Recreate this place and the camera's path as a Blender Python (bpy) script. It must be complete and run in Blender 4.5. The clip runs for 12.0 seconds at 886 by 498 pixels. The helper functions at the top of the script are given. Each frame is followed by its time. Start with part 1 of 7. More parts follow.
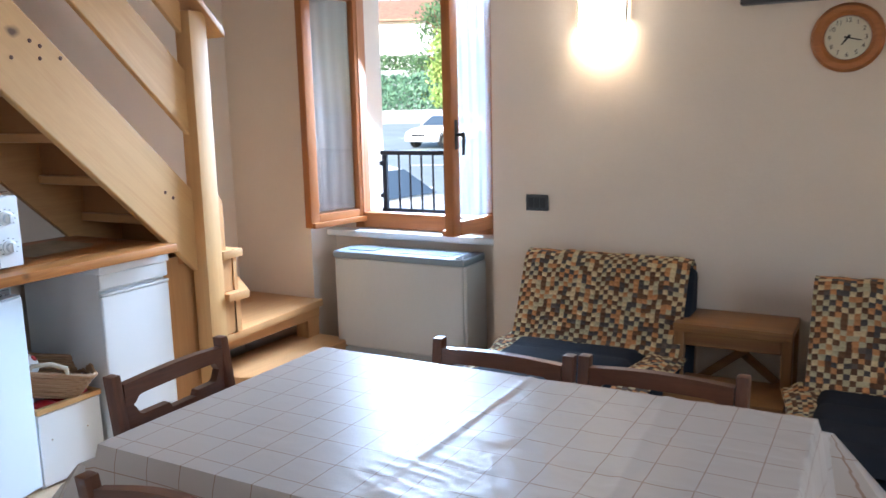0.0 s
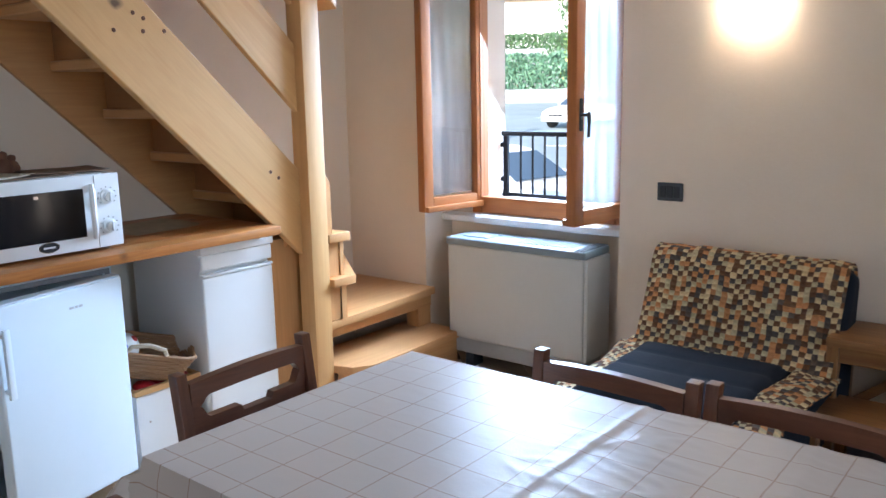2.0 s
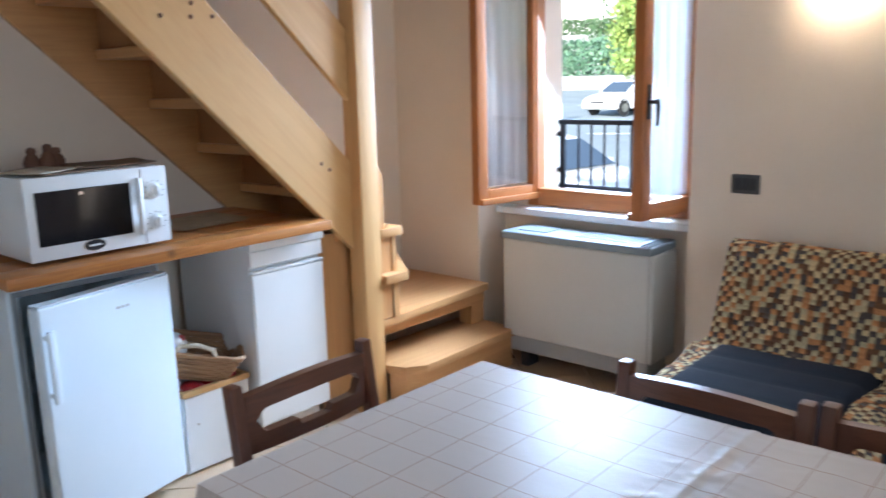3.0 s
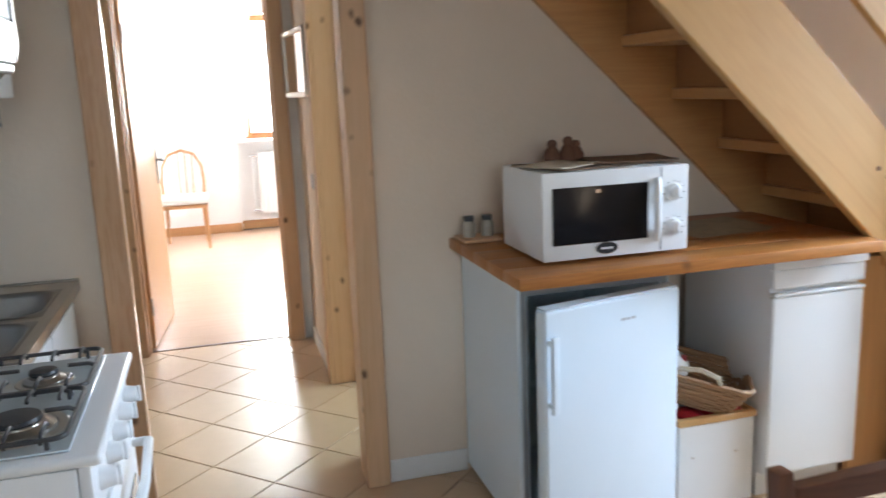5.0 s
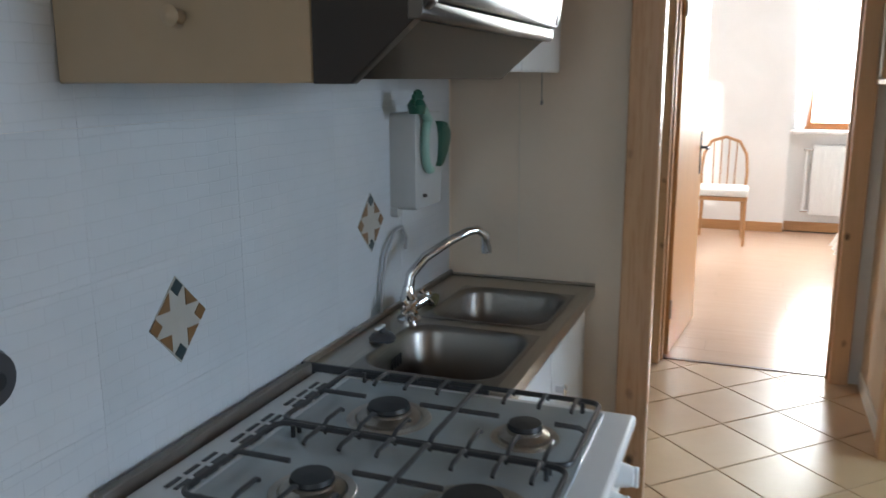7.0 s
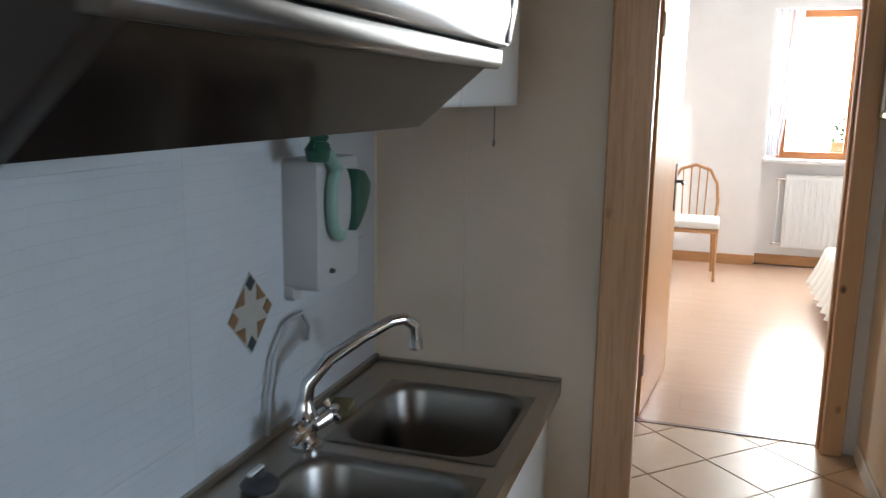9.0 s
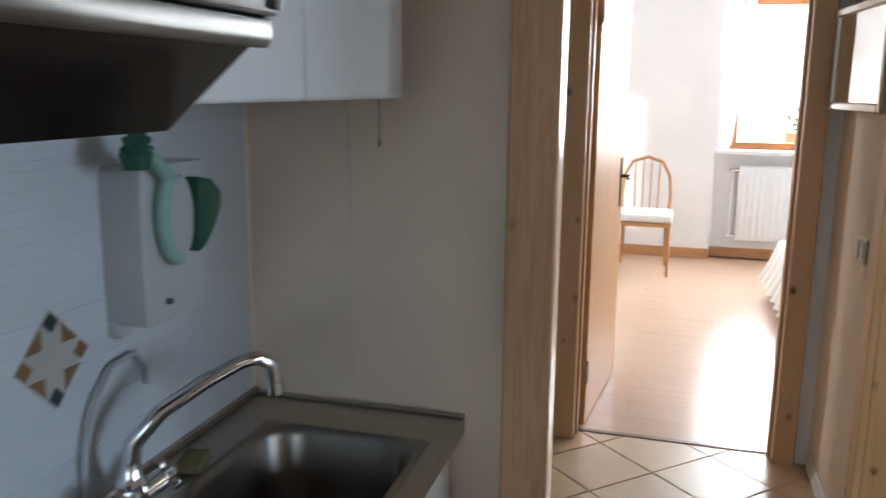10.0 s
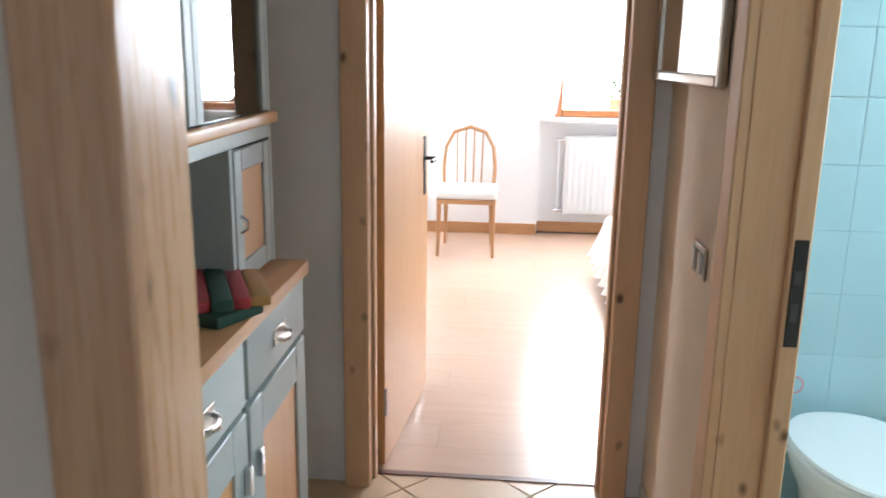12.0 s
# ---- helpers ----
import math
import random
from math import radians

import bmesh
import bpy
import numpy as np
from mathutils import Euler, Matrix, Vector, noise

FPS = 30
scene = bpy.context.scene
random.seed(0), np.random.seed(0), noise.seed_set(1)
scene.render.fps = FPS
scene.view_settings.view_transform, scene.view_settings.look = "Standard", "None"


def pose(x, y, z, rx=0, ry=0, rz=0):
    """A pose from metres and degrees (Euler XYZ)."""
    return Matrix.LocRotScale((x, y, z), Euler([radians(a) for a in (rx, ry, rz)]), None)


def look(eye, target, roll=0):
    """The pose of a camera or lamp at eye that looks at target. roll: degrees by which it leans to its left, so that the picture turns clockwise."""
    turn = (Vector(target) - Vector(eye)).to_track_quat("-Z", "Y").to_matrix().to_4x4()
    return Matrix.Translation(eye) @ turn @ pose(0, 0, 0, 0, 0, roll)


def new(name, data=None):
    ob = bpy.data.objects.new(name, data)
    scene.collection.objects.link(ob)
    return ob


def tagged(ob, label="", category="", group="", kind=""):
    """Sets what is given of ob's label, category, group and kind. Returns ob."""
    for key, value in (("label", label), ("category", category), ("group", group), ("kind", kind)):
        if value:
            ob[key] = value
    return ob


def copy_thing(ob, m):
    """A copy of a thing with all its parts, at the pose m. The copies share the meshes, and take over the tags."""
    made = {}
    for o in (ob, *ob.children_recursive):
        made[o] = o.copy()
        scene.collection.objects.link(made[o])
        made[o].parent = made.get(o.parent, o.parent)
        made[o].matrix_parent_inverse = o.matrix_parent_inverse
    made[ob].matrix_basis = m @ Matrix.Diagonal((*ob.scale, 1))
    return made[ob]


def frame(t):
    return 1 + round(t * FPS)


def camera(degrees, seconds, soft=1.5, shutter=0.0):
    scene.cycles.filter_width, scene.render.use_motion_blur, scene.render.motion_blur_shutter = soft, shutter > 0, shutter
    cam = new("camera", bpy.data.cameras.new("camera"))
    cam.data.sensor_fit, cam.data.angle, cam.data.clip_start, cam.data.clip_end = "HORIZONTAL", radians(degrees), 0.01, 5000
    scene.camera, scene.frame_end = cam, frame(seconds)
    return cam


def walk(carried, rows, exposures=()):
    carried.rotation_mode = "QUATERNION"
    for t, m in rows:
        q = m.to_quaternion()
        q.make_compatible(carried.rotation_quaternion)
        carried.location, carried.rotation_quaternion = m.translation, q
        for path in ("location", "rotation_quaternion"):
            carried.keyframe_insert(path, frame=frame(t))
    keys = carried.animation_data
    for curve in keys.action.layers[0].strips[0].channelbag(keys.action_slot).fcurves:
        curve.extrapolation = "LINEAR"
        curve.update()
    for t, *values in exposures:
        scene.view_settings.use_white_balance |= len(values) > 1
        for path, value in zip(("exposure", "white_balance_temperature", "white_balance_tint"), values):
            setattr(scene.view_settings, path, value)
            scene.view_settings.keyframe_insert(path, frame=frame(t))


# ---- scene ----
cam = camera(57.2, 12.0, shutter=0.5)
PATH = [
    (0, (-0.587, 0.173, 1.418), (-1.547, 1.895, 1.083), -1.4),
    (0.5, (-0.603, 0.282, 1.416), (-1.641, 1.952, 1.054), -1.8),
    (1, (-0.604, 0.353, 1.411), (-1.749, 1.954, 1.059), -1.4),
    (1.5, (-0.619, 0.402, 1.408), (-1.835, 1.947, 1.042), -1.5),
    (2, (-0.672, 0.464, 1.408), (-1.901, 1.997, 1.031), -1.1),
    (2.5, (-0.767, 0.527, 1.413), (-2.01, 2.042, 1.01), -1.3),
    (3, (-0.845, 0.547, 1.406), (-2.142, 2.016, 1.003), -1.5),
    (3.5, (-0.949, 0.591, 1.413), (-2.474, 1.812, 0.986), -2.1),
    (3.7, (-0.965, 0.648, 1.408), (-2.595, 1.731, 0.997), -3.2),
    (5.5, (-1.382, 0.627, 1.409), (-3.317, 0.928, 1.001), -1.6),
    (6, (-1.511, 0.597, 1.405), (-3.471, 0.549, 1.008), -1.9),
    (6.5, (-1.659, 0.611, 1.417), (-3.567, 0.151, 1.033), -0.7),
    (7, (-1.802, 0.579, 1.408), (-3.631, -0.121, 1.0), -0.2),
    (7.2, (-1.87, 0.55, 1.413), (-3.691, -0.17, 1.005), -0.3),
    (8.8, (-2.257, 0.469, 1.435), (-4.115, -0.164, 1.05), 0.7),
    (9, (-2.328, 0.468, 1.441), (-4.194, -0.147, 1.07), 0.9),
    (9.5, (-2.458, 0.517, 1.438), (-4.328, -0.071, 1.043), 0.8),
    (10, (-2.605, 0.533, 1.442), (-4.494, 0.001, 1.052), 0.6),
    (10.5, (-2.788, 0.518, 1.451), (-4.72, 0.192, 1.051), 1.1),
    (11, (-2.964, 0.538, 1.436), (-4.906, 0.298, 1.02), 0.7),
    (11.5, (-3.187, 0.612, 1.45), (-5.113, 0.375, 0.967), 0.5),
    (12, (-3.346, 0.638, 1.451), (-5.283, 0.482, 0.979), 0.9),
]
walk(cam, [(t, look(eye, target, roll)) for t, eye, target, roll in PATH],
     [(0.0, 1.53, 6000, 10), (3.5, 1.48, 6050, 10), (5.5, 1.36, 7200, 10), (6.0, 1.14, 7500, 10), (6.5, 0.9, 7000, 10), (7.2, 0.74, 6900, 8), (9.0, 0.66, 6900, 9), (10.0, 0.73, 6600, 9), (11.0, 0.93, 6400, 8), (12.0, 1.12, 6250, 9)])


# ---- light ----
SUN_AZ, SUN_EL = radians(165.0), radians(19.0)   # the sun stands towards -y, low
world = bpy.data.worlds.new("sky")
scene.world = world
world.use_nodes = True
wn = world.node_tree.nodes
sky = wn.new("ShaderNodeTexSky")
sky.sky_type, sky.sun_disc, sky.sun_elevation, sky.sun_rotation = "NISHITA", False, SUN_EL, SUN_AZ
wn["Background"].inputs["Strength"].default_value = 0.135
world.node_tree.links.new(sky.outputs["Color"], wn["Background"].inputs["Color"])


def lamp(name, kind, m, energy, color, **kw):
    data = bpy.data.lights.new(name, kind)
    data.energy, data.color = energy, color
    if kind == "AREA":
        data.shape, data.size, data.size_y = "RECTANGLE", kw["w"], kw["h"]
        data.spread = radians(kw.get("spread", 180))
    if kind == "SUN":
        data.angle = radians(0.5)
    if kind == "POINT":
        data.shadow_soft_size = kw["r"]
    ob = new(name, data)
    ob.matrix_world = m
    return ob


sun_from = Vector((math.cos(SUN_EL) * math.sin(SUN_AZ), math.cos(SUN_EL) * math.cos(SUN_AZ), math.sin(SUN_EL)))
lamp("sun", "SUN", look(sun_from * 30, (0, 0, 0)), 4.2, (1.0, 0.96, 0.91))
# daylight in the openings
lamp("window_light", "AREA", look((-2.81, 4.19, 1.5), (-2.45, 2.15, 0.0)), 36, (0.55, 0.735, 1.0), w=0.85, h=1.3, spread=110)
lamp("east_window_light", "AREA", look((1.70, 0.85, 1.72), (-1.5, 0.85, -0.2)), 7.4, (0.66, 0.82, 1.0), w=1.4, h=1.1, spread=130)
lamp("bedroom_window_light", "AREA", look((-10.16, 1.55, 1.6), (-6, 1.0, 0.6)), 88, (0.86, 0.93, 1.0), w=1.0, h=1.2)
lamp("bedroom_side_light", "AREA", look((-9.64, -1.76, 1.5), (-6.2, 0.8, 0.9)), 46, (0.86, 0.93, 1.0), w=0.45, h=1.1)
lamp("bath_light", "AREA", look((-4.9, 3.0, 1.75), (-5.1, 1.2, 0.6)), 20, (0.66, 0.88, 1.0), w=0.6, h=0.7)
lamp("sconce_bulb", "POINT", pose(-1.735, 3.645, 1.84), 1.45, (1.0, 0.84, 0.62), r=0.03)


# ---- materials ----
def node_mat(name, rough=0.5, metal=0.0, spec=0.5):
    m = bpy.data.materials.new(name)
    m.use_nodes = True
    b = m.node_tree.nodes["Principled BSDF"]
    b.inputs["Roughness"].default_value, b.inputs["Metallic"].default_value = rough, metal
    b.inputs["Specular IOR Level"].default_value = spec
    return m, m.node_tree.nodes, m.node_tree.links, b


def mixrgb(n, l, fac, a, b, blend="MIX"):
    x = n.new("ShaderNodeMix")
    x.data_type, x.blend_type = "RGBA", blend
    for socket, v in ((x.inputs["Factor"], fac), (x.inputs["A"], a), (x.inputs["B"], b)):
        if isinstance(v, (int, float)):
            socket.default_value = v
        elif isinstance(v, tuple):
            socket.default_value = (*v, 1)
        else:
            l.new(v, socket)
    return x.outputs["Result"]


def coords(n, l, scale=(1, 1, 1), space="Object", turn=(0, 0, 0)):
    tc, mp = n.new("ShaderNodeTexCoord"), n.new("ShaderNodeMapping")
    mp.inputs["Scale"].default_value = scale
    mp.inputs["Rotation"].default_value = [radians(a) for a in turn]
    l.new(tc.outputs[space], mp.inputs["Vector"])
    return mp.outputs["Vector"]


def noise_tex(n, l, vec, scale, detail=4.0, rough=0.55, dist=0.0):
    t = n.new("ShaderNodeTexNoise")
    t.inputs["Scale"].default_value, t.inputs["Detail"].default_value = scale, detail
    t.inputs["Roughness"].default_value, t.inputs["Distortion"].default_value = rough, dist
    l.new(vec, t.inputs["Vector"])
    return t.outputs["Fac"]


def ramp(n, l, fac, stops, mode="LINEAR"):
    r = n.new("ShaderNodeValToRGB")
    r.color_ramp.interpolation = mode
    el = r.color_ramp.elements
    while len(el) < len(stops):
        el.new(0.5)
    for e, (p, c) in zip(el, stops):
        e.position, e.color = p, (*c, 1) if isinstance(c, tuple) else (c, c, c, 1)
    l.new(fac, r.inputs["Fac"])
    return r.outputs["Color"]


def bump(n, l, b, height, strength=0.2, dist=0.01):
    x = n.new("ShaderNodeBump")
    x.inputs["Strength"].default_value, x.inputs["Distance"].default_value = strength, dist
    l.new(height, x.inputs["Height"])
    l.new(x.outputs["Normal"], b.inputs["Normal"])


def painted(name, col, rough=0.6, mottle=0.06, grain=90, relief=0.12, metal=0.0, spec=0.5, big=2.2):
    """Plain surface with faint stains and a fine grain."""
    m, n, l, b = node_mat(name, rough, metal, spec)
    v = coords(n, l)
    a = noise_tex(n, l, v, big, 5, 0.6, 0.4)
    dark = tuple(c * (1 - 2.2 * mottle) for c in col)
    c1 = mixrgb(n, l, ramp(n, l, a, [(0.3, 0.0), (0.72, 1.0)]), dark, col)
    fine = noise_tex(n, l, v, grain, 3)
    l.new(mixrgb(n, l, mottle, c1, fine, "OVERLAY"), b.inputs["Base Color"])
    r = n.new("ShaderNodeMapRange")
    r.inputs["To Min"].default_value, r.inputs["To Max"].default_value = max(rough - 0.08, 0.02), min(rough + 0.1, 1)
    l.new(a, r.inputs["Value"])
    l.new(r.outputs["Result"], b.inputs["Roughness"])
    if relief:
        bump(n, l, b, fine, relief, 0.004)
    return m


def wood(name, light, dark, axis="x", rough=0.42, knots=True, scale=1.0, vary=0.25, streak=0.3, dense=1.0, tilt=0.0):
    """Sawn wood: long grain along the axis, growth bands, knots."""
    m, n, l, b = node_mat(name, rough)
    k = {"x": (0.55, 9, 9), "y": (9, 0.55, 9), "z": (9, 9, 0.55)}[axis]
    info = n.new("ShaderNodeObjectInfo")
    add = n.new("ShaderNodeVectorMath")
    add.operation = "MULTIPLY_ADD"
    l.new(info.outputs["Random"], add.inputs[0])
    add.inputs[1].default_value = (7.1, 5.3, 3.7)
    tc = n.new("ShaderNodeTexCoord")
    turned = n.new("ShaderNodeMapping")
    turned.inputs["Rotation"].default_value = (radians(tilt), 0, 0)
    l.new(tc.outputs["Object"], turned.inputs["Vector"])
    l.new(turned.outputs["Vector"], add.inputs[2])
    mp = n.new("ShaderNodeMapping")
    mp.inputs["Scale"].default_value = [c * scale for c in k]
    l.new(add.outputs["Vector"], mp.inputs["Vector"])
    v = mp.outputs["Vector"]
    bands = noise_tex(n, l, v, 2.2, 3, 0.5, 0.9)
    fib = noise_tex(n, l, v, 14, 4, 0.6, 0.2)
    c = mixrgb(n, l, ramp(n, l, bands, [(0.35, 0.0), (0.5, 0.55), (0.56, 0.2), (0.7, 1.0)]), light, dark)
    c = mixrgb(n, l, ramp(n, l, fib, [(0.35, streak), (0.6, 0.0)]), c, tuple(d * 0.7 for d in dark))
    tone = n.new("ShaderNodeMapRange")
    tone.inputs["To Min"].default_value, tone.inputs["To Max"].default_value = 0.0, vary
    l.new(info.outputs["Random"], tone.inputs["Value"])
    c = mixrgb(n, l, tone.outputs["Result"], c, dark)
    if knots:
        vo = n.new("ShaderNodeTexVoronoi")
        kk = {"x": (3.4, 4.6, 4.6), "y": (4.6, 3.4, 4.6), "z": (4.6, 4.6, 3.4)}[axis]
        mp2 = n.new("ShaderNodeMapping")
        mp2.inputs["Scale"].default_value = [c0 * dense for c0 in kk]
        l.new(add.outputs["Vector"], mp2.inputs["Vector"])
        wob = n.new("ShaderNodeVectorMath")
        wob.operation = "MULTIPLY_ADD"
        wob.inputs[1].default_value = (0.15, 0.15, 0.15)
        nn = n.new("ShaderNodeTexNoise")
        nn.inputs["Scale"].default_value = 3.0
        l.new(mp2.outputs["Vector"], nn.inputs["Vector"])
        l.new(nn.outputs["Color"], wob.inputs[0])
        l.new(mp2.outputs["Vector"], wob.inputs[2])
        l.new(wob.outputs["Vector"], vo.inputs["Vector"])
        vo.inputs["Scale"].default_value = 1.0
        kn = ramp(n, l, vo.outputs["Distance"], [(0.035 * dense ** 0.7, 0.9), (0.06 * dense ** 0.7, 0.5), (0.10 * dense ** 0.7, 0.0)])
        c = mixrgb(n, l, kn, c, (0.10, 0.045, 0.018))
    l.new(c, b.inputs["Base Color"])
    rr = n.new("ShaderNodeMapRange")
    rr.inputs["To Min"].default_value, rr.inputs["To Max"].default_value = rough - 0.3 * streak, rough + 0.45 * streak
    l.new(fib, rr.inputs["Value"])
    l.new(rr.outputs["Result"], b.inputs["Roughness"])
    bump(n, l, b, fib, 0.3 * streak, 0.002)
    return m


def brushed(name, col, rough=0.25, axis=(1, 40, 40)):
    m, n, l, b = node_mat(name, rough, 1.0)
    f = noise_tex(n, l, coords(n, l, axis), 12, 3)
    l.new(mixrgb(n, l, ramp(n, l, f, [(0.3, 0.0), (0.7, 1.0)]), tuple(c * 0.82 for c in col), col), b.inputs["Base Color"])
    r = n.new("ShaderNodeMapRange")
    r.inputs["To Min"].default_value, r.inputs["To Max"].default_value = rough - 0.07, rough + 0.13
    l.new(noise_tex(n, l, coords(n, l), 6, 4), r.inputs["Value"])
    l.new(r.outputs["Result"], b.inputs["Roughness"])
    bump(n, l, b, f, 0.04, 0.001)
    return m


def pane_mat(name, tint=(0.95, 0.97, 0.97), ior=1.5):
    m = bpy.data.materials.new(name)
    m.use_nodes = True
    n, l = m.node_tree.nodes, m.node_tree.links
    n.remove(n["Principled BSDF"])
    tr, gl, mx, fr = n.new("ShaderNodeBsdfTransparent"), n.new("ShaderNodeBsdfGlossy"), n.new("ShaderNodeMixShader"), n.new("ShaderNodeLayerWeight")
    pw, ma = n.new("ShaderNodeMath"), n.new("ShaderNodeMath")
    tr.inputs["Color"].default_value = (*tint, 1)
    gl.inputs["Roughness"].default_value = 0.01
    pw.operation, ma.operation = "POWER", "MULTIPLY_ADD"
    f0 = ((ior - 1) / (ior + 1)) ** 2
    pw.inputs[1].default_value = 4.0
    ma.inputs[1].default_value, ma.inputs[2].default_value = 0.8 * (1 - f0), f0
    l.new(fr.outputs["Facing"], pw.inputs[0])
    l.new(pw.outputs[0], ma.inputs[0])
    l.new(ma.outputs[0], mx.inputs["Fac"])
    l.new(tr.outputs["BSDF"], mx.inputs[1])
    l.new(gl.outputs["BSDF"], mx.inputs[2])
    l.new(mx.outputs["Shader"], n["Material Output"].inputs["Surface"])
    return m


def sheer_mat(name, col=(0.85, 0.87, 0.9), clear=0.45):
    m = bpy.data.materials.new(name)
    m.use_nodes = True
    n, l = m.node_tree.nodes, m.node_tree.links
    n.remove(n["Principled BSDF"])
    tr, df, tl, m1, m2 = n.new("ShaderNodeBsdfTransparent"), n.new("ShaderNodeBsdfDiffuse"), n.new("ShaderNodeBsdfTranslucent"), n.new("ShaderNodeMixShader"), n.new("ShaderNodeMixShader")
    weave = noise_tex(n, l, coords(n, l, (1, 1, 0.3)), 160, 2)
    c = mixrgb(n, l, weave, tuple(x * 0.85 for x in col), col)
    l.new(c, df.inputs["Color"])
    l.new(c, tl.inputs["Color"])
    m1.inputs["Fac"].default_value = 0.5
    l.new(df.outputs["BSDF"], m1.inputs[1])
    l.new(tl.outputs["BSDF"], m1.inputs[2])
    m2.inputs["Fac"].default_value = clear
    l.new(m1.outputs["Shader"], m2.inputs[1])
    l.new(tr.outputs["BSDF"], m2.inputs[2])
    l.new(m2.outputs["Shader"], n["Material Output"].inputs["Surface"])
    return m


def glow_mat(name, col, strength):
    m, n, l, b = node_mat(name, 0.4)
    b.inputs["Base Color"].default_value = (*col, 1)
    b.inputs["Emission Color"].default_value = (*col, 1)
    b.inputs["Emission Strength"].default_value = strength
    return m


def tile_mat(name, a, bcol, rough=0.3, mottle=6.0, relief=0.05):
    """Glazed tile; each piece differs a little in tone."""
    m, n, l, b = node_mat(name, rough)
    info = n.new("ShaderNodeObjectInfo")
    v = coords(n, l, space="Object")
    cl = noise_tex(n, l, v, mottle, 5, 0.65, 0.5)
    c = mixrgb(n, l, ramp(n, l, cl, [(0.3, 0.0), (0.7, 1.0)]), a, bcol)
    t = n.new("ShaderNodeMapRange")
    t.inputs["To Min"].default_value, t.inputs["To Max"].default_value = 0.0, 0.12
    l.new(info.outputs["Random"], t.inputs["Value"])
    c = mixrgb(n, l, t.outputs["Result"], c, tuple(x * 0.72 for x in a))
    l.new(c, b.inputs["Base Color"])
    r = n.new("ShaderNodeMapRange")
    r.inputs["To Min"].default_value, r.inputs["To Max"].default_value = rough - 0.02, rough + 0.04
    l.new(cl, r.inputs["Value"])
    l.new(r.outputs["Result"], b.inputs["Roughness"])
    bump(n, l, b, noise_tex(n, l, v, 25, 3), relief, 0.004)
    return m


def patch_cloth(name):
    """Woven cover: small orange, sand and grey-green patches, columns of near-black ones."""
    m, n, l, b = node_mat(name, 0.85, 0, 0.2)
    tc = n.new("ShaderNodeTexCoord")
    uv = tc.outputs["UV"]
    wv = n.new("ShaderNodeTexNoise")
    wv.inputs["Scale"].default_value = 22.0
    l.new(uv, wv.inputs["Vector"])
    wob = n.new("ShaderNodeVectorMath")
    wob.operation = "MULTIPLY_ADD"
    wob.inputs[1].default_value = (0.012, 0.012, 0)
    l.new(wv.outputs["Color"], wob.inputs[0])
    l.new(uv, wob.inputs[2])
    CW, CH = 0.0215, 0.0200
    br = n.new("ShaderNodeTexBrick")
    br.offset, br.squash = 0.0, 1.0
    for key, val in (("Scale", 1.0), ("Mortar Size", 0.0), ("Brick Width", CW), ("Row Height", CH), ("Bias", 0.0)):
        br.inputs[key].default_value = val
    br.inputs["Color1"].default_value, br.inputs["Color2"].default_value = (0, 0, 0, 1), (1, 1, 1, 1)
    l.new(wob.outputs["Vector"], br.inputs["Vector"])
    light = ramp(n, l, br.outputs["Color"], [(0.0, (0.48, 0.40, 0.24)), (0.36, (0.54, 0.24, 0.095)), (0.62, (0.62, 0.47, 0.26)), (0.94, (0.13, 0.10, 0.08))], "CONSTANT")
    ck, cm = n.new("ShaderNodeTexChecker"), n.new("ShaderNodeMapping")
    cm.inputs["Scale"].default_value = (1 / CW, 1 / CH, 0.0)
    cm.inputs["Location"].default_value = (0.0, 0.0, 0.5)
    l.new(wob.outputs["Vector"], cm.inputs["Vector"])
    l.new(cm.outputs["Vector"], ck.inputs["Vector"])
    ck.inputs["Scale"].default_value = 1.0
    deep = ramp(n, l, br.outputs["Color"], [(0.0, (0.12, 0.060, 0.034)), (0.36, (0.085, 0.070, 0.062)), (0.62, (0.16, 0.08, 0.04)), (0.88, (0.46, 0.21, 0.085))], "CONSTANT")
    br2 = n.new("ShaderNodeTexBrick")
    br2.offset, br2.squash = 0.5, 1.0
    for key, val in (("Scale", 1.0), ("Mortar Size", 0.0), ("Brick Width", 2 * CW), ("Row Height", CH), ("Bias", 0.0)):
        br2.inputs[key].default_value = val
    br2.inputs["Color1"].default_value, br2.inputs["Color2"].default_value = (0, 0, 0, 1), (1, 1, 1, 1)
    l.new(wob.outputs["Vector"], br2.inputs["Vector"])
    flip = ramp(n, l, br2.outputs["Color"], [(0.0, 0.0), (0.80, 1.0)], "CONSTANT")
    which = mixrgb(n, l, 1.0, ck.outputs["Fac"], flip, "DIFFERENCE")
    pal = mixrgb(n, l, which, light, deep)
    sep = n.new("ShaderNodeSeparateXYZ")
    l.new(wob.outputs["Vector"], sep.inputs[0])
    puffs = []
    for axis, size in (("X", CW), ("Y", CH)):
        mu, co, ab = n.new("ShaderNodeMath"), n.new("ShaderNodeMath"), n.new("ShaderNodeMath")
        mu.operation, co.operation, ab.operation = "MULTIPLY", "SINE", "ABSOLUTE"
        mu.inputs[1].default_value = math.pi / size
        l.new(sep.outputs[axis], mu.inputs[0])
        l.new(mu.outputs[0], co.inputs[0])
        l.new(co.outputs[0], ab.inputs[0])
        puffs.append(ab.outputs[0])
    puff = n.new("ShaderNodeMath")
    puff.operation = "MULTIPLY"
    l.new(puffs[0], puff.inputs[0])
    l.new(puffs[1], puff.inputs[1])
    threads = noise_tex(n, l, coords(n, l, (12, 260, 1), "UV"), 1.0, 2)
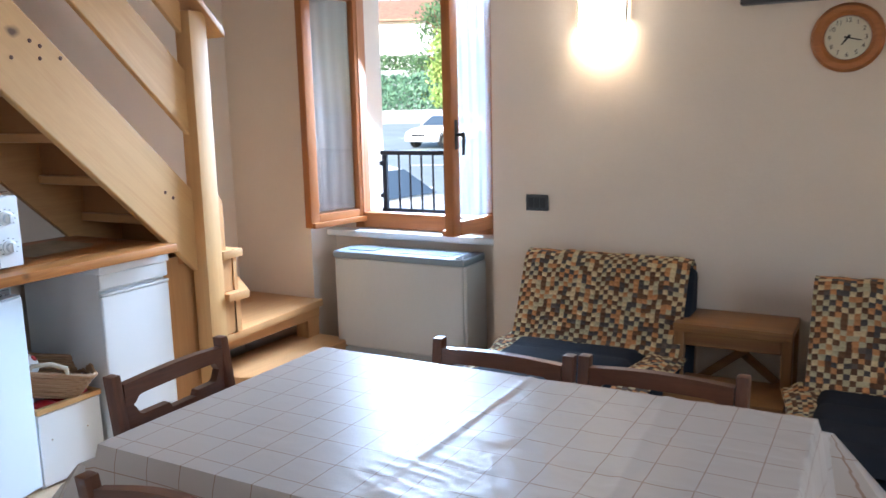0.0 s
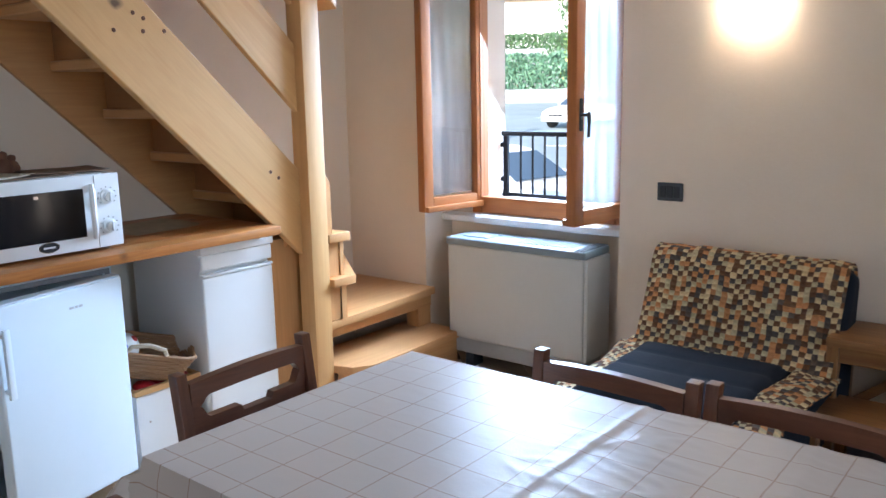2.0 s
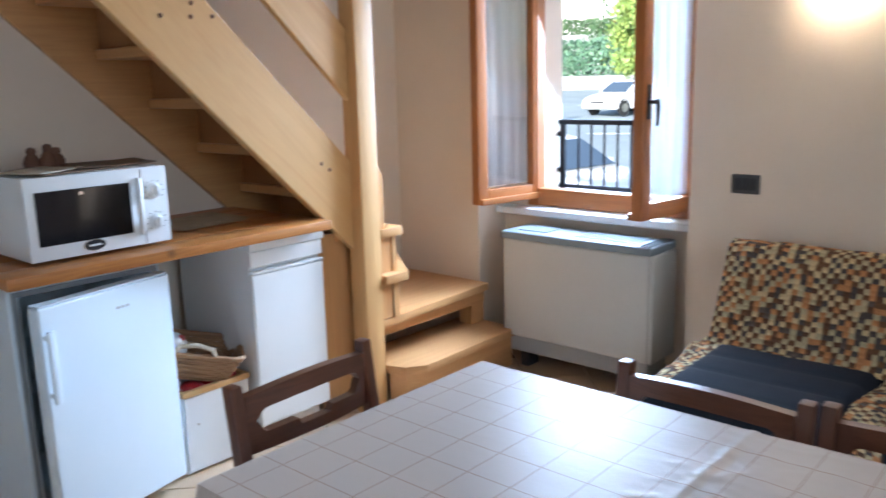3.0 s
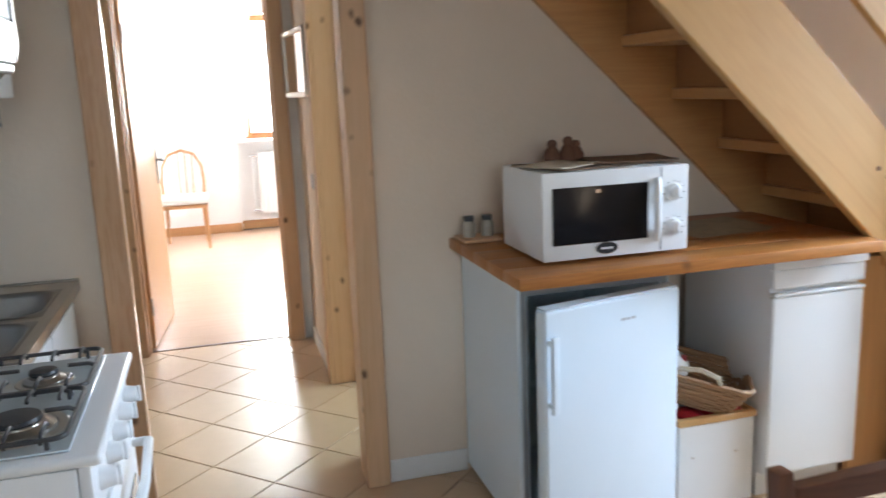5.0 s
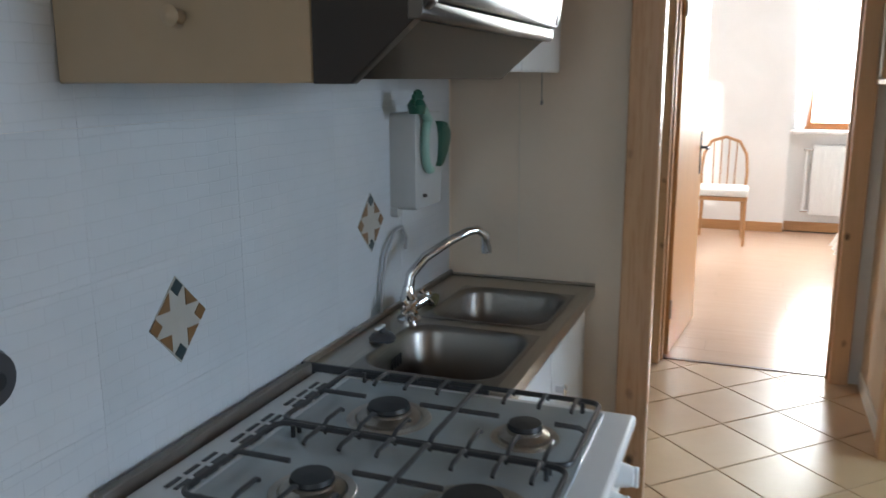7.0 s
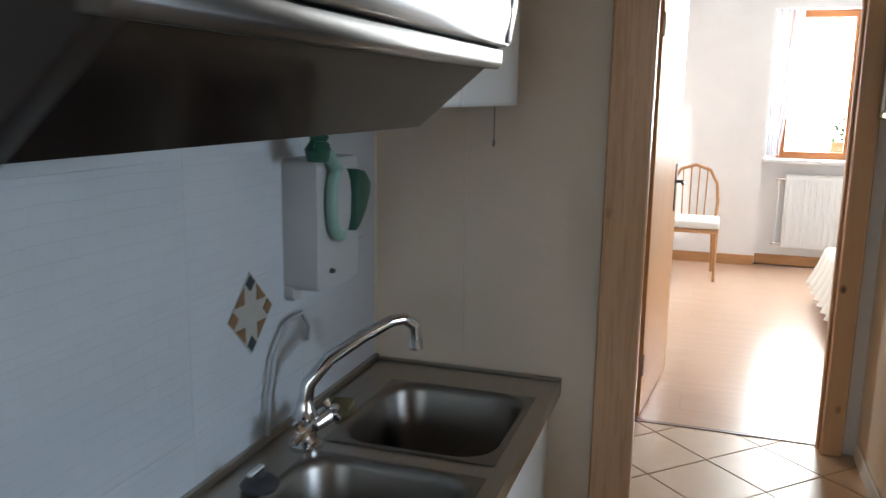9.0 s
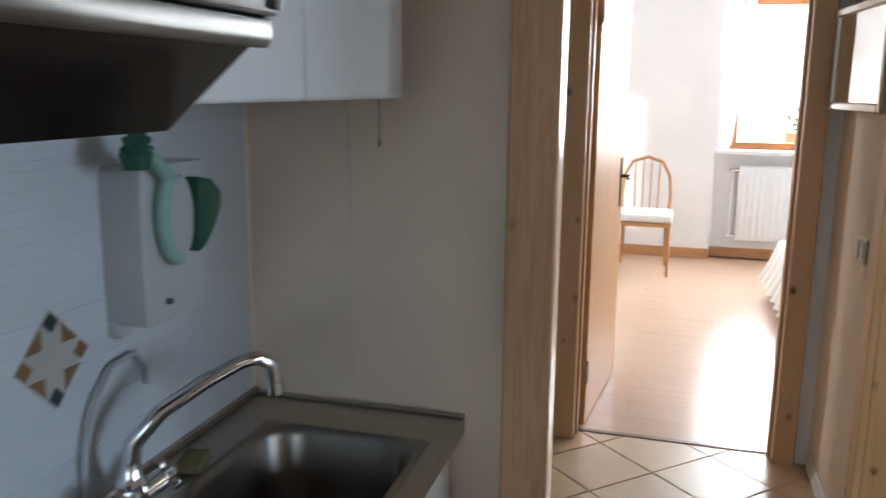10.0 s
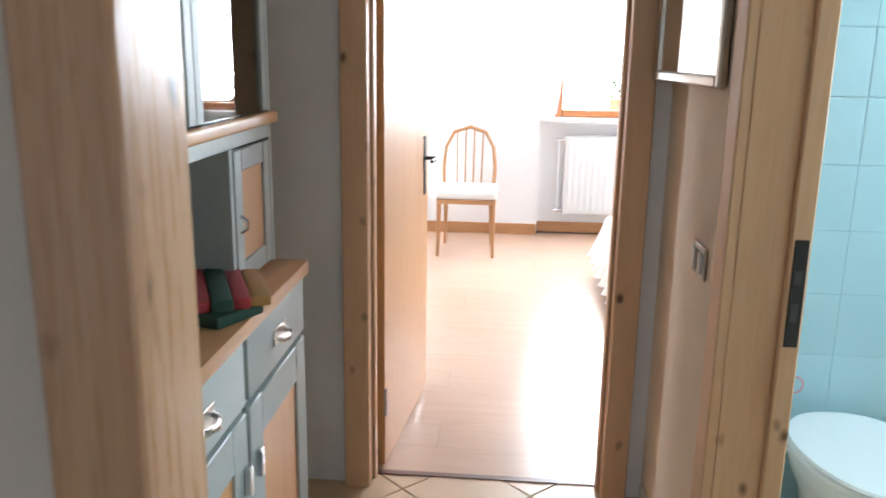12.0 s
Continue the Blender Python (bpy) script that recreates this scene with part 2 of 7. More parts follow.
    pal = mixrgb(n, l, 0.35, pal, threads, "OVERLAY")
    weave = noise_tex(n, l, coords(n, l, (1, 1, 1)), 260, 2)
    l.new(mixrgb(n, l, 0.3, pal, weave, "OVERLAY"), b.inputs["Base Color"])
    bump(n, l, b, puff.outputs[0], 0.55, 0.006)
    return m


CHECK = 0.090   # the cloth's squares


def oilcloth(name):
    """Shiny cream oilcloth with a thin brown check."""
    m, n, l, b = node_mat(name, 0.2, 0.0, 0.10)
    tc = n.new("ShaderNodeTexCoord")
    br = n.new("ShaderNodeTexBrick")
    br.offset, br.squash = 0.0, 1.0
    for key, val in (("Scale", 1.0), ("Mortar Size", 0.0013), ("Brick Width", CHECK), ("Row Height", CHECK), ("Mortar Smooth", 0.4)):
        br.inputs[key].default_value = val
    br.inputs["Color1"].default_value = br.inputs["Color2"].default_value = (0.545, 0.465, 0.405, 1)
    br.inputs["Mortar"].default_value = (0.36, 0.23, 0.165, 1)
    l.new(tc.outputs["UV"], br.inputs["Vector"])
    l.new(br.outputs["Color"], b.inputs["Base Color"])
    v = coords(n, l)
    r = n.new("ShaderNodeMapRange")
    r.inputs["To Min"].default_value, r.inputs["To Max"].default_value = 0.30, 0.38
    l.new(noise_tex(n, l, v, 60, 2), r.inputs["Value"])
    l.new(r.outputs["Result"], b.inputs["Roughness"])
    bump(n, l, b, noise_tex(n, l, v, 90, 2), 0.10, 0.002)
    return m


PLASTER = painted("plaster_warm_white", (0.81, 0.69, 0.57), 0.85, 0.03, 60, 0.25)
PLASTER_COOL = painted("plaster_white", (0.80, 0.79, 0.79), 0.85, 0.03, 60, 0.25)
PINE = {a: wood("pine_" + a, (0.66, 0.385, 0.155), (0.60, 0.325, 0.12), a, 0.50, streak=0.1) for a in "xyz"}
PINE_SLOPE = wood("pine_sloping", (0.68, 0.405, 0.165), (0.61, 0.335, 0.125), "y", 0.48, streak=0.1, tilt=43.7)
PINE_PLAIN = {a: wood("pine_plain_" + a, (0.64, 0.345, 0.14), (0.54, 0.265, 0.10), a, 0.42, False, streak=0.15) for a in "xyz"}
# flight risers in darker pine: shade under the stair is put into the colour
RISER_SHADED = wood("shaded_riser_board", (0.43, 0.205, 0.075), (0.36, 0.16, 0.055), "x", 0.55, False, streak=0.12)
PINE_PALE = {a: wood("pine_pale_" + a, (0.70, 0.455, 0.275), (0.61, 0.37, 0.205), a, 0.42, streak=0.12, dense=2.4) for a in "xyz"}
COUNTER_WOOD = wood("counter_pine", (0.52, 0.215, 0.055), (0.36, 0.12, 0.028), "y", 0.36, dense=1.6)
LARCH = {a: wood("window_larch_" + a, (0.46, 0.165, 0.045), (0.34, 0.115, 0.03), a, 0.38, False) for a in "xyz"}
WALNUT = {a: wood("dark_chair_wood_" + a, (0.155, 0.055, 0.026), (0.085, 0.029, 0.014), a, 0.33, False) for a in "xyz"}
OAK = {a: wood("stool_wood_" + a, (0.36, 0.17, 0.055), (0.22, 0.09, 0.03), a, 0.42) for a in "xyz"}
BEECH = {a: wood("beech_" + a, (0.52, 0.27, 0.12), (0.40, 0.19, 0.08), a, 0.35, False) for a in "xyz"}
WHITE = painted("white_enamel", (0.80, 0.82, 0.83), 0.30, 0.02, 40, 0.02)
WHITE_MATT = painted("white_lacquer_board", (0.80, 0.80, 0.79), 0.42, 0.02, 40, 0.04)
FAN_WHITE = painted("cream_sheet_metal", (0.58, 0.565, 0.53), 0.45, 0.03, 50, 0.04)
PLATE_DARK = painted("dark_grey_plastic", (0.055, 0.055, 0.06), 0.4, 0.05, 60, 0.03)
BLACK = painted("black_iron", (0.018, 0.018, 0.02), 0.45, 0.08, 80, 0.08)
BROWN_DARK = painted("dark_brown_panel", (0.015, 0.011, 0.010), 0.35, 0.05, 40, 0.04)
BEIGE = painted("beige_laminate", (0.40, 0.31, 0.21), 0.5, 0.04, 30, 0.04)
NAVY = painted("navy_cotton", (0.018, 0.022, 0.032), 0.85, 0.1, 200, 0.3, spec=0.2)
STEEL = brushed("brushed_steel", (0.50, 0.46, 0.41), 0.30)
CHROME = brushed("chrome", (0.80, 0.80, 0.81), 0.10, (1, 1, 1))
MIRROR = node_mat("mirror", 0.02, 1.0)[0]
MIRROR.node_tree.nodes["Principled BSDF"].inputs["Base Color"].default_value = (0.86, 0.88, 0.87, 1)
PANE = pane_mat("window_glass")
DARK_GLASS = painted("dark_oven_glass", (0.012, 0.012, 0.014), 0.08, 0.02, 30, 0.0)
SHEER = sheer_mat("sheer_curtain", (0.60, 0.62, 0.68), 0.60)
CLOTH = patch_cloth("patchwork_cover")
OIL = oilcloth("oilcloth")
FLOOR_TILE = tile_mat("beige_floor_tile", (0.57, 0.395, 0.25), (0.61, 0.435, 0.285), 0.32, relief=0.012)
GROUT = painted("grey_brown_grout", (0.22, 0.16, 0.11), 0.9, 0.1, 120, 0.3)
BATH_TILE = tile_mat("pale_aqua_tile", (0.36, 0.54, 0.59), (0.40, 0.58, 0.63), 0.15, 3.0, 0.02)
BATH_BAND = tile_mat("aqua_band_tile", (0.36, 0.53, 0.58), (0.41, 0.58, 0.63), 0.10, 5.0, 0.04)
PORCELAIN = painted("white_porcelain", (0.80, 0.83, 0.83), 0.12, 0.01, 20, 0.0)
LAMINATE = wood("oak_laminate", (0.52, 0.35, 0.255), (0.47, 0.305, 0.215), "y", 0.24, False, 0.8, 0.22, 0.10)
GREYGREEN = painted("grey_green_paint", (0.40, 0.44, 0.43), 0.5, 0.06, 60, 0.08)
SLATE = painted("slate_blue_paint", (0.10, 0.13, 0.16), 0.6, 0.06, 60, 0.06)
GLOW = glow_mat("lit_glass_shade", (1.0, 0.88, 0.72), 5.0)
BED_CLOTH = painted("white_bedspread", (0.80, 0.76, 0.70), 0.9, 0.05, 120, 0.3, spec=0.2)
CUSHION = painted("white_seat_cloth", (0.80, 0.79, 0.76), 0.9, 0.04, 150, 0.25, spec=0.2)
WICKER = wood("wicker", (0.46, 0.27, 0.14), (0.28, 0.145, 0.07), "x", 0.7, False, 4.0)
RED = painted("red_plastic", (0.55, 0.02, 0.03), 0.35, 0.05, 60, 0.03)


# ---- mesh helpers ----
def bx(bm, x0, x1, y0, y1, z0, z1, bev=0.0, seg=1):
    r = bmesh.ops.create_cube(bm, size=1.0)
    vs = r["verts"]
    for v in vs:
        v.co = Vector((x0 + (v.co.x + 0.5) * (x1 - x0), y0 + (v.co.y + 0.5) * (y1 - y0), z0 + (v.co.z + 0.5) * (z1 - z0)))
    if bev:
        es = list({e for v in vs for e in v.link_edges})
        bmesh.ops.bevel(bm, geom=es, offset=bev, segments=seg, affect="EDGES", profile=0.6)
    return bm


def box(*a, **k):
    return bx(bmesh.new(), *a, **k)


def prism(bm, pts, axis, a0, a1, bev=0.0, seg=1):
    """A polygon in the plane square to the axis, drawn out from a0 to a1."""
    def put(p, a):
        u, v = p
        return {"x": (a, u, v), "y": (u, a, v), "z": (u, v, a)}[axis]
    lo, hi = [bm.verts.new(put(p, a0)) for p in pts], [bm.verts.new(put(p, a1)) for p in pts]
    k = len(pts)
    fs = [bm.faces.new(lo), bm.faces.new(hi[::-1])] + [bm.faces.new((lo[i], hi[i], hi[(i + 1) % k], lo[(i + 1) % k])) for i in range(k)]
    bmesh.ops.recalc_face_normals(bm, faces=fs)
    if bev:
        bmesh.ops.bevel(bm, geom=list({e for f in fs for e in f.edges}), offset=bev, segments=seg, affect="EDGES", profile=0.6)
    return bm


def rod(bm, p0, p1, r0, r1=None, n=14):
    p0, p1 = Vector(p0), Vector(p1)
    r1 = r0 if r1 is None else r1
    m = Matrix.Translation((p0 + p1) / 2) @ (p1 - p0).to_track_quat("Z", "Y").to_matrix().to_4x4()
    bmesh.ops.create_cone(bm, cap_ends=True, segments=n, radius1=r0, radius2=r1, depth=(p1 - p0).length, matrix=m)
    return bm


def tube(bm, pts, r, n=10, closed=False):
    """A round bar swept along points; r may be one radius or one for each point."""
    pts = [Vector(p) for p in pts]
    k = len(pts)
    rs = r if isinstance(r, (list, tuple)) else [r] * k
    rings, ref = [], None
    for i, p in enumerate(pts):
        a, b = pts[(i - 1) % k] if closed or i else p, pts[(i + 1) % k] if closed or i < k - 1 else p
        d = (b - a).normalized()
        if ref is None:
            ref = d.orthogonal().normalized()
        ref = (ref - d * ref.dot(d)).normalized()
        o = d.cross(ref)
        rings.append([bm.verts.new(p + rs[i] * (math.cos(t) * ref + math.sin(t) * o)) for t in (2 * math.pi * j / n for j in range(n))])
    for i in range(k if closed else k - 1):
        a, b = rings[i], rings[(i + 1) % k]
        for j in range(n):
            bm.faces.new((a[j], a[(j + 1) % n], b[(j + 1) % n], b[j]))
    if not closed:
        bm.faces.new(rings[0][::-1])
        bm.faces.new(rings[-1])
    return bm


def lathe(bm, prof, n=24, at=(0, 0, 0), axis="z", ring=False):
    """A profile of (radius, height) turned round an axis."""
    def put(r, h, t):
        u, v = r * math.cos(t), r * math.sin(t)
        p = {"z": (u, v, h), "y": (u, h, v), "x": (h, u, v)}[axis]
        return Vector(at) + Vector(p)
    rings = [[bm.verts.new(put(max(r, 1e-4), h, 2 * math.pi * j / n)) for j in range(n)] for r, h in prof]
    fs = []
    for a, b in zip(rings, rings[1:] + (rings[:1] if ring else [])):
        fs += [bm.faces.new((a[j], a[(j + 1) % n], b[(j + 1) % n], b[j])) for j in range(n)]
    if not ring:
        fs += [bm.faces.new(rings[0][::-1]), bm.faces.new(rings[-1])]
    bmesh.ops.recalc_face_normals(bm, faces=fs)
    return bm


def sheet(bm, nu, nv, fn, uvfn=None):
    """A grid of nu by nv faces through fn(u, v), u and v from 0 to 1."""
    vs = [[bm.verts.new(fn(i / nu, j / nv)) for j in range(nv + 1)] for i in range(nu + 1)]
    lay = bm.loops.layers.uv.verify() if uvfn else None
    for i in range(nu):
        for j in range(nv):
            f = bm.faces.new((vs[i][j], vs[i + 1][j], vs[i + 1][j + 1], vs[i][j + 1]))
            if lay:
                for lp, (a, b) in zip(f.loops, ((i, j), (i + 1, j), (i + 1, j + 1), (i, j + 1))):
                    lp[lay].uv = uvfn(a / nu, b / nv)
    return bm


def mesh_ob(name, bm, mat, smooth=40):
    me = bpy.data.meshes.new(name)
    bm.to_mesh(me)
    bm.free()
    me.materials.append(mat)
    if smooth:
        me.shade_smooth()
        me.set_sharp_from_angle(angle=radians(smooth))
    return new(name, me)


def part(name, bm, mat, parent, label="", m=None, smooth=40):
    ob = mesh_ob(name, bm, mat, smooth)
    ob.parent = parent
    if m is not None:
        ob.matrix_basis = m
    return tagged(ob, label)


def thing(name, label, category, m=None, group=""):
    ob = new(name)
    ob.empty_display_size = 0.1
    if m is not None:
        ob.matrix_basis = m
    return tagged(ob, label, category, group)


def setting(name, bm, mat, label="", category="", smooth=40):
    return tagged(mesh_ob(name, bm, mat, smooth), label, category, kind="structure")


def boxes(*rows, bev=0.0):
    bm = bmesh.new()
    for r in rows:
        bx(bm, *r, bev=bev)
    return bm


def piece(name, me, parent, m):
    ob = new(name, me)
    ob.parent = parent
    ob.matrix_basis = m
    return ob


# ---- the large structure ----
# walls of the living kitchen, the hall, the bathroom and the bedroom; north is +y
CEIL = 2.62
setting("wall_north", boxes((-4.07, -3.40, 3.72, 3.95, 0, CEIL), (-2.28, 1.6, 3.72, 3.95, 0, CEIL), (-3.40, -2.28, 3.72, 3.95, 2.25, CEIL),
                            (-4.07, -3.26, 3.95, 4.27, -1.2, CEIL), (-2.36, 1.75, 3.95, 4.27, -1.2, CEIL), (-3.26, -2.36, 3.95, 4.27, -1.2, 0.775), (-3.26, -2.36, 3.95, 4.27, 2.16, CEIL)),
        PLASTER, "warm white plastered wall with a deep window niche", "wall", 0)
setting("wall_west", boxes((-4.07, -3.95, -0.22, 0.323, 0, CEIL), (-4.07, -3.95, 1.09, 3.72, 0, CEIL), (-4.07, -3.95, 0.323, 1.09, 2.08, CEIL)),
        PLASTER, "warm white plastered wall with an open doorway", "wall", 0)
setting("wall_south", boxes((-4.07, 1.75, -0.34, -0.22, 0, CEIL)), PLASTER, "plastered kitchen wall, tiled behind the cooker", "wall", 0)
setting("wall_east", boxes((1.6, 1.75, -0.22, 0.1, 0, CEIL), (1.6, 1.75, 1.6, 3.72, 0, CEIL), (1.6, 1.75, 0.1, 1.6, 2.3, CEIL), (1.6, 1.75, 0.1, 1.6, 0, 1.0)),
        PLASTER, "plain plastered wall with a wide window opening", "wall", 0)
setting("wall_hall_south", boxes((-5.86, -4.07, -0.46, -0.34, 0, CEIL)), PLASTER, "plain plastered hall wall", "wall", 0)
setting("wall_hall_north", boxes((-5.86, -5.05, 1.115, 1.27, 0, CEIL), (-4.18, -4.07, 1.115, 1.27, 0, CEIL), (-5.05, -4.18, 1.115, 1.27, 2.08, CEIL)),
        PLASTER, "plastered hall wall with the bathroom doorway", "wall", 0)
setting("wall_bedroom_east", boxes((-5.97, -5.86, -1.7, 0.18, 0, CEIL), (-5.97, -5.86, 1.0, 3.3, 0, CEIL), (-5.97, -5.86, 0.18, 1.0, 2.08, CEIL)),
        PLASTER_COOL, "plastered wall with the bedroom doorway", "wall", 0)
setting("wall_bath_north", boxes((-5.86, -5.25, 2.9, 3.02, 0, CEIL), (-4.55, -4.07, 2.9, 3.02, 0, CEIL), (-5.25, -4.55, 2.9, 3.02, 0, 1.35), (-5.25, -4.55, 2.9, 3.02, 2.15, CEIL)),
        PLASTER_COOL, "plain bathroom wall with a small window opening", "wall", 0)
setting("wall_bedroom_west", boxes((-10.22, -9.92, -1.7, 0.87, 0, CEIL), (-10.22, -9.92, 2.3, 3.3, 0, CEIL), (-10.22, -10.05, 0.87, 2.3, 0, 0.95), (-10.22, -10.05, 0.87, 0.98, 0.95, 2.2),
                                   (-10.22, -10.05, 2.12, 2.3, 0.95, 2.2), (-10.22, -9.92, 0.87, 2.3, 2.2, CEIL)),
        PLASTER_COOL, "white bedroom wall with a window niche", "wall", 0)
setting("wall_bedroom_south", boxes((-9.92, -9.88, -1.82, -1.7, 0, CEIL), (-9.36, -5.86, -1.82, -1.7, 0, CEIL), (-9.88, -9.36, -1.82, -1.7, 0, 0.9), (-9.88, -9.36, -1.82, -1.7, 2.1, CEIL)),
        PLASTER_COOL, "white bedroom wall with a narrow window opening", "wall", 0)
setting("wall_bedroom_north", boxes((-9.92, -5.97, 3.3, 3.42, 0, CEIL)), PLASTER_COOL, "plain white bedroom wall", "wall", 0)
# ceiling with the stair opening, and the shaft above it
setting("ceiling", boxes((-3.2, 1.75, -0.34, 4.27, CEIL, CEIL + 0.2), (-4.07, -3.2, -0.34, 0.7, CEIL, CEIL + 0.2), (-4.07, -3.2, 2.95, 4.27, CEIL, CEIL + 0.2),
                         (-10.22, -4.07, -1.82, 3.42, CEIL, CEIL + 0.2)), PLASTER_COOL, "white plastered ceiling with a stair opening", "ceiling", 0)
setting("wall_stair_shaft", boxes((-4.17, -4.07, 0.6, 3.05, CEIL + 0.2, 4.6), (-3.2, -3.1, 0.6, 3.05, CEIL + 0.2, 4.6), (-4.07, -3.2, 0.6, 0.7, CEIL + 0.2, 4.6), (-4.07, -3.2, 2.95, 3.05, CEIL + 0.2, 4.6), (-4.17, -3.1, 0.6, 3.05, 4.6, 4.7)),
        PLASTER, "plain plastered walls above the stair", "wall", 0)
# slabs under the floors; tiles and planks lie on them
FLOOR = setting("floor", boxes((-5.93, 1.75, -0.46, 3.95, -0.15, -0.009)), GROUT, "beige diagonal floor tiles with brown joints", "floor", 0)
FLOOR_BED = setting("floor_bedroom", boxes((-10.22, -5.93, -1.82, 3.42, -0.15, -0.009)), GROUT, "oak laminate floor with a soft shine", "floor", 0)

# doorway linings and casings
PINE_GLOSS = wood("varnished_pine", (0.63, 0.375, 0.205), (0.54, 0.295, 0.15), "z", 0.27, streak=0.12, dense=2.4)
TRIM = lambda name, rows, mat, label: setting(name, boxes(*rows, bev=0.004), mat, label, "door frame")
TRIM("trim_doorway_left", [(-3.95, -3.922, 0.270, 0.354, 0, 2.13), (-4.075, -3.95, 0.323, 0.343, 0, 2.06)], PINE_GLOSS, "pale knotty pine casing of the open doorway")
TRIM("trim_doorway_right", [(-3.95, -3.922, 1.067, 1.152, 0, 2.13), (-4.075, -3.95, 1.07, 1.09, 0, 2.06)], PINE_PALE["z"], "pale knotty pine casing of the open doorway")
TRIM("trim_doorway_head", [(-3.95, -3.922, 0.354, 1.067, 2.06, 2.13), (-4.075, -3.95, 0.343, 1.07, 2.06, 2.08)], PINE_PALE["y"], "pale pine head of the open doorway")
TRIM("trim_bath_left", [(-5.115, -5.03, 1.09, 1.115, 0, 2.13), (-5.05, -5.028, 1.112, 1.262, 0, 2.06), (-5.03, -5.012, 1.215, 1.258, 0, 2.06)], PINE_PALE["z"], "knotty pine door jamb of the bathroom")
TRIM("trim_bath_right", [(-4.20, -4.115, 1.09, 1.115, 0, 2.13), (-4.20, -4.18, 1.112, 1.262, 0, 2.06)], PINE_PALE["z"], "knotty pine door jamb of the bathroom")
TRIM("trim_bath_head", [(-5.03, -4.20, 1.09, 1.115, 2.06, 2.13), (-5.03, -4.20, 1.115, 1.262, 2.06, 2.08)], PINE_PALE["x"], "pine head of the bathroom doorway")
TRIM("trim_bedroom_left", [(-5.86, -5.825, 0.115, 0.2, 0, 2.13), (-5.965, -5.86, 0.18, 0.2, 0, 2.06), (-5.925, -5.88, 0.2, 0.212, 0, 2.06)], PINE_PALE["z"], "pine casing of the bedroom doorway")
TRIM("trim_bedroom_right", [(-5.86, -5.825, 0.98, 1.06, 0, 2.13), (-5.965, -5.86, 0.98, 1.0, 0, 2.06), (-5.925, -5.88, 0.968, 0.98, 0, 2.06)], PINE_PALE["z"], "pine casing of the bedroom doorway")
TRIM("trim_bedroom_head", [(-5.86, -5.825, 0.2, 0.98, 2.06, 2.13), (-5.965, -5.86, 0.2, 0.98, 2.06, 2.08)], PINE_PALE["y"], "pine head of the bedroom doorway")
setting("trim_threshold", boxes((-5.945, -5.918, 0.2, 0.98, -0.009, 0.004)), WALNUT["y"], "thin dark threshold strip", "threshold")
# baseboards
setting("baseboard_west", boxes((-3.95, -3.94, 1.152, 1.45, 0, 0.085), bev=0.003), WHITE_MATT, "white tile skirting", "baseboard")
setting("baseboard_hall", boxes((-5.825, -5.115, 1.103, 1.115, 0, 0.075), bev=0.003), WHITE_MATT, "pale tile skirting in the hall", "baseboard")
setting("baseboard_bedroom", boxes((-9.92, -9.905, -1.7, 0.87, 0, 0.09), (-10.05, -10.035, 0.88, 2.3, 0, 0.09), bev=0.003), BEECH["y"], "reddish wooden skirting", "baseboard")
setting("baseboard_north", boxes((-3.39, -2.29, 3.935, 3.95, 0, 0.08), (-2.28, 1.6, 3.71, 3.72, 0, 0.08), bev=0.003), painted("grey_skirting", (0.22, 0.22, 0.23), 0.5, 0.05, 60, 0.05), "grey tile skirting", "baseboard")


# ---- the kitchen window ----
def window_frame(parent, x0, x1, y0, y1, z0, z1, w, mats):
    part("frame_rail", box(x0 + w, x1 - w, y0, y1, z0, z0 + w, bev=0.004), mats["x"], parent)
    part("frame_rail", box(x0 + w, x1 - w, y0, y1, z1 - w, z1, bev=0.004), mats["x"], parent)
    part("frame_post", box(x0, x0 + w, y0, y1, z0, z1, bev=0.004), mats["z"], parent)
    part("frame_post", box(x1 - w, x1, y0, y1, z0, z1, bev=0.004), mats["z"], parent)


win = tagged(new("window_1"), "open wooden casement window in a deep niche", "window", kind="structure")
window_frame(win, -3.29, -2.33, 3.955, 4.03, 0.775, 2.16, 0.088, LARCH)


def sash(m, mirror, name="sash"):
    """A casement leaf, hinged at its own x = 0."""
    s = -1 if mirror else 1
    W, H = 0.425, 1.27
    f = new(name)
    f.parent = win
    f.matrix_basis = m
    X = lambda a, b: (min(s * a, s * b), max(s * a, s * b))
    part("stile", box(*X(0, 0.062), -0.026, 0.026, 0, H, bev=0.007, seg=2), LARCH["z"], f)
    part("stile", box(*X(W - 0.062, W), -0.026, 0.026, 0, H, bev=0.007, seg=2), LARCH["z"], f)
    part("rail", box(*X(0.062, W - 0.062), -0.026, 0.026, 0, 0.07, bev=0.006, seg=2), LARCH["x"], f)
    part("rail", box(*X(0.062, W - 0.062), -0.026, 0.026, H - 0.065, H, bev=0.006, seg=2), LARCH["x"], f)
    part("drip_bar", box(*X(0.01, W - 0.005), 0.026, 0.05, 0.0, 0.03, bev=0.006, seg=2), LARCH["x"], f)
    g = part("pane", box(*X(0.06, W - 0.06), -0.003, 0.003, 0.068, H - 0.063), PANE, f, "clear window glass")
    g.visible_shadow = False
    return f


left_sash = sash(pose(-3.225, 4.0, 0.815, 0, 0, -101), False)
right_sash = sash(pose(-2.395, 4.0, 0.815, 0, 0, 83), True)


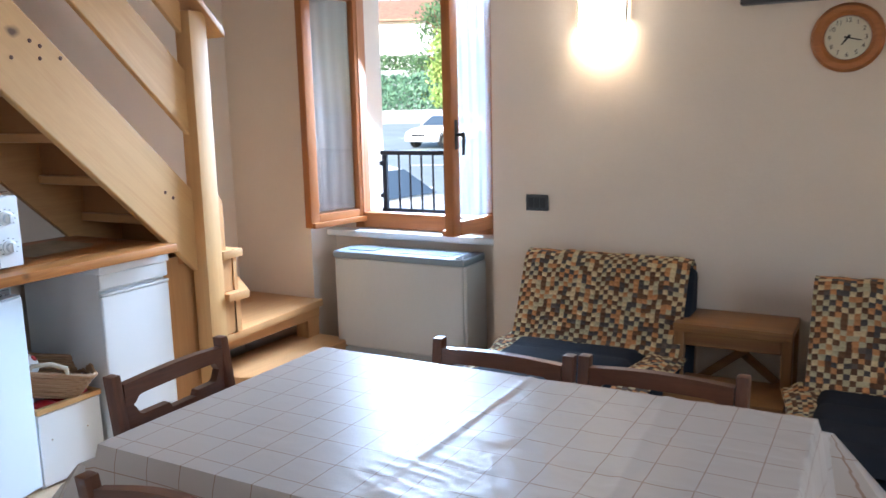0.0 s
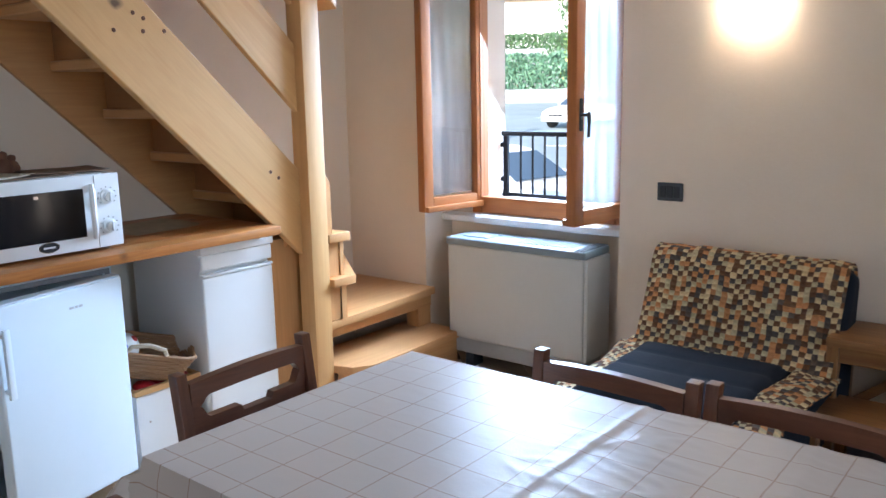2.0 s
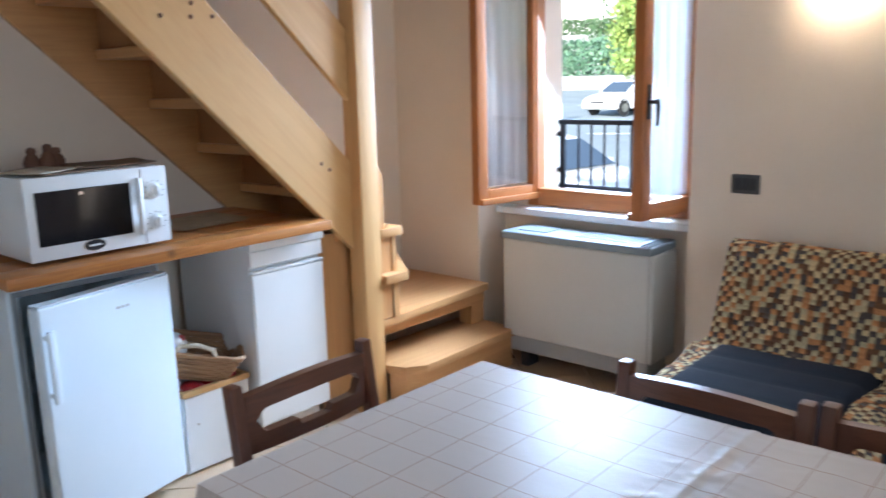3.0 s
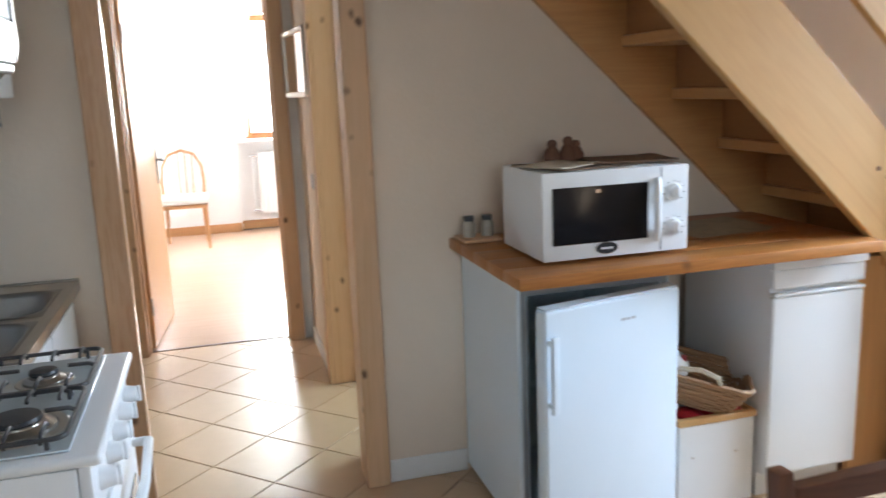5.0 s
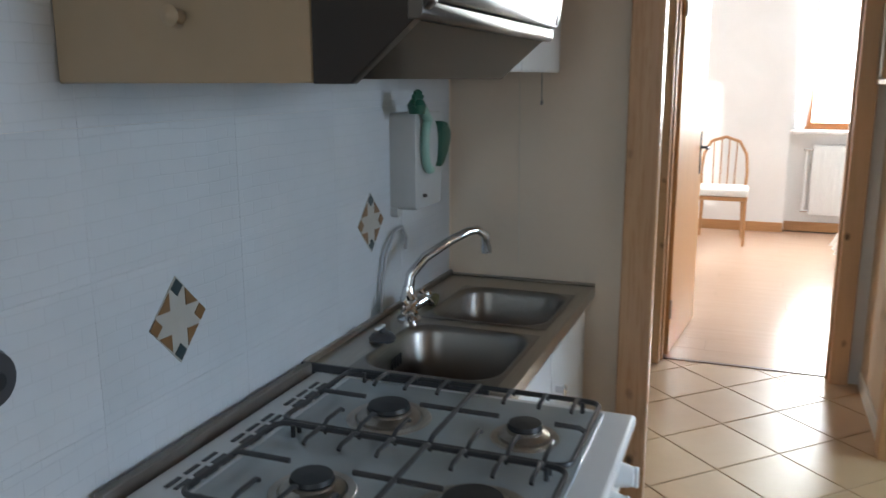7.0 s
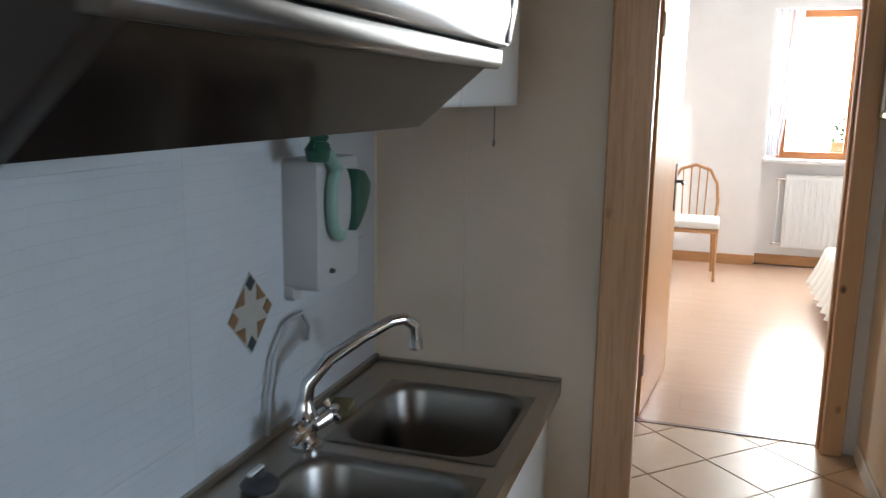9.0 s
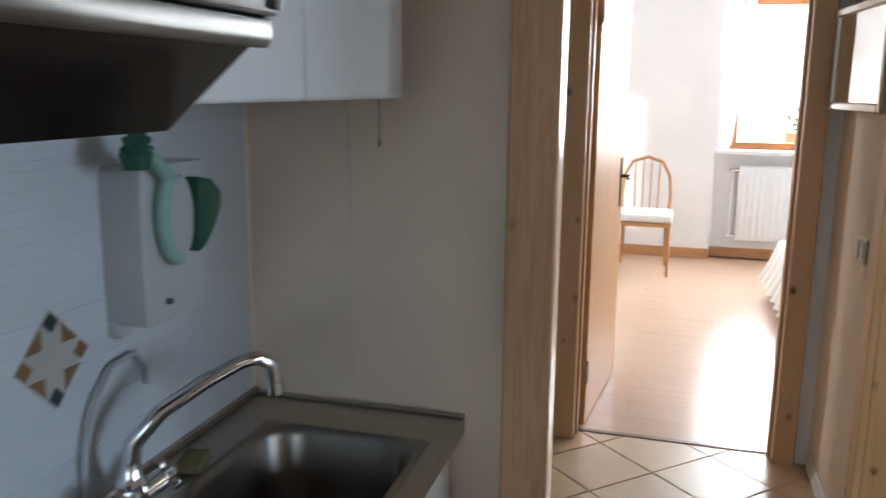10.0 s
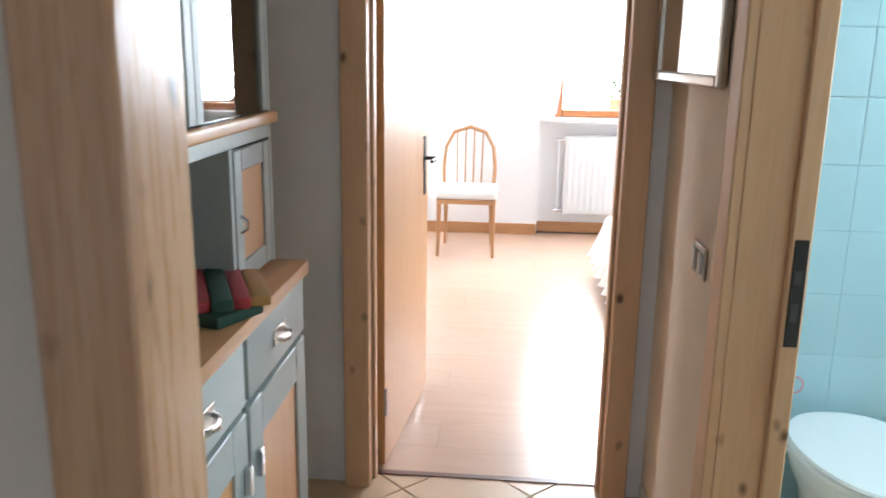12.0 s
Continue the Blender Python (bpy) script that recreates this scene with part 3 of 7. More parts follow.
def handle_cremone(parent, x, y, z):
    bm = box(x - 0.012, x + 0.012, y - 0.008, y, z - 0.07, z + 0.07, bev=0.004)
    part("handle_plate", bm, BLACK, parent, "dark metal handle plate")
    bm = rod(bmesh.new(), (x, y, z), (x, y - 0.045, z), 0.008)
    tube(bm, [(x, y - 0.045, z + 0.012), (x, y - 0.048, z - 0.02), (x, y - 0.045, z - 0.095)], [0.008, 0.009, 0.006])
    part("handle", bm, BLACK, parent, "dark metal lever handle")


handle_cremone(right_sash, -0.395, -0.026, 0.49)
part("window_sill", boxes((-3.40, -2.28, 3.86, 3.955, 0.735, 0.772), bev=0.006), WHITE_MATT, win, "white window board")
part("outer_sill", boxes((-3.26, -2.36, 4.03, 4.33, 0.776, 0.80), bev=0.004), PLASTER_COOL, win, "pale stone outer sill")


def curtain(x0, x1, z0, z1, waves, amp, y0, phase=0.0):
    def f(u, v):
        return Vector((x0 + u * (x1 - x0), y0 + amp * math.sin(phase + waves * 2 * math.pi * u + 0.6 * math.sin(5 * v)) * (0.6 + 0.4 * v), z0 + v * (z1 - z0)))
    return sheet(bmesh.new(), 48, 10, f)


for leaf, sgn in ((left_sash, 1), (right_sash, -1)):
    c = part("sheer_curtain", curtain(sgn * 0.06, sgn * 0.365, 0.08, 1.2, 4, 0.003, -0.016), SHEER, leaf, "thin white sheer curtain on the leaf")

IRON = painted("railing_iron", (0.012, 0.014, 0.02), 0.7, 0.08, 80, 0.08, spec=0.15)
rail = thing("window_railing", "black iron railing with thin upright bars", "railing")
Y = 4.235
part("top_rail", box(-3.255, -2.365, Y - 0.012, Y + 0.012, 1.17, 1.195, bev=0.003), IRON, rail)
part("bottom_rail", box(-3.255, -2.365, Y - 0.01, Y + 0.01, 0.835, 0.855, bev=0.003), IRON, rail)
part("end_post", box(-3.245, -3.215, Y - 0.012, Y + 0.012, 0.80, 1.17, bev=0.003), IRON, rail)
part("end_post", box(-2.405, -2.375, Y - 0.012, Y + 0.012, 0.80, 1.17, bev=0.003), IRON, rail)
for i in range(10):
    x = -3.21 + 0.0765 * (i + 1)
    part("bar", rod(bmesh.new(), (x, Y, 0.85), (x, Y, 1.172), 0.0065, n=8), IRON, rail)
for z in (0.93, 1.12):
    part("wall_bracket", rod(bmesh.new(), (-3.26, Y, z), (-3.24, Y, z), 0.014, n=10), IRON, rail)


# ---- stair ----
stair = thing("staircase", "light pine staircase with closed risers and a board railing", "staircase")
UP = lambda y: 1.135 + 0.965 * (2.76 - y)   # top edge of the outer stringer
LO = lambda y: 0.765 + 0.945 * (2.76 - y)   # its lower edge
WL = lambda y: 0.728 + 0.935 * (2.76 - y)   # lower edge of the wall stringer
TOPY = 0.95
part("outer_stringer", prism(bmesh.new(), [(2.80, LO(2.80)), (2.80, UP(2.80)), (TOPY, UP(TOPY)), (TOPY, LO(TOPY))], "x", -3.365, -3.325, 0.004), PINE_SLOPE, stair, "wide knotty pine stringer board")
part("wall_stringer", prism(bmesh.new(), [(2.98, WL(2.98)), (2.98, UP(2.98)), (TOPY, UP(TOPY)), (TOPY, WL(TOPY))], "x", -3.948, -3.918, 0.003), PINE_PLAIN["y"], stair)
part("newel_post", box(-3.36, -3.27, 2.80, 2.90, 0, 1.87, bev=0.006, seg=2), PINE["z"], stair, "square pine newel post")
for name, a, b in (("rail_board", 1.31, 1.59), ("rail_board", 1.745, 1.875)):
    sl = 0.955
    part(name, prism(bmesh.new(), [(2.80, a + sl * 0.03), (2.80, b + sl * 0.03), (TOPY, b + sl * (2.83 - TOPY)), (TOPY, a + sl * (2.83 - TOPY))], "x", -3.345, -3.315, 0.004), PINE_SLOPE, stair)
part("handrail", prism(bmesh.new(), [(2.985, 1.765), (2.985, 1.80), (TOPY, 1.80 + 0.955 * (2.985 - TOPY)), (TOPY, 1.765 + 0.955 * (2.985 - TOPY))], "x", -3.385, -3.245, 0.006, 2), PINE_PLAIN["y"], stair)
# straight flight: steps 5 to 13
for k in range(5, 15):
    yf = 2.925 - 0.2 * (k - 5)
    z = 0.8 + 0.19 * (k - 4)
    part("tread", box(-3.918, -3.365, yf - 0.262, yf, z - 0.04, z, bev=0.005), PINE_PLAIN["x"], stair)
    part("riser", box(-3.918, -3.365, yf - 0.04, yf - 0.02, z - 0.19, z - 0.041), RISER_SHADED, stair)
# winders round the newel and the two lowest steps
part("tread", prism(bmesh.new(), [(-3.27, 2.905), (-3.27, 3.035), (-3.945, 3.035), (-3.945, 2.75), (-3.37, 2.75), (-3.37, 2.905)], "z", 0.762, 0.802, 0.006, 2), PINE_PLAIN["x"], stair)
part("riser", prism(bmesh.new(), [(-3.295, 2.99), (-3.295, 3.012), (-3.945, 3.012), (-3.945, 2.99)], "z", 0.602, 0.762), PINE_PLAIN["x"], stair)
part("tread", prism(bmesh.new(), [(-3.25, 2.905), (-3.25, 3.04), (-3.945, 3.60), (-3.945, 2.995), (-3.37, 2.905)], "z", 0.562, 0.602, 0.006, 2), PINE_PLAIN["x"], stair)
part("riser", prism(bmesh.new(), [(-3.285, 2.98), (-3.285, 3.012), (-3.945, 3.565), (-3.945, 3.53)], "z", 0.402, 0.562), PINE_PLAIN["x"], stair)
part("riser_end", prism(bmesh.new(), [(2.902, 0.803), (2.94, 0.803), (2.94, 1.03), (2.915, 1.065), (2.902, 1.065)], "x", -3.35, -3.285, 0.002), PINE_PLAIN["z"], stair)
part("riser_end", box(-3.36, -3.29, 2.902, 2.978, 0.402, 0.561, bev=0.002), PINE_PLAIN["z"], stair)
part("riser_end", box(-3.36, -3.30, 2.902, 2.988, 0.603, 0.761, bev=0.002), PINE_PLAIN["z"], stair)
part("tread", prism(bmesh.new(), [(-3.285, 2.905), (-3.335, 3.715), (-3.945, 3.715), (-3.945, 2.80), (-3.37, 2.905)], "z", 0.36, 0.40, 0.008, 2), PINE_PLAIN["y"], stair)
part("apron", box(-3.38, -3.355, 2.905, 3.70, 0.30, 0.36), PINE_PLAIN["y"], stair)
part("side_block", box(-3.44, -3.36, 3.60, 3.70, 0.20, 0.30), PINE_PLAIN["z"], stair)
part("tread", prism(bmesh.new(), [(-3.28, 2.905), (-3.19, 2.935), (-3.135, 3.02), (-3.15, 3.70), (-3.50, 3.715), (-3.50, 2.905)], "z", 0.16, 0.20, 0.008, 2), PINE_PLAIN["y"], stair)
part("step_box", prism(bmesh.new(), [(-3.27, 2.92), (-3.20, 2.95), (-3.16, 3.03), (-3.175, 3.69), (-3.20, 3.69), (-3.20, 2.98)], "z", 0.0, 0.16), PINE_PLAIN["y"], stair)
part("side_panel", box(-3.42, -3.395, 2.66, 2.90, 0, 0.80, bev=0.002), PINE_PLAIN["z"], stair, "shaded pine panel under the stair")
for y, z in ((2.081, 1.702), (2.12, 1.685), (2.004, 1.64), (2.115, 1.641), (2.199, 1.645), (2.644, 1.101), (2.685, 1.073)):
    part("screw_plug", lathe(bmesh.new(), [(0, 0), (0.008, 0), (0.007, 0.0016), (0, 0.002)], 12, (-3.325, y, z), "x"), WALNUT["x"], stair, "small dark plug in the stringer")


# ---- living side: table, chairs, sofas ----
table = thing("dining_table", "rectangular dining table, hidden under its cloth", "table", pose(-1.345, 1.593, 0))
part("tabletop", box(-0.64, 0.64, -0.375, 0.375, 0.715, 0.75, bev=0.004), WALNUT["x"], table)
part("apron", box(-0.56, 0.56, -0.31, -0.285, 0.62, 0.715), WALNUT["x"], table)
part("apron", box(-0.56, 0.56, 0.285, 0.31, 0.62, 0.715), WALNUT["x"], table)
for sx in (-1, 1):
    for sy in (-1, 1):
        part("leg", prism(bmesh.new(), [(sx * 0.585 - 0.03, sy * 0.32 - 0.03), (sx * 0.585 + 0.03, sy * 0.32 - 0.03), (sx * 0.585 + 0.03, sy * 0.32 + 0.03), (sx * 0.585 - 0.03, sy * 0.32 + 0.03)], "z", 0, 0.715, 0.005), WALNUT["z"], table)


def tablecloth_mesh():
    hx, hy, drop = 0.648, 0.383, 0.21
    xs = [-1 - drop / hx * (1 - i / 7) for i in range(7)] + [-1 + 2 * i / 190 for i in range(191)] + [1 + drop / hx * (i + 1) / 7 for i in range(7)]
    ys = [-1 - drop / hy * (1 - i / 7) for i in range(7)] + [-1 + 2 * i / 110 for i in range(111)] + [1 + drop / hy * (i + 1) / 7 for i in range(7)]

    def crease(x, y):
        def ridge(d, w):
            return math.exp(-abs(d / w) ** 1.3)
        d1, d2 = x + 0.011 - 0.02 * y, x - 0.355 + 0.05 * y
        h = 0.0026 * ridge(d1, 0.007) - 0.0008 * ridge(d1 - 0.02, 0.012)      # sharp folds across
        h += 0.0030 * ridge(d2, 0.009) + 0.0014 * ridge(d2 + 0.05, 0.018)
        right = 1 / (1 + math.exp(-45 * (x + 0.06)))
        h += 0.0016 * ridge(y + 0.03 + 0.10 * (x - 0.1), 0.010) * right
        h += 0.0012 * ridge(y - 0.17 + 0.06 * x, 0.010) * right
        w = Vector((x * 8 + 0.8 * noise.noise(Vector((x * 6, y * 6, 4))), y * 19 + 3.0 * x, 0.3))
        crinkle = max(0.0, 1 - abs(noise.noise(w)) * 2.4) ** 3
        fine = max(0.0, 1 - abs(noise.noise(w * 2.2 + Vector((3, 1, 2)))) * 2.4) ** 3
        n = noise.noise(Vector((x * 5, y * 9, 0.3))) * 0.0016 + noise.noise(Vector((x * 16, y * 22, 1.7))) * 0.0009
        return h + n * (0.35 + 0.65 * right) + (0.0017 * crinkle + 0.0008 * fine) * (0.16 + 0.84 * right)

    def at(u, v):
        x, y = u * hx, v * hy
        ox, oy = max(abs(x) - hx, 0), max(abs(y) - hy, 0)
        cx, cy = max(min(x, hx), -hx), max(min(y, hy), -hy)
        z = 0.757 + crease(cx, cy) - ox - oy
        wob = 0.010 * math.sin(cx * 19 + 1.3) + 0.008 * math.sin(cy * 23)
        fall = (ox + oy) / drop
        cx += math.copysign(0.006 + 0.022 * fall + wob * fall + (oy * 0.5 if ox > 0 else 0), cx) if ox > 0 else 0
        cy += math.copysign(0.006 + 0.022 * fall + wob * fall + (ox * 0.5 if oy > 0 else 0), cy) if oy > 0 else 0
        if ox > 0 and oy > 0:
            z = 0.757 - max(ox, oy) - 0.25 * min(ox, oy)
        return Vector((cx, cy, z))
    bm = bmesh.new()
    vs = [[bm.verts.new(at(u, v)) for v in ys] for u in xs]
    lay = bm.loops.layers.uv.verify()
    for i in range(len(xs) - 1):
        for j in range(len(ys) - 1):
            f = bm.faces.new((vs[i][j], vs[i + 1][j], vs[i + 1][j + 1], vs[i][j + 1]))
            for lp, (a, b) in zip(f.loops, ((i, j), (i + 1, j), (i + 1, j + 1), (i, j + 1))):
                lp[lay].uv = (xs[a] * hx + 5.0, ys[b] * hy + 5.02)
    return bm


cloth = mesh_ob("tablecloth", tablecloth_mesh(), OIL, 70)
cloth.matrix_basis = pose(-1.345, 1.593, 0)
tagged(cloth, "shiny cream oilcloth with thin brown check and fold creases", "tablecloth")


def chair_slot(parent, w, z0, z1, name):
    """A back rail with a long slot and a notched ornament in its lower edge, slightly bowed."""
    bm = bmesh.new()
    n = 48
    top, bot = [], []
    for i in range(n + 1):
        u = i / n
        x = -w / 2 + w * u
        top.append((x, z1 + 0.016 * math.sin(math.pi * u)))
        bot.append((x, z0 + 0.006 * math.sin(math.pi * u)))

    def slot(u):
        """Half-open slot edges as fractions of the height, or None outside it."""
        if u < 0.08 or u > 0.92:
            return None
        e = min(1, min(u - 0.08, 0.92 - u) / 0.06)
        lo, hi = 0.30, 0.70
        if 0.36 < u < 0.64:
            lo -= 0.11
        mid = 0.54
        return mid - (mid - lo) * math.sqrt(max(e * (2 - e), 0.02)), mid + (hi - mid) * math.sqrt(max(e * (2 - e), 0.02))
    thick = 0.024

    def col(i, f):
        x, zt = top[i]
        zb = bot[i][1]
        bow = -0.022 * math.sin(math.pi * i / n)
        return [bm.verts.new((x, bow + s * thick / 2, zb + f * (zt - zb))) for s in (-1, 1)]
    rows = []
    for i in range(n + 1):
        s = slot(i / n)
        rows.append((s, [col(i, f) for f in (0, s[0] if s else 0.54, s[1] if s else 0.54, 1)]))
    for (sa, a), (sb, b) in zip(rows, rows[1:]):
        for k in (0, 2):
            for side in (0, 1):
                q = [a[k][side], b[k][side], b[k + 1][side], a[k + 1][side]]
                bm.faces.new(q if side == 0 else q[::-1])
        bm.faces.new((a[0][0], a[0][1], b[0][1], b[0][0]))
        bm.faces.new((a[3][0], b[3][0], b[3][1], a[3][1]))
        if sa or sb:
            bm.faces.new((a[1][0], b[1][0], b[1][1], a[1][1]))
            bm.faces.new((a[2][0], a[2][1], b[2][1], b[2][0]))
    for r in (rows[0][1], rows[-1][1]):
        bm.faces.new((r[0][0], r[0][1], r[3][1], r[3][0]))
    bmesh.ops.recalc_face_normals(bm, faces=bm.faces[:])
    return part(name, bm, WALNUT["x"], parent)


def dining_chair(label):
    """A chair whose back stands at y = 0 and which faces -y."""
    c = thing("dining_chair", label, "chair", group="chairs round the table")
    W = 0.42
    for sx in (-1, 1):
        x = sx * (W / 2 - 0.016)
        line = [(0.045, 0.0), (0.0, 0.25), (-0.012, 0.45), (0.0, 0.62), (0.022, 0.79)]
        bm = prism(bmesh.new(), [(y - 0.016, z) for y, z in line] + [(y + 0.016, z) for y, z in line[::-1]], "x", x - 0.015, x + 0.015, 0.004, 2)
        part("back_leg", bm, WALNUT["z"], c)
        part("front_leg", rod(bmesh.new(), (x, -0.38, 0), (x, -0.38, 0.435), 0.016, 0.02, 10), WALNUT["z"], c)
        part("side_rail", box(x - 0.011, x + 0.011, -0.37, -0.01, 0.385, 0.435, bev=0.003), WALNUT["y"], c)
        part("side_stretcher", rod(bmesh.new(), (x, -0.38, 0.18), (x, 0.01, 0.18), 0.010, n=8), WALNUT["y"], c)
    part("front_rail", box(-W / 2 + 0.03, W / 2 - 0.03, -0.392, -0.37, 0.385, 0.435, bev=0.003), WALNUT["x"], c)
    part("seat", box(-W / 2 - 0.005, W / 2 + 0.005, -0.41, 0.0, 0.436, 0.458, bev=0.008, seg=2), WALNUT["y"], c)
    r = chair_slot(c, W - 0.066, 0.632, 0.764, "back_rail")
    r.matrix_basis = pose(0, 0.012, 0, 0, 0, 0)
    part("lower_back_rail", box(-W / 2 + 0.03, W / 2 - 0.03, -0.016, 0.004, 0.50, 0.535, bev=0.004), WALNUT["x"], c)
    return c


chair = dining_chair("dark red-brown wooden dining chair with slotted back rail")
chair.matrix_basis = pose(-2.24, 1.655, 0, 0, 0, 92)
copy_thing(chair, pose(-1.485, 2.075, 0, 0, 0, -1))
copy_thing(chair, pose(-1.06, 2.085, 0, 0, 0, -1))
copy_thing(chair, pose(-1.63, 1.075, 0, 0, 0, 179))


def chair_bed(m, label):
    """Low armless folding seat with a patched cover over the back and navy pads."""
    s = thing("chair_bed", label, "sofa", m, "chair beds along the wall")
    W = 0.76

    def slab(pts, x0, x1, bev):
        return prism(bmesh.new(), pts, "x", x0, x1, bev, 3)
    # y = 0 at the wall; the seat runs towards -y
    part("back_cushion", slab([(-0.245, 0.36), (-0.055, 0.75), (0.045, 0.72), (0.0, 0.14), (-0.16, 0.12)], -W / 2 + 0.012, W / 2 + 0.012, 0.035), NAVY, s, "navy padded back")
    part("seat_cushion", slab([(-0.86, 0.14), (-0.86, 0.355), (-0.28, 0.385), (-0.17, 0.36), (-0.17, 0.13)], -W / 2 + 0.012, W / 2 - 0.012, 0.04), NAVY, s)
    part("frame", box(-W / 2 + 0.05, W / 2 - 0.05, -0.80, -0.02, 0.05, 0.13, bev=0.01), BLACK, s)
    for sx in (-1, 1):
        for y in (-0.75, -0.08):
            part("foot", rod(bmesh.new(), (sx * (W / 2 - 0.09), y, 0), (sx * (W / 2 - 0.09), y, 0.055), 0.02, n=10), BLACK, s)
    path = [(0.062, 0.50), (0.058, 0.68), (0.042, 0.745), (-0.01, 0.775), (-0.065, 0.76), (-0.09, 0.73), (-0.14, 0.61), (-0.19, 0.50), (-0.228, 0.43), (-0.258, 0.40)]
    lens = [0]
    for a, b in zip(path, path[1:]):
        lens.append(lens[-1] + math.dist(a, b))

    def along(v):
        d = v * lens[-1]
        for k in range(len(path) - 1):
            if d <= lens[k + 1] + 1e-9:
                f = (d - lens[k]) / (lens[k + 1] - lens[k])
                return [path[k][i] + f * (path[k + 1][i] - path[k][i]) for i in (0, 1)]
        return path[-1]

    def cov(u, v):
        y, z = along(v)
        x = -W / 2 + 0.015 + u * (W - 0.017)
        q = noise.noise(Vector((u * 7, v * 9, 2.0))) * 0.008 + 0.004 * math.sin(u * 40 + v * 7)
        return Vector((x, y - 0.010 - q, z + 0.006 + q * 0.6 + 0.006 * noise.noise(Vector((u * 9, 3, v)))))
    part("cover", sheet(bmesh.new(), 44, 36, cov, lambda u, v: (u * W, v * lens[-1])), CLOTH, s, "patchwork cover in orange, cream and black", smooth=80)
    for sx, x0, x1 in ((-1, -W / 2 - 0.045, -W / 2 + 0.08), (1, W / 2 - 0.15, W / 2 - 0.0)):
        def strip(u, v, x0=x0, x1=x1, sx=sx):
            y = -0.20 - v * 0.72
            q = noise.noise(Vector((u * 3, v * 8, sx * 4.0)))
            edge = (1 - u) if sx < 0 else u
            z = 0.412 + 0.012 * q - 0.05 * max(0, edge - 0.55) ** 1.0 - (0.35 * max(0, v - 0.9)) - 0.02 * v
            return Vector((x0 + u * (x1 - x0) + 0.025 * math.sin(v * 6 + sx), y, z))
        part("cover_edge", sheet(bmesh.new(), 10, 30, strip, lambda u, v, sx=sx: (u * 0.16 + sx, v * 0.72)), CLOTH, s, "rumpled patchwork cover along the seat edge", smooth=80)

    def pad(u, v):
        y = -0.245 - v * 0.62
        x = -W / 2 + 0.055 + u * (W - 0.195)
        quilt = 0.010 * abs(math.sin(math.pi * v * 4)) ** 0.5 * (0.5 + 0.5 * abs(math.sin(math.pi * u * 2)) ** 0.5)
        e = min(u, 1 - u, v, 1 - v)
        return Vector((x, y, 0.395 + quilt + 0.03 * min(1, e / 0.06) - 0.012 * v))
    part("seat_pad", sheet(bmesh.new(), 40, 40, pad), NAVY, s, "quilted navy seat pad", smooth=60)
    return s


chair_bed(pose(-1.685, 3.66, 0), "low armless chair bed, patchwork cover over navy padding")
chair_bed(pose(-0.455, 3.46, 0), "low armless chair bed, patchwork cover, beside the stool table")

stool = thing("stool_table", "two-step rustic wooden stool table between chair beds", "side table", pose(-1.11, 3.70, 0))
part("top", box(-0.225, 0.225, -0.285, 0.0, 0.515, 0.55, bev=0.006, seg=2), OAK["x"], stool)
part("lower_step", box(-0.24, 0.225, -0.50, -0.21, 0.29, 0.325, bev=0.006, seg=2), OAK["x"], stool)
for x in (-0.205, 0.205):
    part("leg", box(x - 0.02, x + 0.02, -0.27, -0.225, 0, 0.515, bev=0.004), OAK["z"], stool)
    part("leg", box(x - 0.02, x + 0.02, -0.045, -0.005, 0, 0.515, bev=0.004), OAK["z"], stool)
    part("front_leg", box(x - 0.02, x + 0.02, -0.485, -0.44, 0, 0.29, bev=0.004), OAK["z"], stool)
part("top_rail", box(-0.185, 0.185, -0.262, -0.24, 0.455, 0.515, bev=0.003), OAK["x"], stool)
for s in (-1, 1):
    part("brace", prism(bmesh.new(), [(s * 0.185, 0.51), (s * 0.13, 0.51), (-s * 0.185, 0.255), (-s * 0.13, 0.255)], "y", -0.035 - 0.012 * s, -0.017 - 0.012 * s, 0.002), OAK["x"], stool)

# fan coil under the window
fan = thing("fan_coil_unit", "white metal fan coil heater under the window", "heater", pose(-3.20, 3.655, 0))
FAN_GREY = painted("blue_grey_plastic", (0.24, 0.285, 0.31), 0.4, 0.05, 50, 0.04)
part("casing", box(0, 0.78, 0, 0.225, 0.17, 0.655, bev=0.012, seg=3), FAN_WHITE, fan)
part("top_cover", box(-0.006, 0.792, -0.008, 0.23, 0.655, 0.692, bev=0.01, seg=3), FAN_GREY, fan, "blue-grey top cover")
part("side_cap", box(0.781, 0.80, 0.0, 0.225, 0.17, 0.655, bev=0.006), FAN_WHITE, fan)
for i in range(14):
    part("grille_slat", box(0.385 + 0.022 * i, 0.397 + 0.022 * i, 0.045, 0.185, 0.6925, 0.6955), FAN_GREY, fan)
part("grille_bed", box(0.375, 0.70, 0.04, 0.19, 0.690, 0.6928), painted("grey_grille", (0.10, 0.12, 0.13), 0.5, 0.03, 60, 0.02), fan)
for i in range(5):
    part("cover_rib", box(0.730 + i * 0.012, 0.735 + i * 0.012, -0.006, 0.228, 0.6925, 0.696, bev=0.001), PLATE_DARK, fan)
part("plinth", box(0.012, 0.768, 0.03, 0.21, 0.085, 0.17, bev=0.004), painted("pale_grey_plinth", (0.42, 0.42, 0.41), 0.5, 0.04, 50, 0.04), fan)
part("control_flap", box(0.06, 0.22, 0.05, 0.18, 0.690, 0.697, bev=0.002), FAN_GREY, fan)
for x in (0.06, 0.70):
    part("foot", box(x, x + 0.05, 0.06, 0.15, 0, 0.085, bev=0.004), PLATE_DARK, fan)

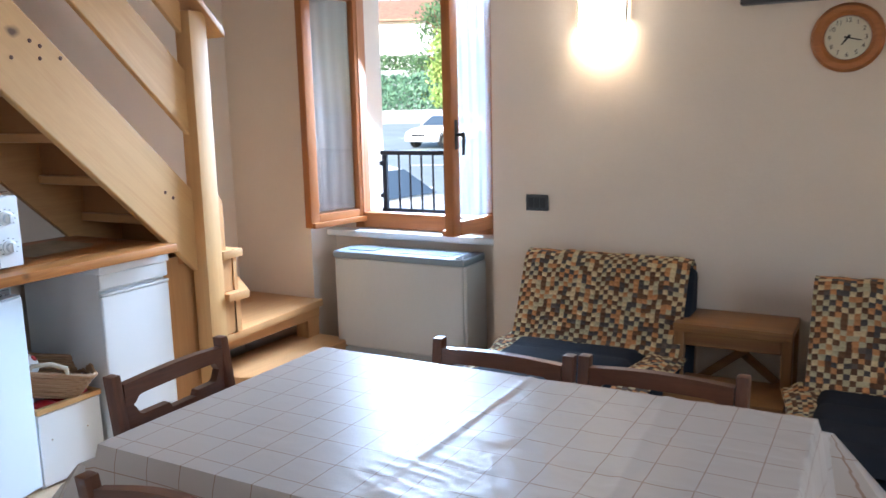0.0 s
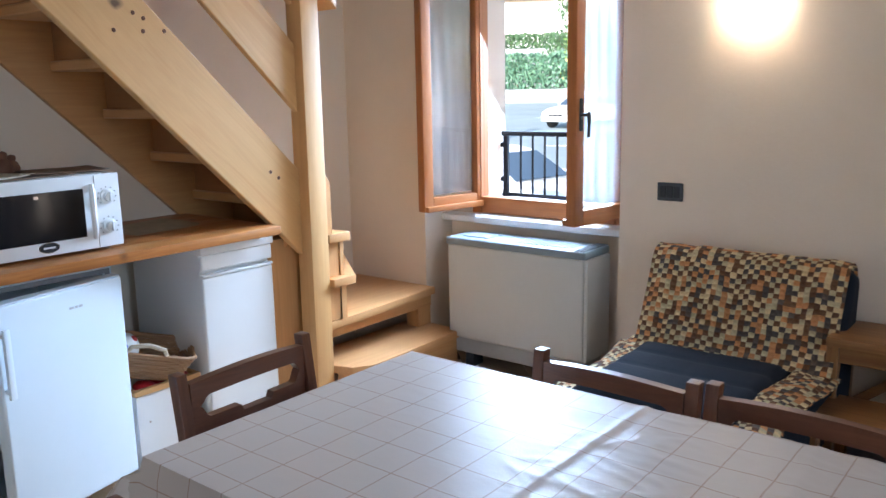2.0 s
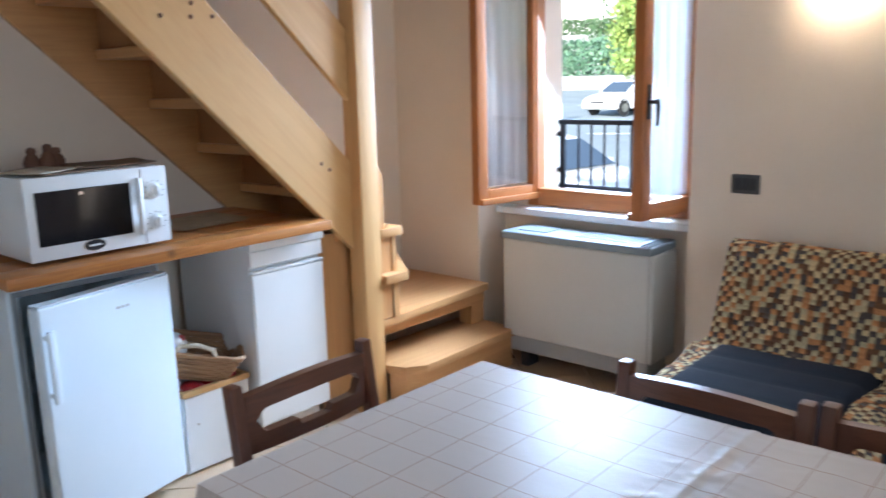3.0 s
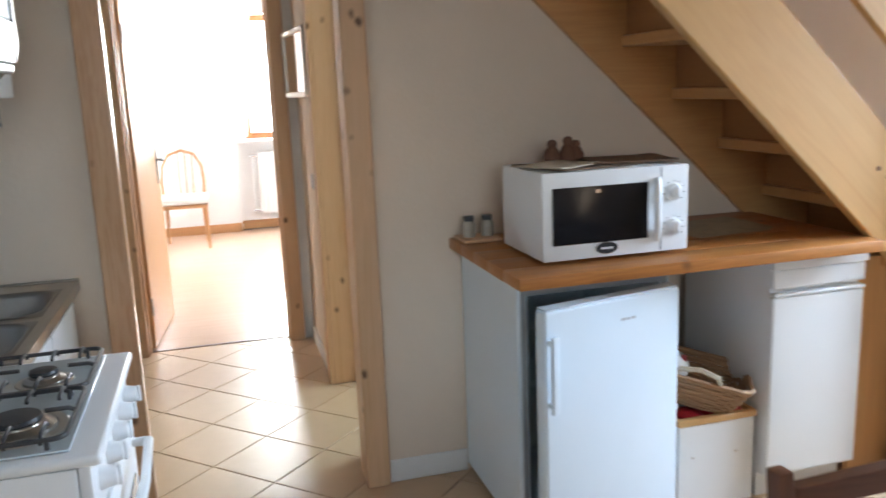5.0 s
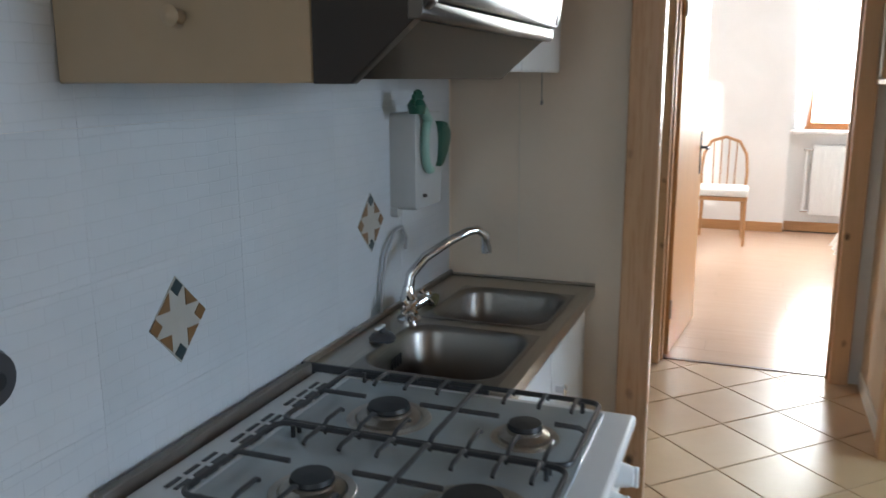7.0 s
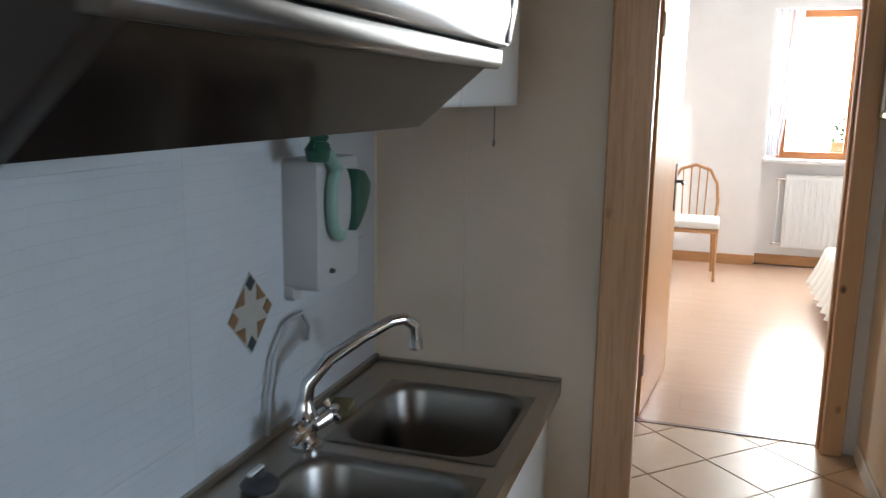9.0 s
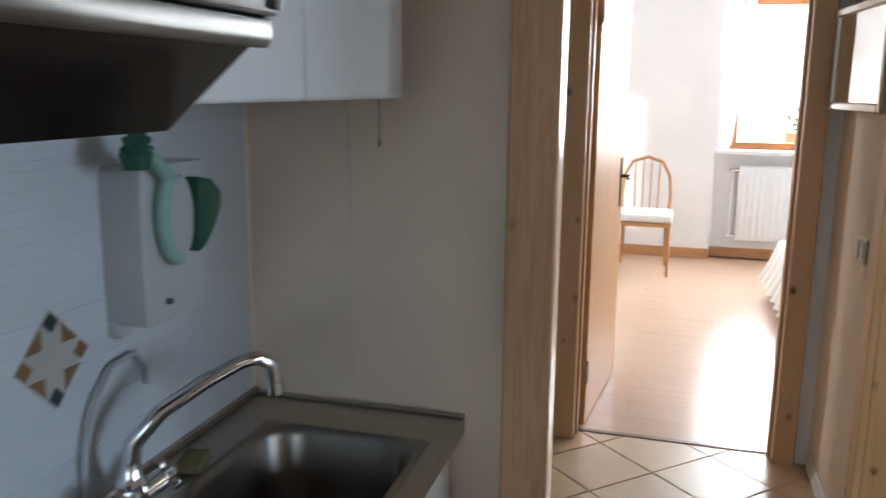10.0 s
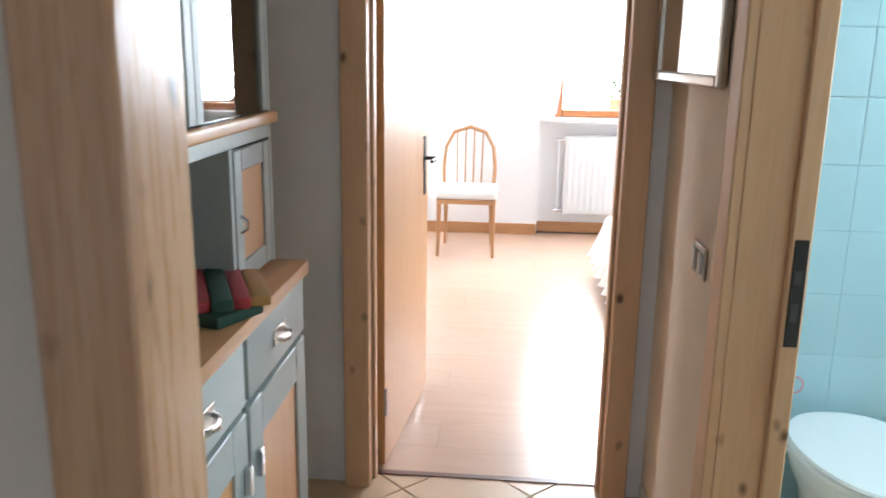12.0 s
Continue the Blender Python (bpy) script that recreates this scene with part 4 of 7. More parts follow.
# wall lamp, clock, socket, dark shelf
sconce = thing("wall_lamp", "lit glass wall lamp with chrome clips", "wall lamp", pose(-1.735, 3.72, 1.70))


def shade(u, v):
    a = math.pi * (0.06 + 0.88 * u)
    return Vector((0.105 * math.cos(a), -0.012 - 0.085 * math.sin(a), v * 0.30))


part("glass_shade", sheet(bmesh.new(), 18, 6, shade), GLOW, sconce, "glowing frosted glass shade")
part("back_plate", box(-0.06, 0.06, -0.012, -0.001, 0.06, 0.24, bev=0.004), CHROME, sconce)
for x in (-0.107, 0.107):
    part("clip", box(x - 0.006, x + 0.006, -0.03, -0.008, 0.08, 0.22, bev=0.003), CHROME, sconce)
    part("clip_ball", lathe(bmesh.new(), [(0.0, 0.0), (0.006, 0.004), (0.008, 0.012), (0.006, 0.02), (0.0, 0.024)], 10, (x, -0.024, 0.06)), CHROME, sconce)

clock = thing("wall_clock", "round wall clock with broad orange-brown wooden rim", "clock", pose(-0.772, 3.718, 1.656))
part("rim", lathe(bmesh.new(), [(0.082, 0.0), (0.128, 0.0), (0.130, -0.012), (0.118, -0.028), (0.098, -0.030), (0.084, -0.020), (0.081, -0.008)], 48, axis="y", ring=True), LARCH["x"], clock)
part("dial", lathe(bmesh.new(), [(0.0, -0.004), (0.084, -0.004), (0.084, -0.007), (0.0, -0.007)], 48, axis="y"), painted("cream_dial", (0.72, 0.66, 0.50), 0.5, 0.03, 30, 0.0), clock)
INK = painted("black_ink", (0.02, 0.018, 0.015), 0.6, 0.02, 30, 0.0)


def lettering(text, size, m, mat, parent, name="numeral"):
    cu = bpy.data.curves.new(name, "FONT")
    cu.body, cu.size, cu.align_x, cu.align_y, cu.extrude = text, size, "CENTER", "CENTER", 0.0006
    tmp = bpy.data.objects.new(name, cu)
    me = bpy.data.meshes.new_from_object(tmp)
    bpy.data.objects.remove(tmp)
    me.materials.append(mat)
    ob = new(name, me)
    ob.parent = parent
    ob.matrix_basis = m
    return ob


for h in range(1, 13):
    a = radians(90 - 30 * h)
    lettering(str(h), 0.024, pose(0.064 * math.cos(a), -0.009, 0.064 * math.sin(a), 90, 0, 0), INK, clock)
for ang, ln, w in ((104, 0.050, 0.0035), (218, 0.034, 0.005)):
    a = radians(90 - ang)
    d, p = Vector((math.cos(a), 0, math.sin(a))), Vector((-math.sin(a), 0, math.cos(a)))
    bm = bmesh.new()
    prism(bm, [((d * -0.012 + p * w).x, (d * -0.012 + p * w).z), ((d * ln + p * w * 0.4).x, (d * ln + p * w * 0.4).z), ((d * ln - p * w * 0.4).x, (d * ln - p * w * 0.4).z), ((d * -0.012 - p * w).x, (d * -0.012 - p * w).z)], "y", -0.014, -0.012)
    part("hand_minute" if ln > 0.04 else "hand_hour", bm, INK, clock)

sock = thing("wall_socket", "dark grey rectangular socket plate on the wall", "socket", pose(-2.048, 3.72, 0.982))
part("plate", box(-0.056, 0.056, -0.010, -0.0005, -0.038, 0.038, bev=0.003), PLATE_DARK, sock)
for i in (-1, 0, 1):
    part("module", box(i * 0.03 - 0.0135, i * 0.03 + 0.0135, -0.013, -0.010, -0.024, 0.024, bev=0.001), BLACK, sock)

shelf = thing("wall_shelf", "dark grey wall shelf board above the clock", "shelf", pose(-1.16, 3.72, 1.803))
part("board", box(0, 1.5, -0.06, -0.001, 0, 0.05, bev=0.003), PLATE_DARK, shelf)


# ---- under the stair: counter, fridge, microwave ----
counter = thing("worktop", "orange pine worktop with knots over the fridge", "worktop", pose(-3.948, 1.41, 0.845))
for i in range(5):
    part("board", box(i * 0.1372, i * 0.1372 + 0.1366, 0, 1.22, 0.003, 0.04, bev=0.003 if i < 4 else 0.006, seg=2), COUNTER_WOOD, counter)

COOL_WHITE = painted("cool_white_enamel", (0.70, 0.79, 0.86), 0.30, 0.02, 40, 0.02)
fridge = thing("small_fridge", "white under-counter fridge with its door ajar", "fridge", pose(-3.94, 1.45, 0))


for nm, r in (("side_panel", (0, 0.545, 0, 0.035, 0.03, 0.838)), ("side_panel", (0, 0.545, 0.465, 0.5, 0.03, 0.838)), ("floor_panel", (0, 0.545, 0.035, 0.465, 0.03, 0.065)), ("top_panel", (0, 0.545, 0.035, 0.465, 0.803, 0.838)), ("back_panel", (0, 0.035, 0.035, 0.465, 0.065, 0.803))):
    part(nm, box(*r, bev=0.003), COOL_WHITE, fridge)
part("gasket", boxes((0.545, 0.553, 0.012, 0.488, 0.06, 0.075), (0.545, 0.553, 0.012, 0.488, 0.80, 0.815), (0.545, 0.553, 0.012, 0.026, 0.075, 0.80), (0.545, 0.553, 0.474, 0.488, 0.075, 0.80)), painted("grey_door_seal", (0.26, 0.28, 0.30), 0.6, 0.05, 60, 0.05), fridge, "grey rubber door seal")
for z in (0.3, 0.52):
    part("wire_shelf", box(0.04, 0.50, 0.036, 0.464, z, z + 0.006), PANE, fridge)
for x in (0.05, 0.48):
    for y in (0.04, 0.46):
        part("foot", rod(bmesh.new(), (x, y, 0), (x, y, 0.03), 0.018, n=10), PLATE_DARK, fridge)
BADGE = painted("silver_print", (0.50, 0.52, 0.55), 0.4, 0.03, 60, 0.0)
FRIDGE_DOOR = 12.5   # degrees open
door = new("fridge_door")
door.parent = fridge
door.matrix_basis = pose(0.556, 0.492, 0, 0, 0, FRIDGE_DOOR)
part("panel", box(0.0, 0.048, -0.495, 0.0, 0.05, 0.79, bev=0.009, seg=3), COOL_WHITE, door)
part("top_cap", box(0.002, 0.046, -0.49, -0.005, 0.7905, 0.797, bev=0.002), COOL_WHITE, door)
bm = box(0.066, 0.080, -0.490, -0.468, 0.50, 0.725, bev=0.004, seg=2)
for z in (0.515, 0.695):
    bx(bm, 0.046, 0.068, -0.487, -0.471, z, z + 0.015, bev=0.002)
part("handle", bm, COOL_WHITE, door, "flat white bar handle")
for y, w in ((-0.225, 0.016), (-0.204, 0.010), (-0.188, 0.014)):
    part("badge", box(0.048, 0.0495, y, y + w, 0.722, 0.730), BADGE, door, "small silver badge")

mw = thing("microwave_oven", "white microwave oven with dark glass door on the worktop", "microwave", pose(-3.70, 1.525, 0.885))
part("body", box(0, 0.315, 0, 0.47, 0.012, 0.27, bev=0.008, seg=2), WHITE, mw)
part("front_frame", box(0.315, 0.332, 0, 0.47, 0.012, 0.27, bev=0.006, seg=2), WHITE, mw)
part("door_glass", box(0.3315, 0.335, 0.03, 0.335, 0.058, 0.225, bev=0.002), DARK_GLASS, mw, "dark glass door")
bm = tube(bmesh.new(), [(0.335, 0.365, 0.235), (0.352, 0.358, 0.20), (0.356, 0.354, 0.145), (0.352, 0.358, 0.09), (0.335, 0.365, 0.05)], [0.009, 0.011, 0.011, 0.011, 0.009], 8)
part("door_handle", bm, WHITE, mw, "curved white door handle")
for z in (0.085, 0.19):
    k = part("knob", lathe(bmesh.new(), [(0.0, 0.0), (0.026, 0.0), (0.026, 0.006), (0.019, 0.009), (0.017, 0.022), (0.0, 0.024)], 20, (0.332, 0.42, z), "x"), WHITE, mw, "round white control knob")
    part("knob_grip", box(0.352, 0.360, 0.416, 0.424, z - 0.016, z + 0.016, bev=0.002), WHITE, k)
for nm, rx, x0, x1, mt, lab in (("badge_rim", 1.14, 0.331, 0.3345, CHROME, "silver rim of the badge"), ("badge", 1.0, 0.331, 0.336, BLACK, "dark oval badge with pale bar")):
    part(nm, prism(bmesh.new(), [(0.20 + rx * 0.031 * math.cos(2 * math.pi * i / 28), 0.040 + rx * 0.0155 * math.sin(2 * math.pi * i / 28)) for i in range(28)], "x", x0, x1), mt, mw, lab)
part("badge_bar", box(0.336, 0.3372, 0.180, 0.220, 0.037, 0.043), WHITE, mw)
part("panel_seam", box(0.3318, 0.3328, 0.3765, 0.3785, 0.016, 0.266), PLATE_DARK, mw, "thin joint beside the control panel")
for zc in (0.085, 0.19):
    for k in range(9):
        a = radians(-130 + k * 32)
        part("dial_mark", box(0.3322, 0.3328, 0.42 + 0.033 * math.sin(a) - 0.0022, 0.42 + 0.033 * math.sin(a) + 0.0022, zc + 0.033 * math.cos(a) - 0.0015, zc + 0.033 * math.cos(a) + 0.0015), PLATE_DARK, mw)
part("sticker", box(0.3355, 0.3365, 0.165, 0.180, 0.205, 0.215), CHROME, mw)
for x in (0.04, 0.27):
    for y in (0.04, 0.43):
        part("foot", rod(bmesh.new(), (x, y, 0), (x, y, 0.013), 0.014, n=10), PLATE_DARK, mw)

# mats, figurines, jars on and beside the microwave
MATC = painted("patterned_mat", (0.20, 0.12, 0.07), 0.8, 0.25, 30, 0.2, big=14)
PAPERC = painted("buff_paper", (0.52, 0.44, 0.32), 0.8, 0.15, 30, 0.15, big=10)
for (x, y, w, d, r, mt, lab, zz) in ((-3.52, 1.70, 0.30, 0.26, 12, MATC, "dark patterned place mat on the microwave", 0), (-3.53, 1.87, 0.26, 0.22, -8, MATC, "dark patterned place mat on the microwave", 0.006), (-3.49, 1.62, 0.20, 0.18, 30, PAPERC, "buff paper sheet on the microwave", 0.006)):
    o = mesh_ob("place_mat" if mt is MATC else "paper_folder", sheet(bmesh.new(), 10, 10, lambda u, v, w=w, d=d: Vector(((u - 0.5) * d, (v - 0.5) * w, 0.003 + 0.006 * max(0, (abs(v - 0.5) * 2) - 0.6) + 0.001 * math.sin(u * 7)))), mt, 60)
    sol = o.modifiers.new("thickness", "SOLIDIFY")
    sol.thickness = 0.004
    o.matrix_basis = pose(x, y, 1.157 + zz, 0, 0, r)
    tagged(o, lab, "place mat" if mt is MATC else "paper")
CLAY = painted("brown_clay", (0.16, 0.07, 0.04), 0.7, 0.1, 50, 0.15)
for x, y, h in ((-3.62, 1.665, 0.065), (-3.60, 1.71, 0.075), (-3.63, 1.75, 0.06)):
    bm = lathe(bmesh.new(), [(0.0, 0), (0.026, 0), (0.028, 0.02), (0.02, 0.045), (0.013, 0.055), (0.016, 0.066), (0.013, 0.08), (0.0, 0.086)], 14)
    bmesh.ops.scale(bm, vec=(1, 1, h / 0.086), verts=bm.verts[:])
    o = mesh_ob("figurine", bm, CLAY)
    o.matrix_basis = pose(x, y, 1.166)
    tagged(o, "small brown clay figurine on the microwave", "figurine", "figurines")
tray = mesh_ob("jar_tray", boxes((-3.93, -3.80, 1.425, 1.56, 0.8855, 0.897), bev=0.003), PINE_PALE["y"])
tagged(tray, "small pale wooden tray under the jars", "tray")
for y in (1.46, 1.525):
    j = thing("spice_jar", "small glass spice jar with grey lid", "jar", pose(-3.865, y, 0.8975), "spice jars")
    part("glass", lathe(bmesh.new(), [(0.0, 0), (0.02, 0), (0.022, 0.006), (0.022, 0.045), (0.016, 0.055), (0.0, 0.056)], 16), painted("pale_spice", (0.45, 0.40, 0.33), 0.2, 0.1, 60, 0.0), j)
    part("lid", lathe(bmesh.new(), [(0.0, 0.056), (0.018, 0.056), (0.018, 0.072), (0.0, 0.073)], 16), PLATE_DARK, j)
paper = mesh_ob("paper_sheet", sheet(bmesh.new(), 12, 12, lambda u, v: Vector((u * 0.28, v * 0.36, 0.004 + 0.006 * math.sin(3 * u + 2 * v) * u * v))), PAPERC, 60)
paper.matrix_basis = pose(-3.80, 2.10, 0.886, 0, 0, 8)
tagged(paper, "pale paper sheets lying on the worktop", "paper")

# drawer unit and crate beside the fridge
unit = thing("drawer_cabinet", "white kitchen base unit with one drawer and a door", "cabinet", pose(-3.36, 2.30, 0))
part("carcass", box(-0.50, -0.02, 0.004, 0.346, 0.09, 0.80, bev=0.002), WHITE_MATT, unit)
part("plinth", box(-0.48, -0.06, 0.01, 0.34, 0, 0.09), WHITE_MATT, unit)
part("top_slab", box(-0.52, 0.012, -0.006, 0.356, 0.80, 0.832, bev=0.006, seg=2), WHITE_MATT, unit)
part("drawer_front", box(-0.019, 0.004, 0.0, 0.35, 0.735, 0.798, bev=0.008, seg=3), WHITE_MATT, unit)
part("door", box(-0.019, 0.004, 0.0, 0.35, 0.10, 0.708, bev=0.008, seg=3), WHITE_MATT, unit)
part("grip_strip", box(-0.016, 0.010, 0.0, 0.35, 0.711, 0.722, bev=0.003), WHITE_MATT, unit)

crate = thing("storage_crate", "white wooden crate with bare wood rim beside the fridge", "crate", pose(-3.40, 2.0, 0))
bm = bmesh.new()
bx(bm, -0.40, -0.016, 0.0, 0.015, 0.0, 0.30)
bx(bm, -0.40, -0.016, 0.265, 0.28, 0.0, 0.30)
bx(bm, -0.40, -0.385, 0.015, 0.265, 0.0, 0.30)
bx(bm, -0.385, -0.016, 0.015, 0.265, 0.02, 0.035)
part("body", bm, WHITE_MATT, crate)
part("front_board", box(-0.015, 0.0, 0.0, 0.28, 0.01, 0.30, bev=0.002), WHITE_MATT, crate)
part("rim", boxes((-0.018, 0.006, -0.006, 0.286, 0.302, 0.325), (-0.40, -0.018, -0.006, 0.012, 0.302, 0.325), (-0.40, -0.018, 0.268, 0.286, 0.302, 0.325), bev=0.003), PINE["y"], crate, "bare orange wood rim")
for y in (0.05, 0.21):
    part("screw", lathe(bmesh.new(), [(0, 0), (0.004, 0), (0.004, 0.002), (0, 0.002)], 8, (0.0, y, 0.19), "x"), CHROME, crate)


def basket(m):
    b = thing("wicker_basket", "brown wicker basket with handle, in the crate", "basket", m)
    L, W, H = 0.185, 0.135, 0.10
    n = 64
    for k in range(11):
        z = k / 10 * H
        f = 0.76 + 0.24 * k / 10
        part("woven_band", tube(bmesh.new(), [(L * f * math.copysign(abs(math.cos(t)) ** 0.3, math.cos(t)) + 0.003 * math.sin(t * 14 + k * math.pi), W * f * math.copysign(abs(math.sin(t)) ** 0.3, math.sin(t)) + 0.003 * math.cos(t * 14 + k * math.pi), z) for t in (2 * math.pi * i / n for i in range(n))], 0.0058 if k < 10 else 0.009, 6, True), WICKER, b)
    part("base", box(-L * 0.72, L * 0.72, -W * 0.72, W * 0.72, -0.008, 0.004, bev=0.003), WICKER, b)
    part("handle", tube(bmesh.new(), [(-0.075, -0.128, H), (-0.06, -0.15, H + 0.035), (0.0, -0.158, H + 0.05), (0.06, -0.15, H + 0.035), (0.075, -0.128, H)], 0.009, 8), painted("pale_wicker", (0.62, 0.52, 0.38), 0.7, 0.1, 80, 0.2), b, "pale wicker handle")
    return b


basket(pose(-3.55, 2.115, 0.355, 3, 14, 62))
ball = mesh_ob("toy_ball", lathe(bmesh.new(), [(0.055 * math.sin(math.pi * i / 14), -0.055 * math.cos(math.pi * i / 14)) for i in range(15)], 22), painted("printed_ball", (0.72, 0.72, 0.70), 0.35, 0.05, 20, 0.0), 60)
ball.matrix_basis = pose(-3.50, 2.03, 0.475)
tagged(ball, "white ball with small coloured spots in the basket", "ball")
for sc, a, b2 in (((0.05, 0.1, 0.5), 10, 40), ((0.55, 0.05, 0.05), 60, 80), ((0.06, 0.06, 0.08), -30, 20)):
    d = Vector((math.cos(radians(a)) * math.cos(radians(b2 - 30)), math.sin(radians(a - 45)), 0.35)).normalized()
    part("printed_spot", rod(bmesh.new(), d * 0.053, d * 0.0562, 0.014, 0.012, 12), painted("spot", sc, 0.4, 0.02, 20, 0), ball)
for x, y, z in ((-3.47, 2.08, 0.305), (-3.45, 2.215, 0.315), (-3.50, 2.15, 0.30)):
    bm = bmesh.new()
    bmesh.ops.create_icosphere(bm, subdivisions=3, radius=0.045)
    for v in bm.verts:
        v.co *= 1 + 0.25 * noise.noise(v.co * 30 + Vector((x * 50, y * 50, 0)))
        v.co.z *= 0.6
    o = mesh_ob("red_pouch", bm, RED, 60)
    o.matrix_basis = pose(x, y, z)
    tagged(o, "crumpled red plastic pouch in the crate", "pouch", "red pouches")


# ---- kitchen run ----
GRATE = painted("worn_black_enamel", (0.05, 0.05, 0.052), 0.35, 0.1, 60, 0.1)
cook = thing("gas_cooker", "white gas cooker with black pan grates", "cooker", pose(-3.11, -0.20, 0))
# local x 0..0.55 along the wall towards the room, y 0..0.61 from wall to front
part("body", box(0.0, 0.55, 0.0, 0.585, 0.03, 0.835, bev=0.006, seg=2), WHITE, cook)
part("top_rim", box(-0.004, 0.554, 0.012, 0.625, 0.836, 0.856, bev=0.009, seg=3), WHITE, cook)
part("hob_pan", box(0.022, 0.528, 0.098, 0.575, 0.857, 0.861, bev=0.002), painted("pale_grey_enamel", (0.48, 0.54, 0.56), 0.14, 0.05, 30, 0.02), cook, "pale grey enamel hob pan")
part("back_strip", box(0.0, 0.55, -0.010, 0.006, 0.03, 0.872, bev=0.002), painted("grey_brown_strip", (0.20, 0.175, 0.155), 0.5, 0.08, 40, 0.05), cook)
for g in range(3):
    for i in range(3):
        for y0 in (0.046, 0.062, 0.078):
            x0 = 0.055 + g * 0.155 + i * 0.042
            part("vent_slot", box(x0, x0 + 0.031, y0, y0 + 0.007, 0.8565, 0.8578), PLATE_DARK, cook)
for x, y, r in ((0.165, 0.245, 0.042), (0.16, 0.475, 0.032), (0.425, 0.25, 0.036), (0.41, 0.475, 0.05)):
    bnr = part("burner", lathe(bmesh.new(), [(0, 0), (r * 1.25, 0), (r * 1.25, 0.006), (r * 0.9, 0.012), (r * 0.9, 0.016), (0, 0.016)], 28, (x, y, 0.861)), STEEL, cook)
    part("burner_cap", lathe(bmesh.new(), [(0, 0.016), (r * 0.82, 0.016), (r * 0.86, 0.019), (r * 0.8, 0.025), (0, 0.027)], 28, (x, y, 0.861)), BLACK, bnr, "black burner cap")
    part("spill_ring", lathe(bmesh.new(), [(r * 1.3, 0.0), (r * 1.7, 0.0), (r * 1.65, 0.0025), (r * 1.35, 0.0025)], 28, (x, y, 0.861), ring=True), STEEL, bnr)
BURNER_Y = ((0.245, 0.475), (0.25, 0.475))
for (x0, x1), (ya, yb) in zip(((0.028, 0.272), (0.278, 0.522)), BURNER_Y):
    y0, y1, z, r = 0.105, 0.57, 0.880, 0.022
    ring = []
    for q, (cx, cy) in enumerate(((x1 - r, y1 - r), (x0 + r, y1 - r), (x0 + r, y0 + r), (x1 - r, y0 + r))):
        ring += [(cx + r * math.cos(math.pi / 2 * (q + i / 4)), cy + r * math.sin(math.pi / 2 * (q + i / 4)), z) for i in range(5)]
    g = part("pan_grate", tube(bmesh.new(), ring, 0.0045, 8, True), GRATE, cook, "black wire pan grate")
    xm, ym = (x0 + x1) / 2, (ya + yb) / 2
    for e, q in ((y0, ya - 0.05), (ya + 0.05, yb - 0.045), (yb + 0.045, y1)):
        part("grate_bar", tube(bmesh.new(), [(xm, e, z + (0.0 if e == y0 else 0.006)), (xm, e + 0.012, z + 0.006), (xm, q - 0.012, z + 0.006), (xm, q, z + (0.0 if q == y1 else 0.006))], 0.0042, 8), GRATE, g)
    part("cross_bar", tube(bmesh.new(), [(x0 - 0.003, ym, z - 0.006), (x0 + 0.004, ym, z + 0.004), (x0 + 0.016, ym, z + 0.008), (x1 - 0.016, ym, z + 0.008), (x1 - 0.004, ym, z + 0.004), (x1 + 0.003, ym, z - 0.006)], 0.0042, 8), GRATE, g)
    for yc in (ya - 0.062, ya - 0.004, ya + 0.056, yb - 0.056, yb + 0.004, yb + 0.058):
        for e, s2 in ((x0, 1), (x1, -1)):
            part("grate_finger", tube(bmesh.new(), [(e - s2 * 0.003, yc, z - 0.007), (e + s2 * 0.003, yc, z + 0.003), (e + s2 * 0.014, yc, z + 0.008), (e + s2 * 0.056, yc, z + 0.008), (e + s2 * 0.064, yc, z + 0.003)], 0.0036, 8), GRATE, g)
    for x in (x0 + 0.006, x1 - 0.006):
        for y in (y0 + 0.03, y1 - 0.03):
            part("grate_foot", rod(bmesh.new(), (x, y, 0.858), (x, y, z), 0.004, n=6), GRATE, g)
part("control_panel", box(0.004, 0.546, 0.586, 0.606, 0.725, 0.835, bev=0.005, seg=2), WHITE, cook)
for i in range(5):
    x = 0.075 + i * 0.10
    kn = part("knob", lathe(bmesh.new(), [(0, 0.606), (0.022, 0.606), (0.021, 0.612), (0.016, 0.634), (0, 0.636)], 18, (x, 0, 0.782), "y"), WHITE, cook)
    part("knob_grip", box(x - 0.004, x + 0.004, 0.634, 0.642, 0.764, 0.80, bev=0.002), WHITE, kn)
od = part("oven_door", box(0.012, 0.538, 0.586, 0.610, 0.22, 0.715, bev=0.006, seg=2), WHITE, cook)
part("oven_window", box(0.07, 0.48, 0.6095, 0.613, 0.30, 0.60, bev=0.002), DARK_GLASS, od, "dark oven window")
bm = tube(bmesh.new(), [(0.06, 0.61, 0.665), (0.06, 0.645, 0.665), (0.275, 0.652, 0.665), (0.49, 0.645, 0.665), (0.49, 0.61, 0.665)], 0.011, 8)
part("oven_handle", bm, WHITE, od, "white bar handle")
part("drawer", box(0.012, 0.538, 0.586, 0.606, 0.06, 0.21, bev=0.005), WHITE, cook)
for x in (0.05, 0.50):
    for y in (0.05, 0.54):
        part("foot", rod(bmesh.new(), (x, y, 0), (x, y, 0.03), 0.016, n=10), PLATE_DARK, cook)

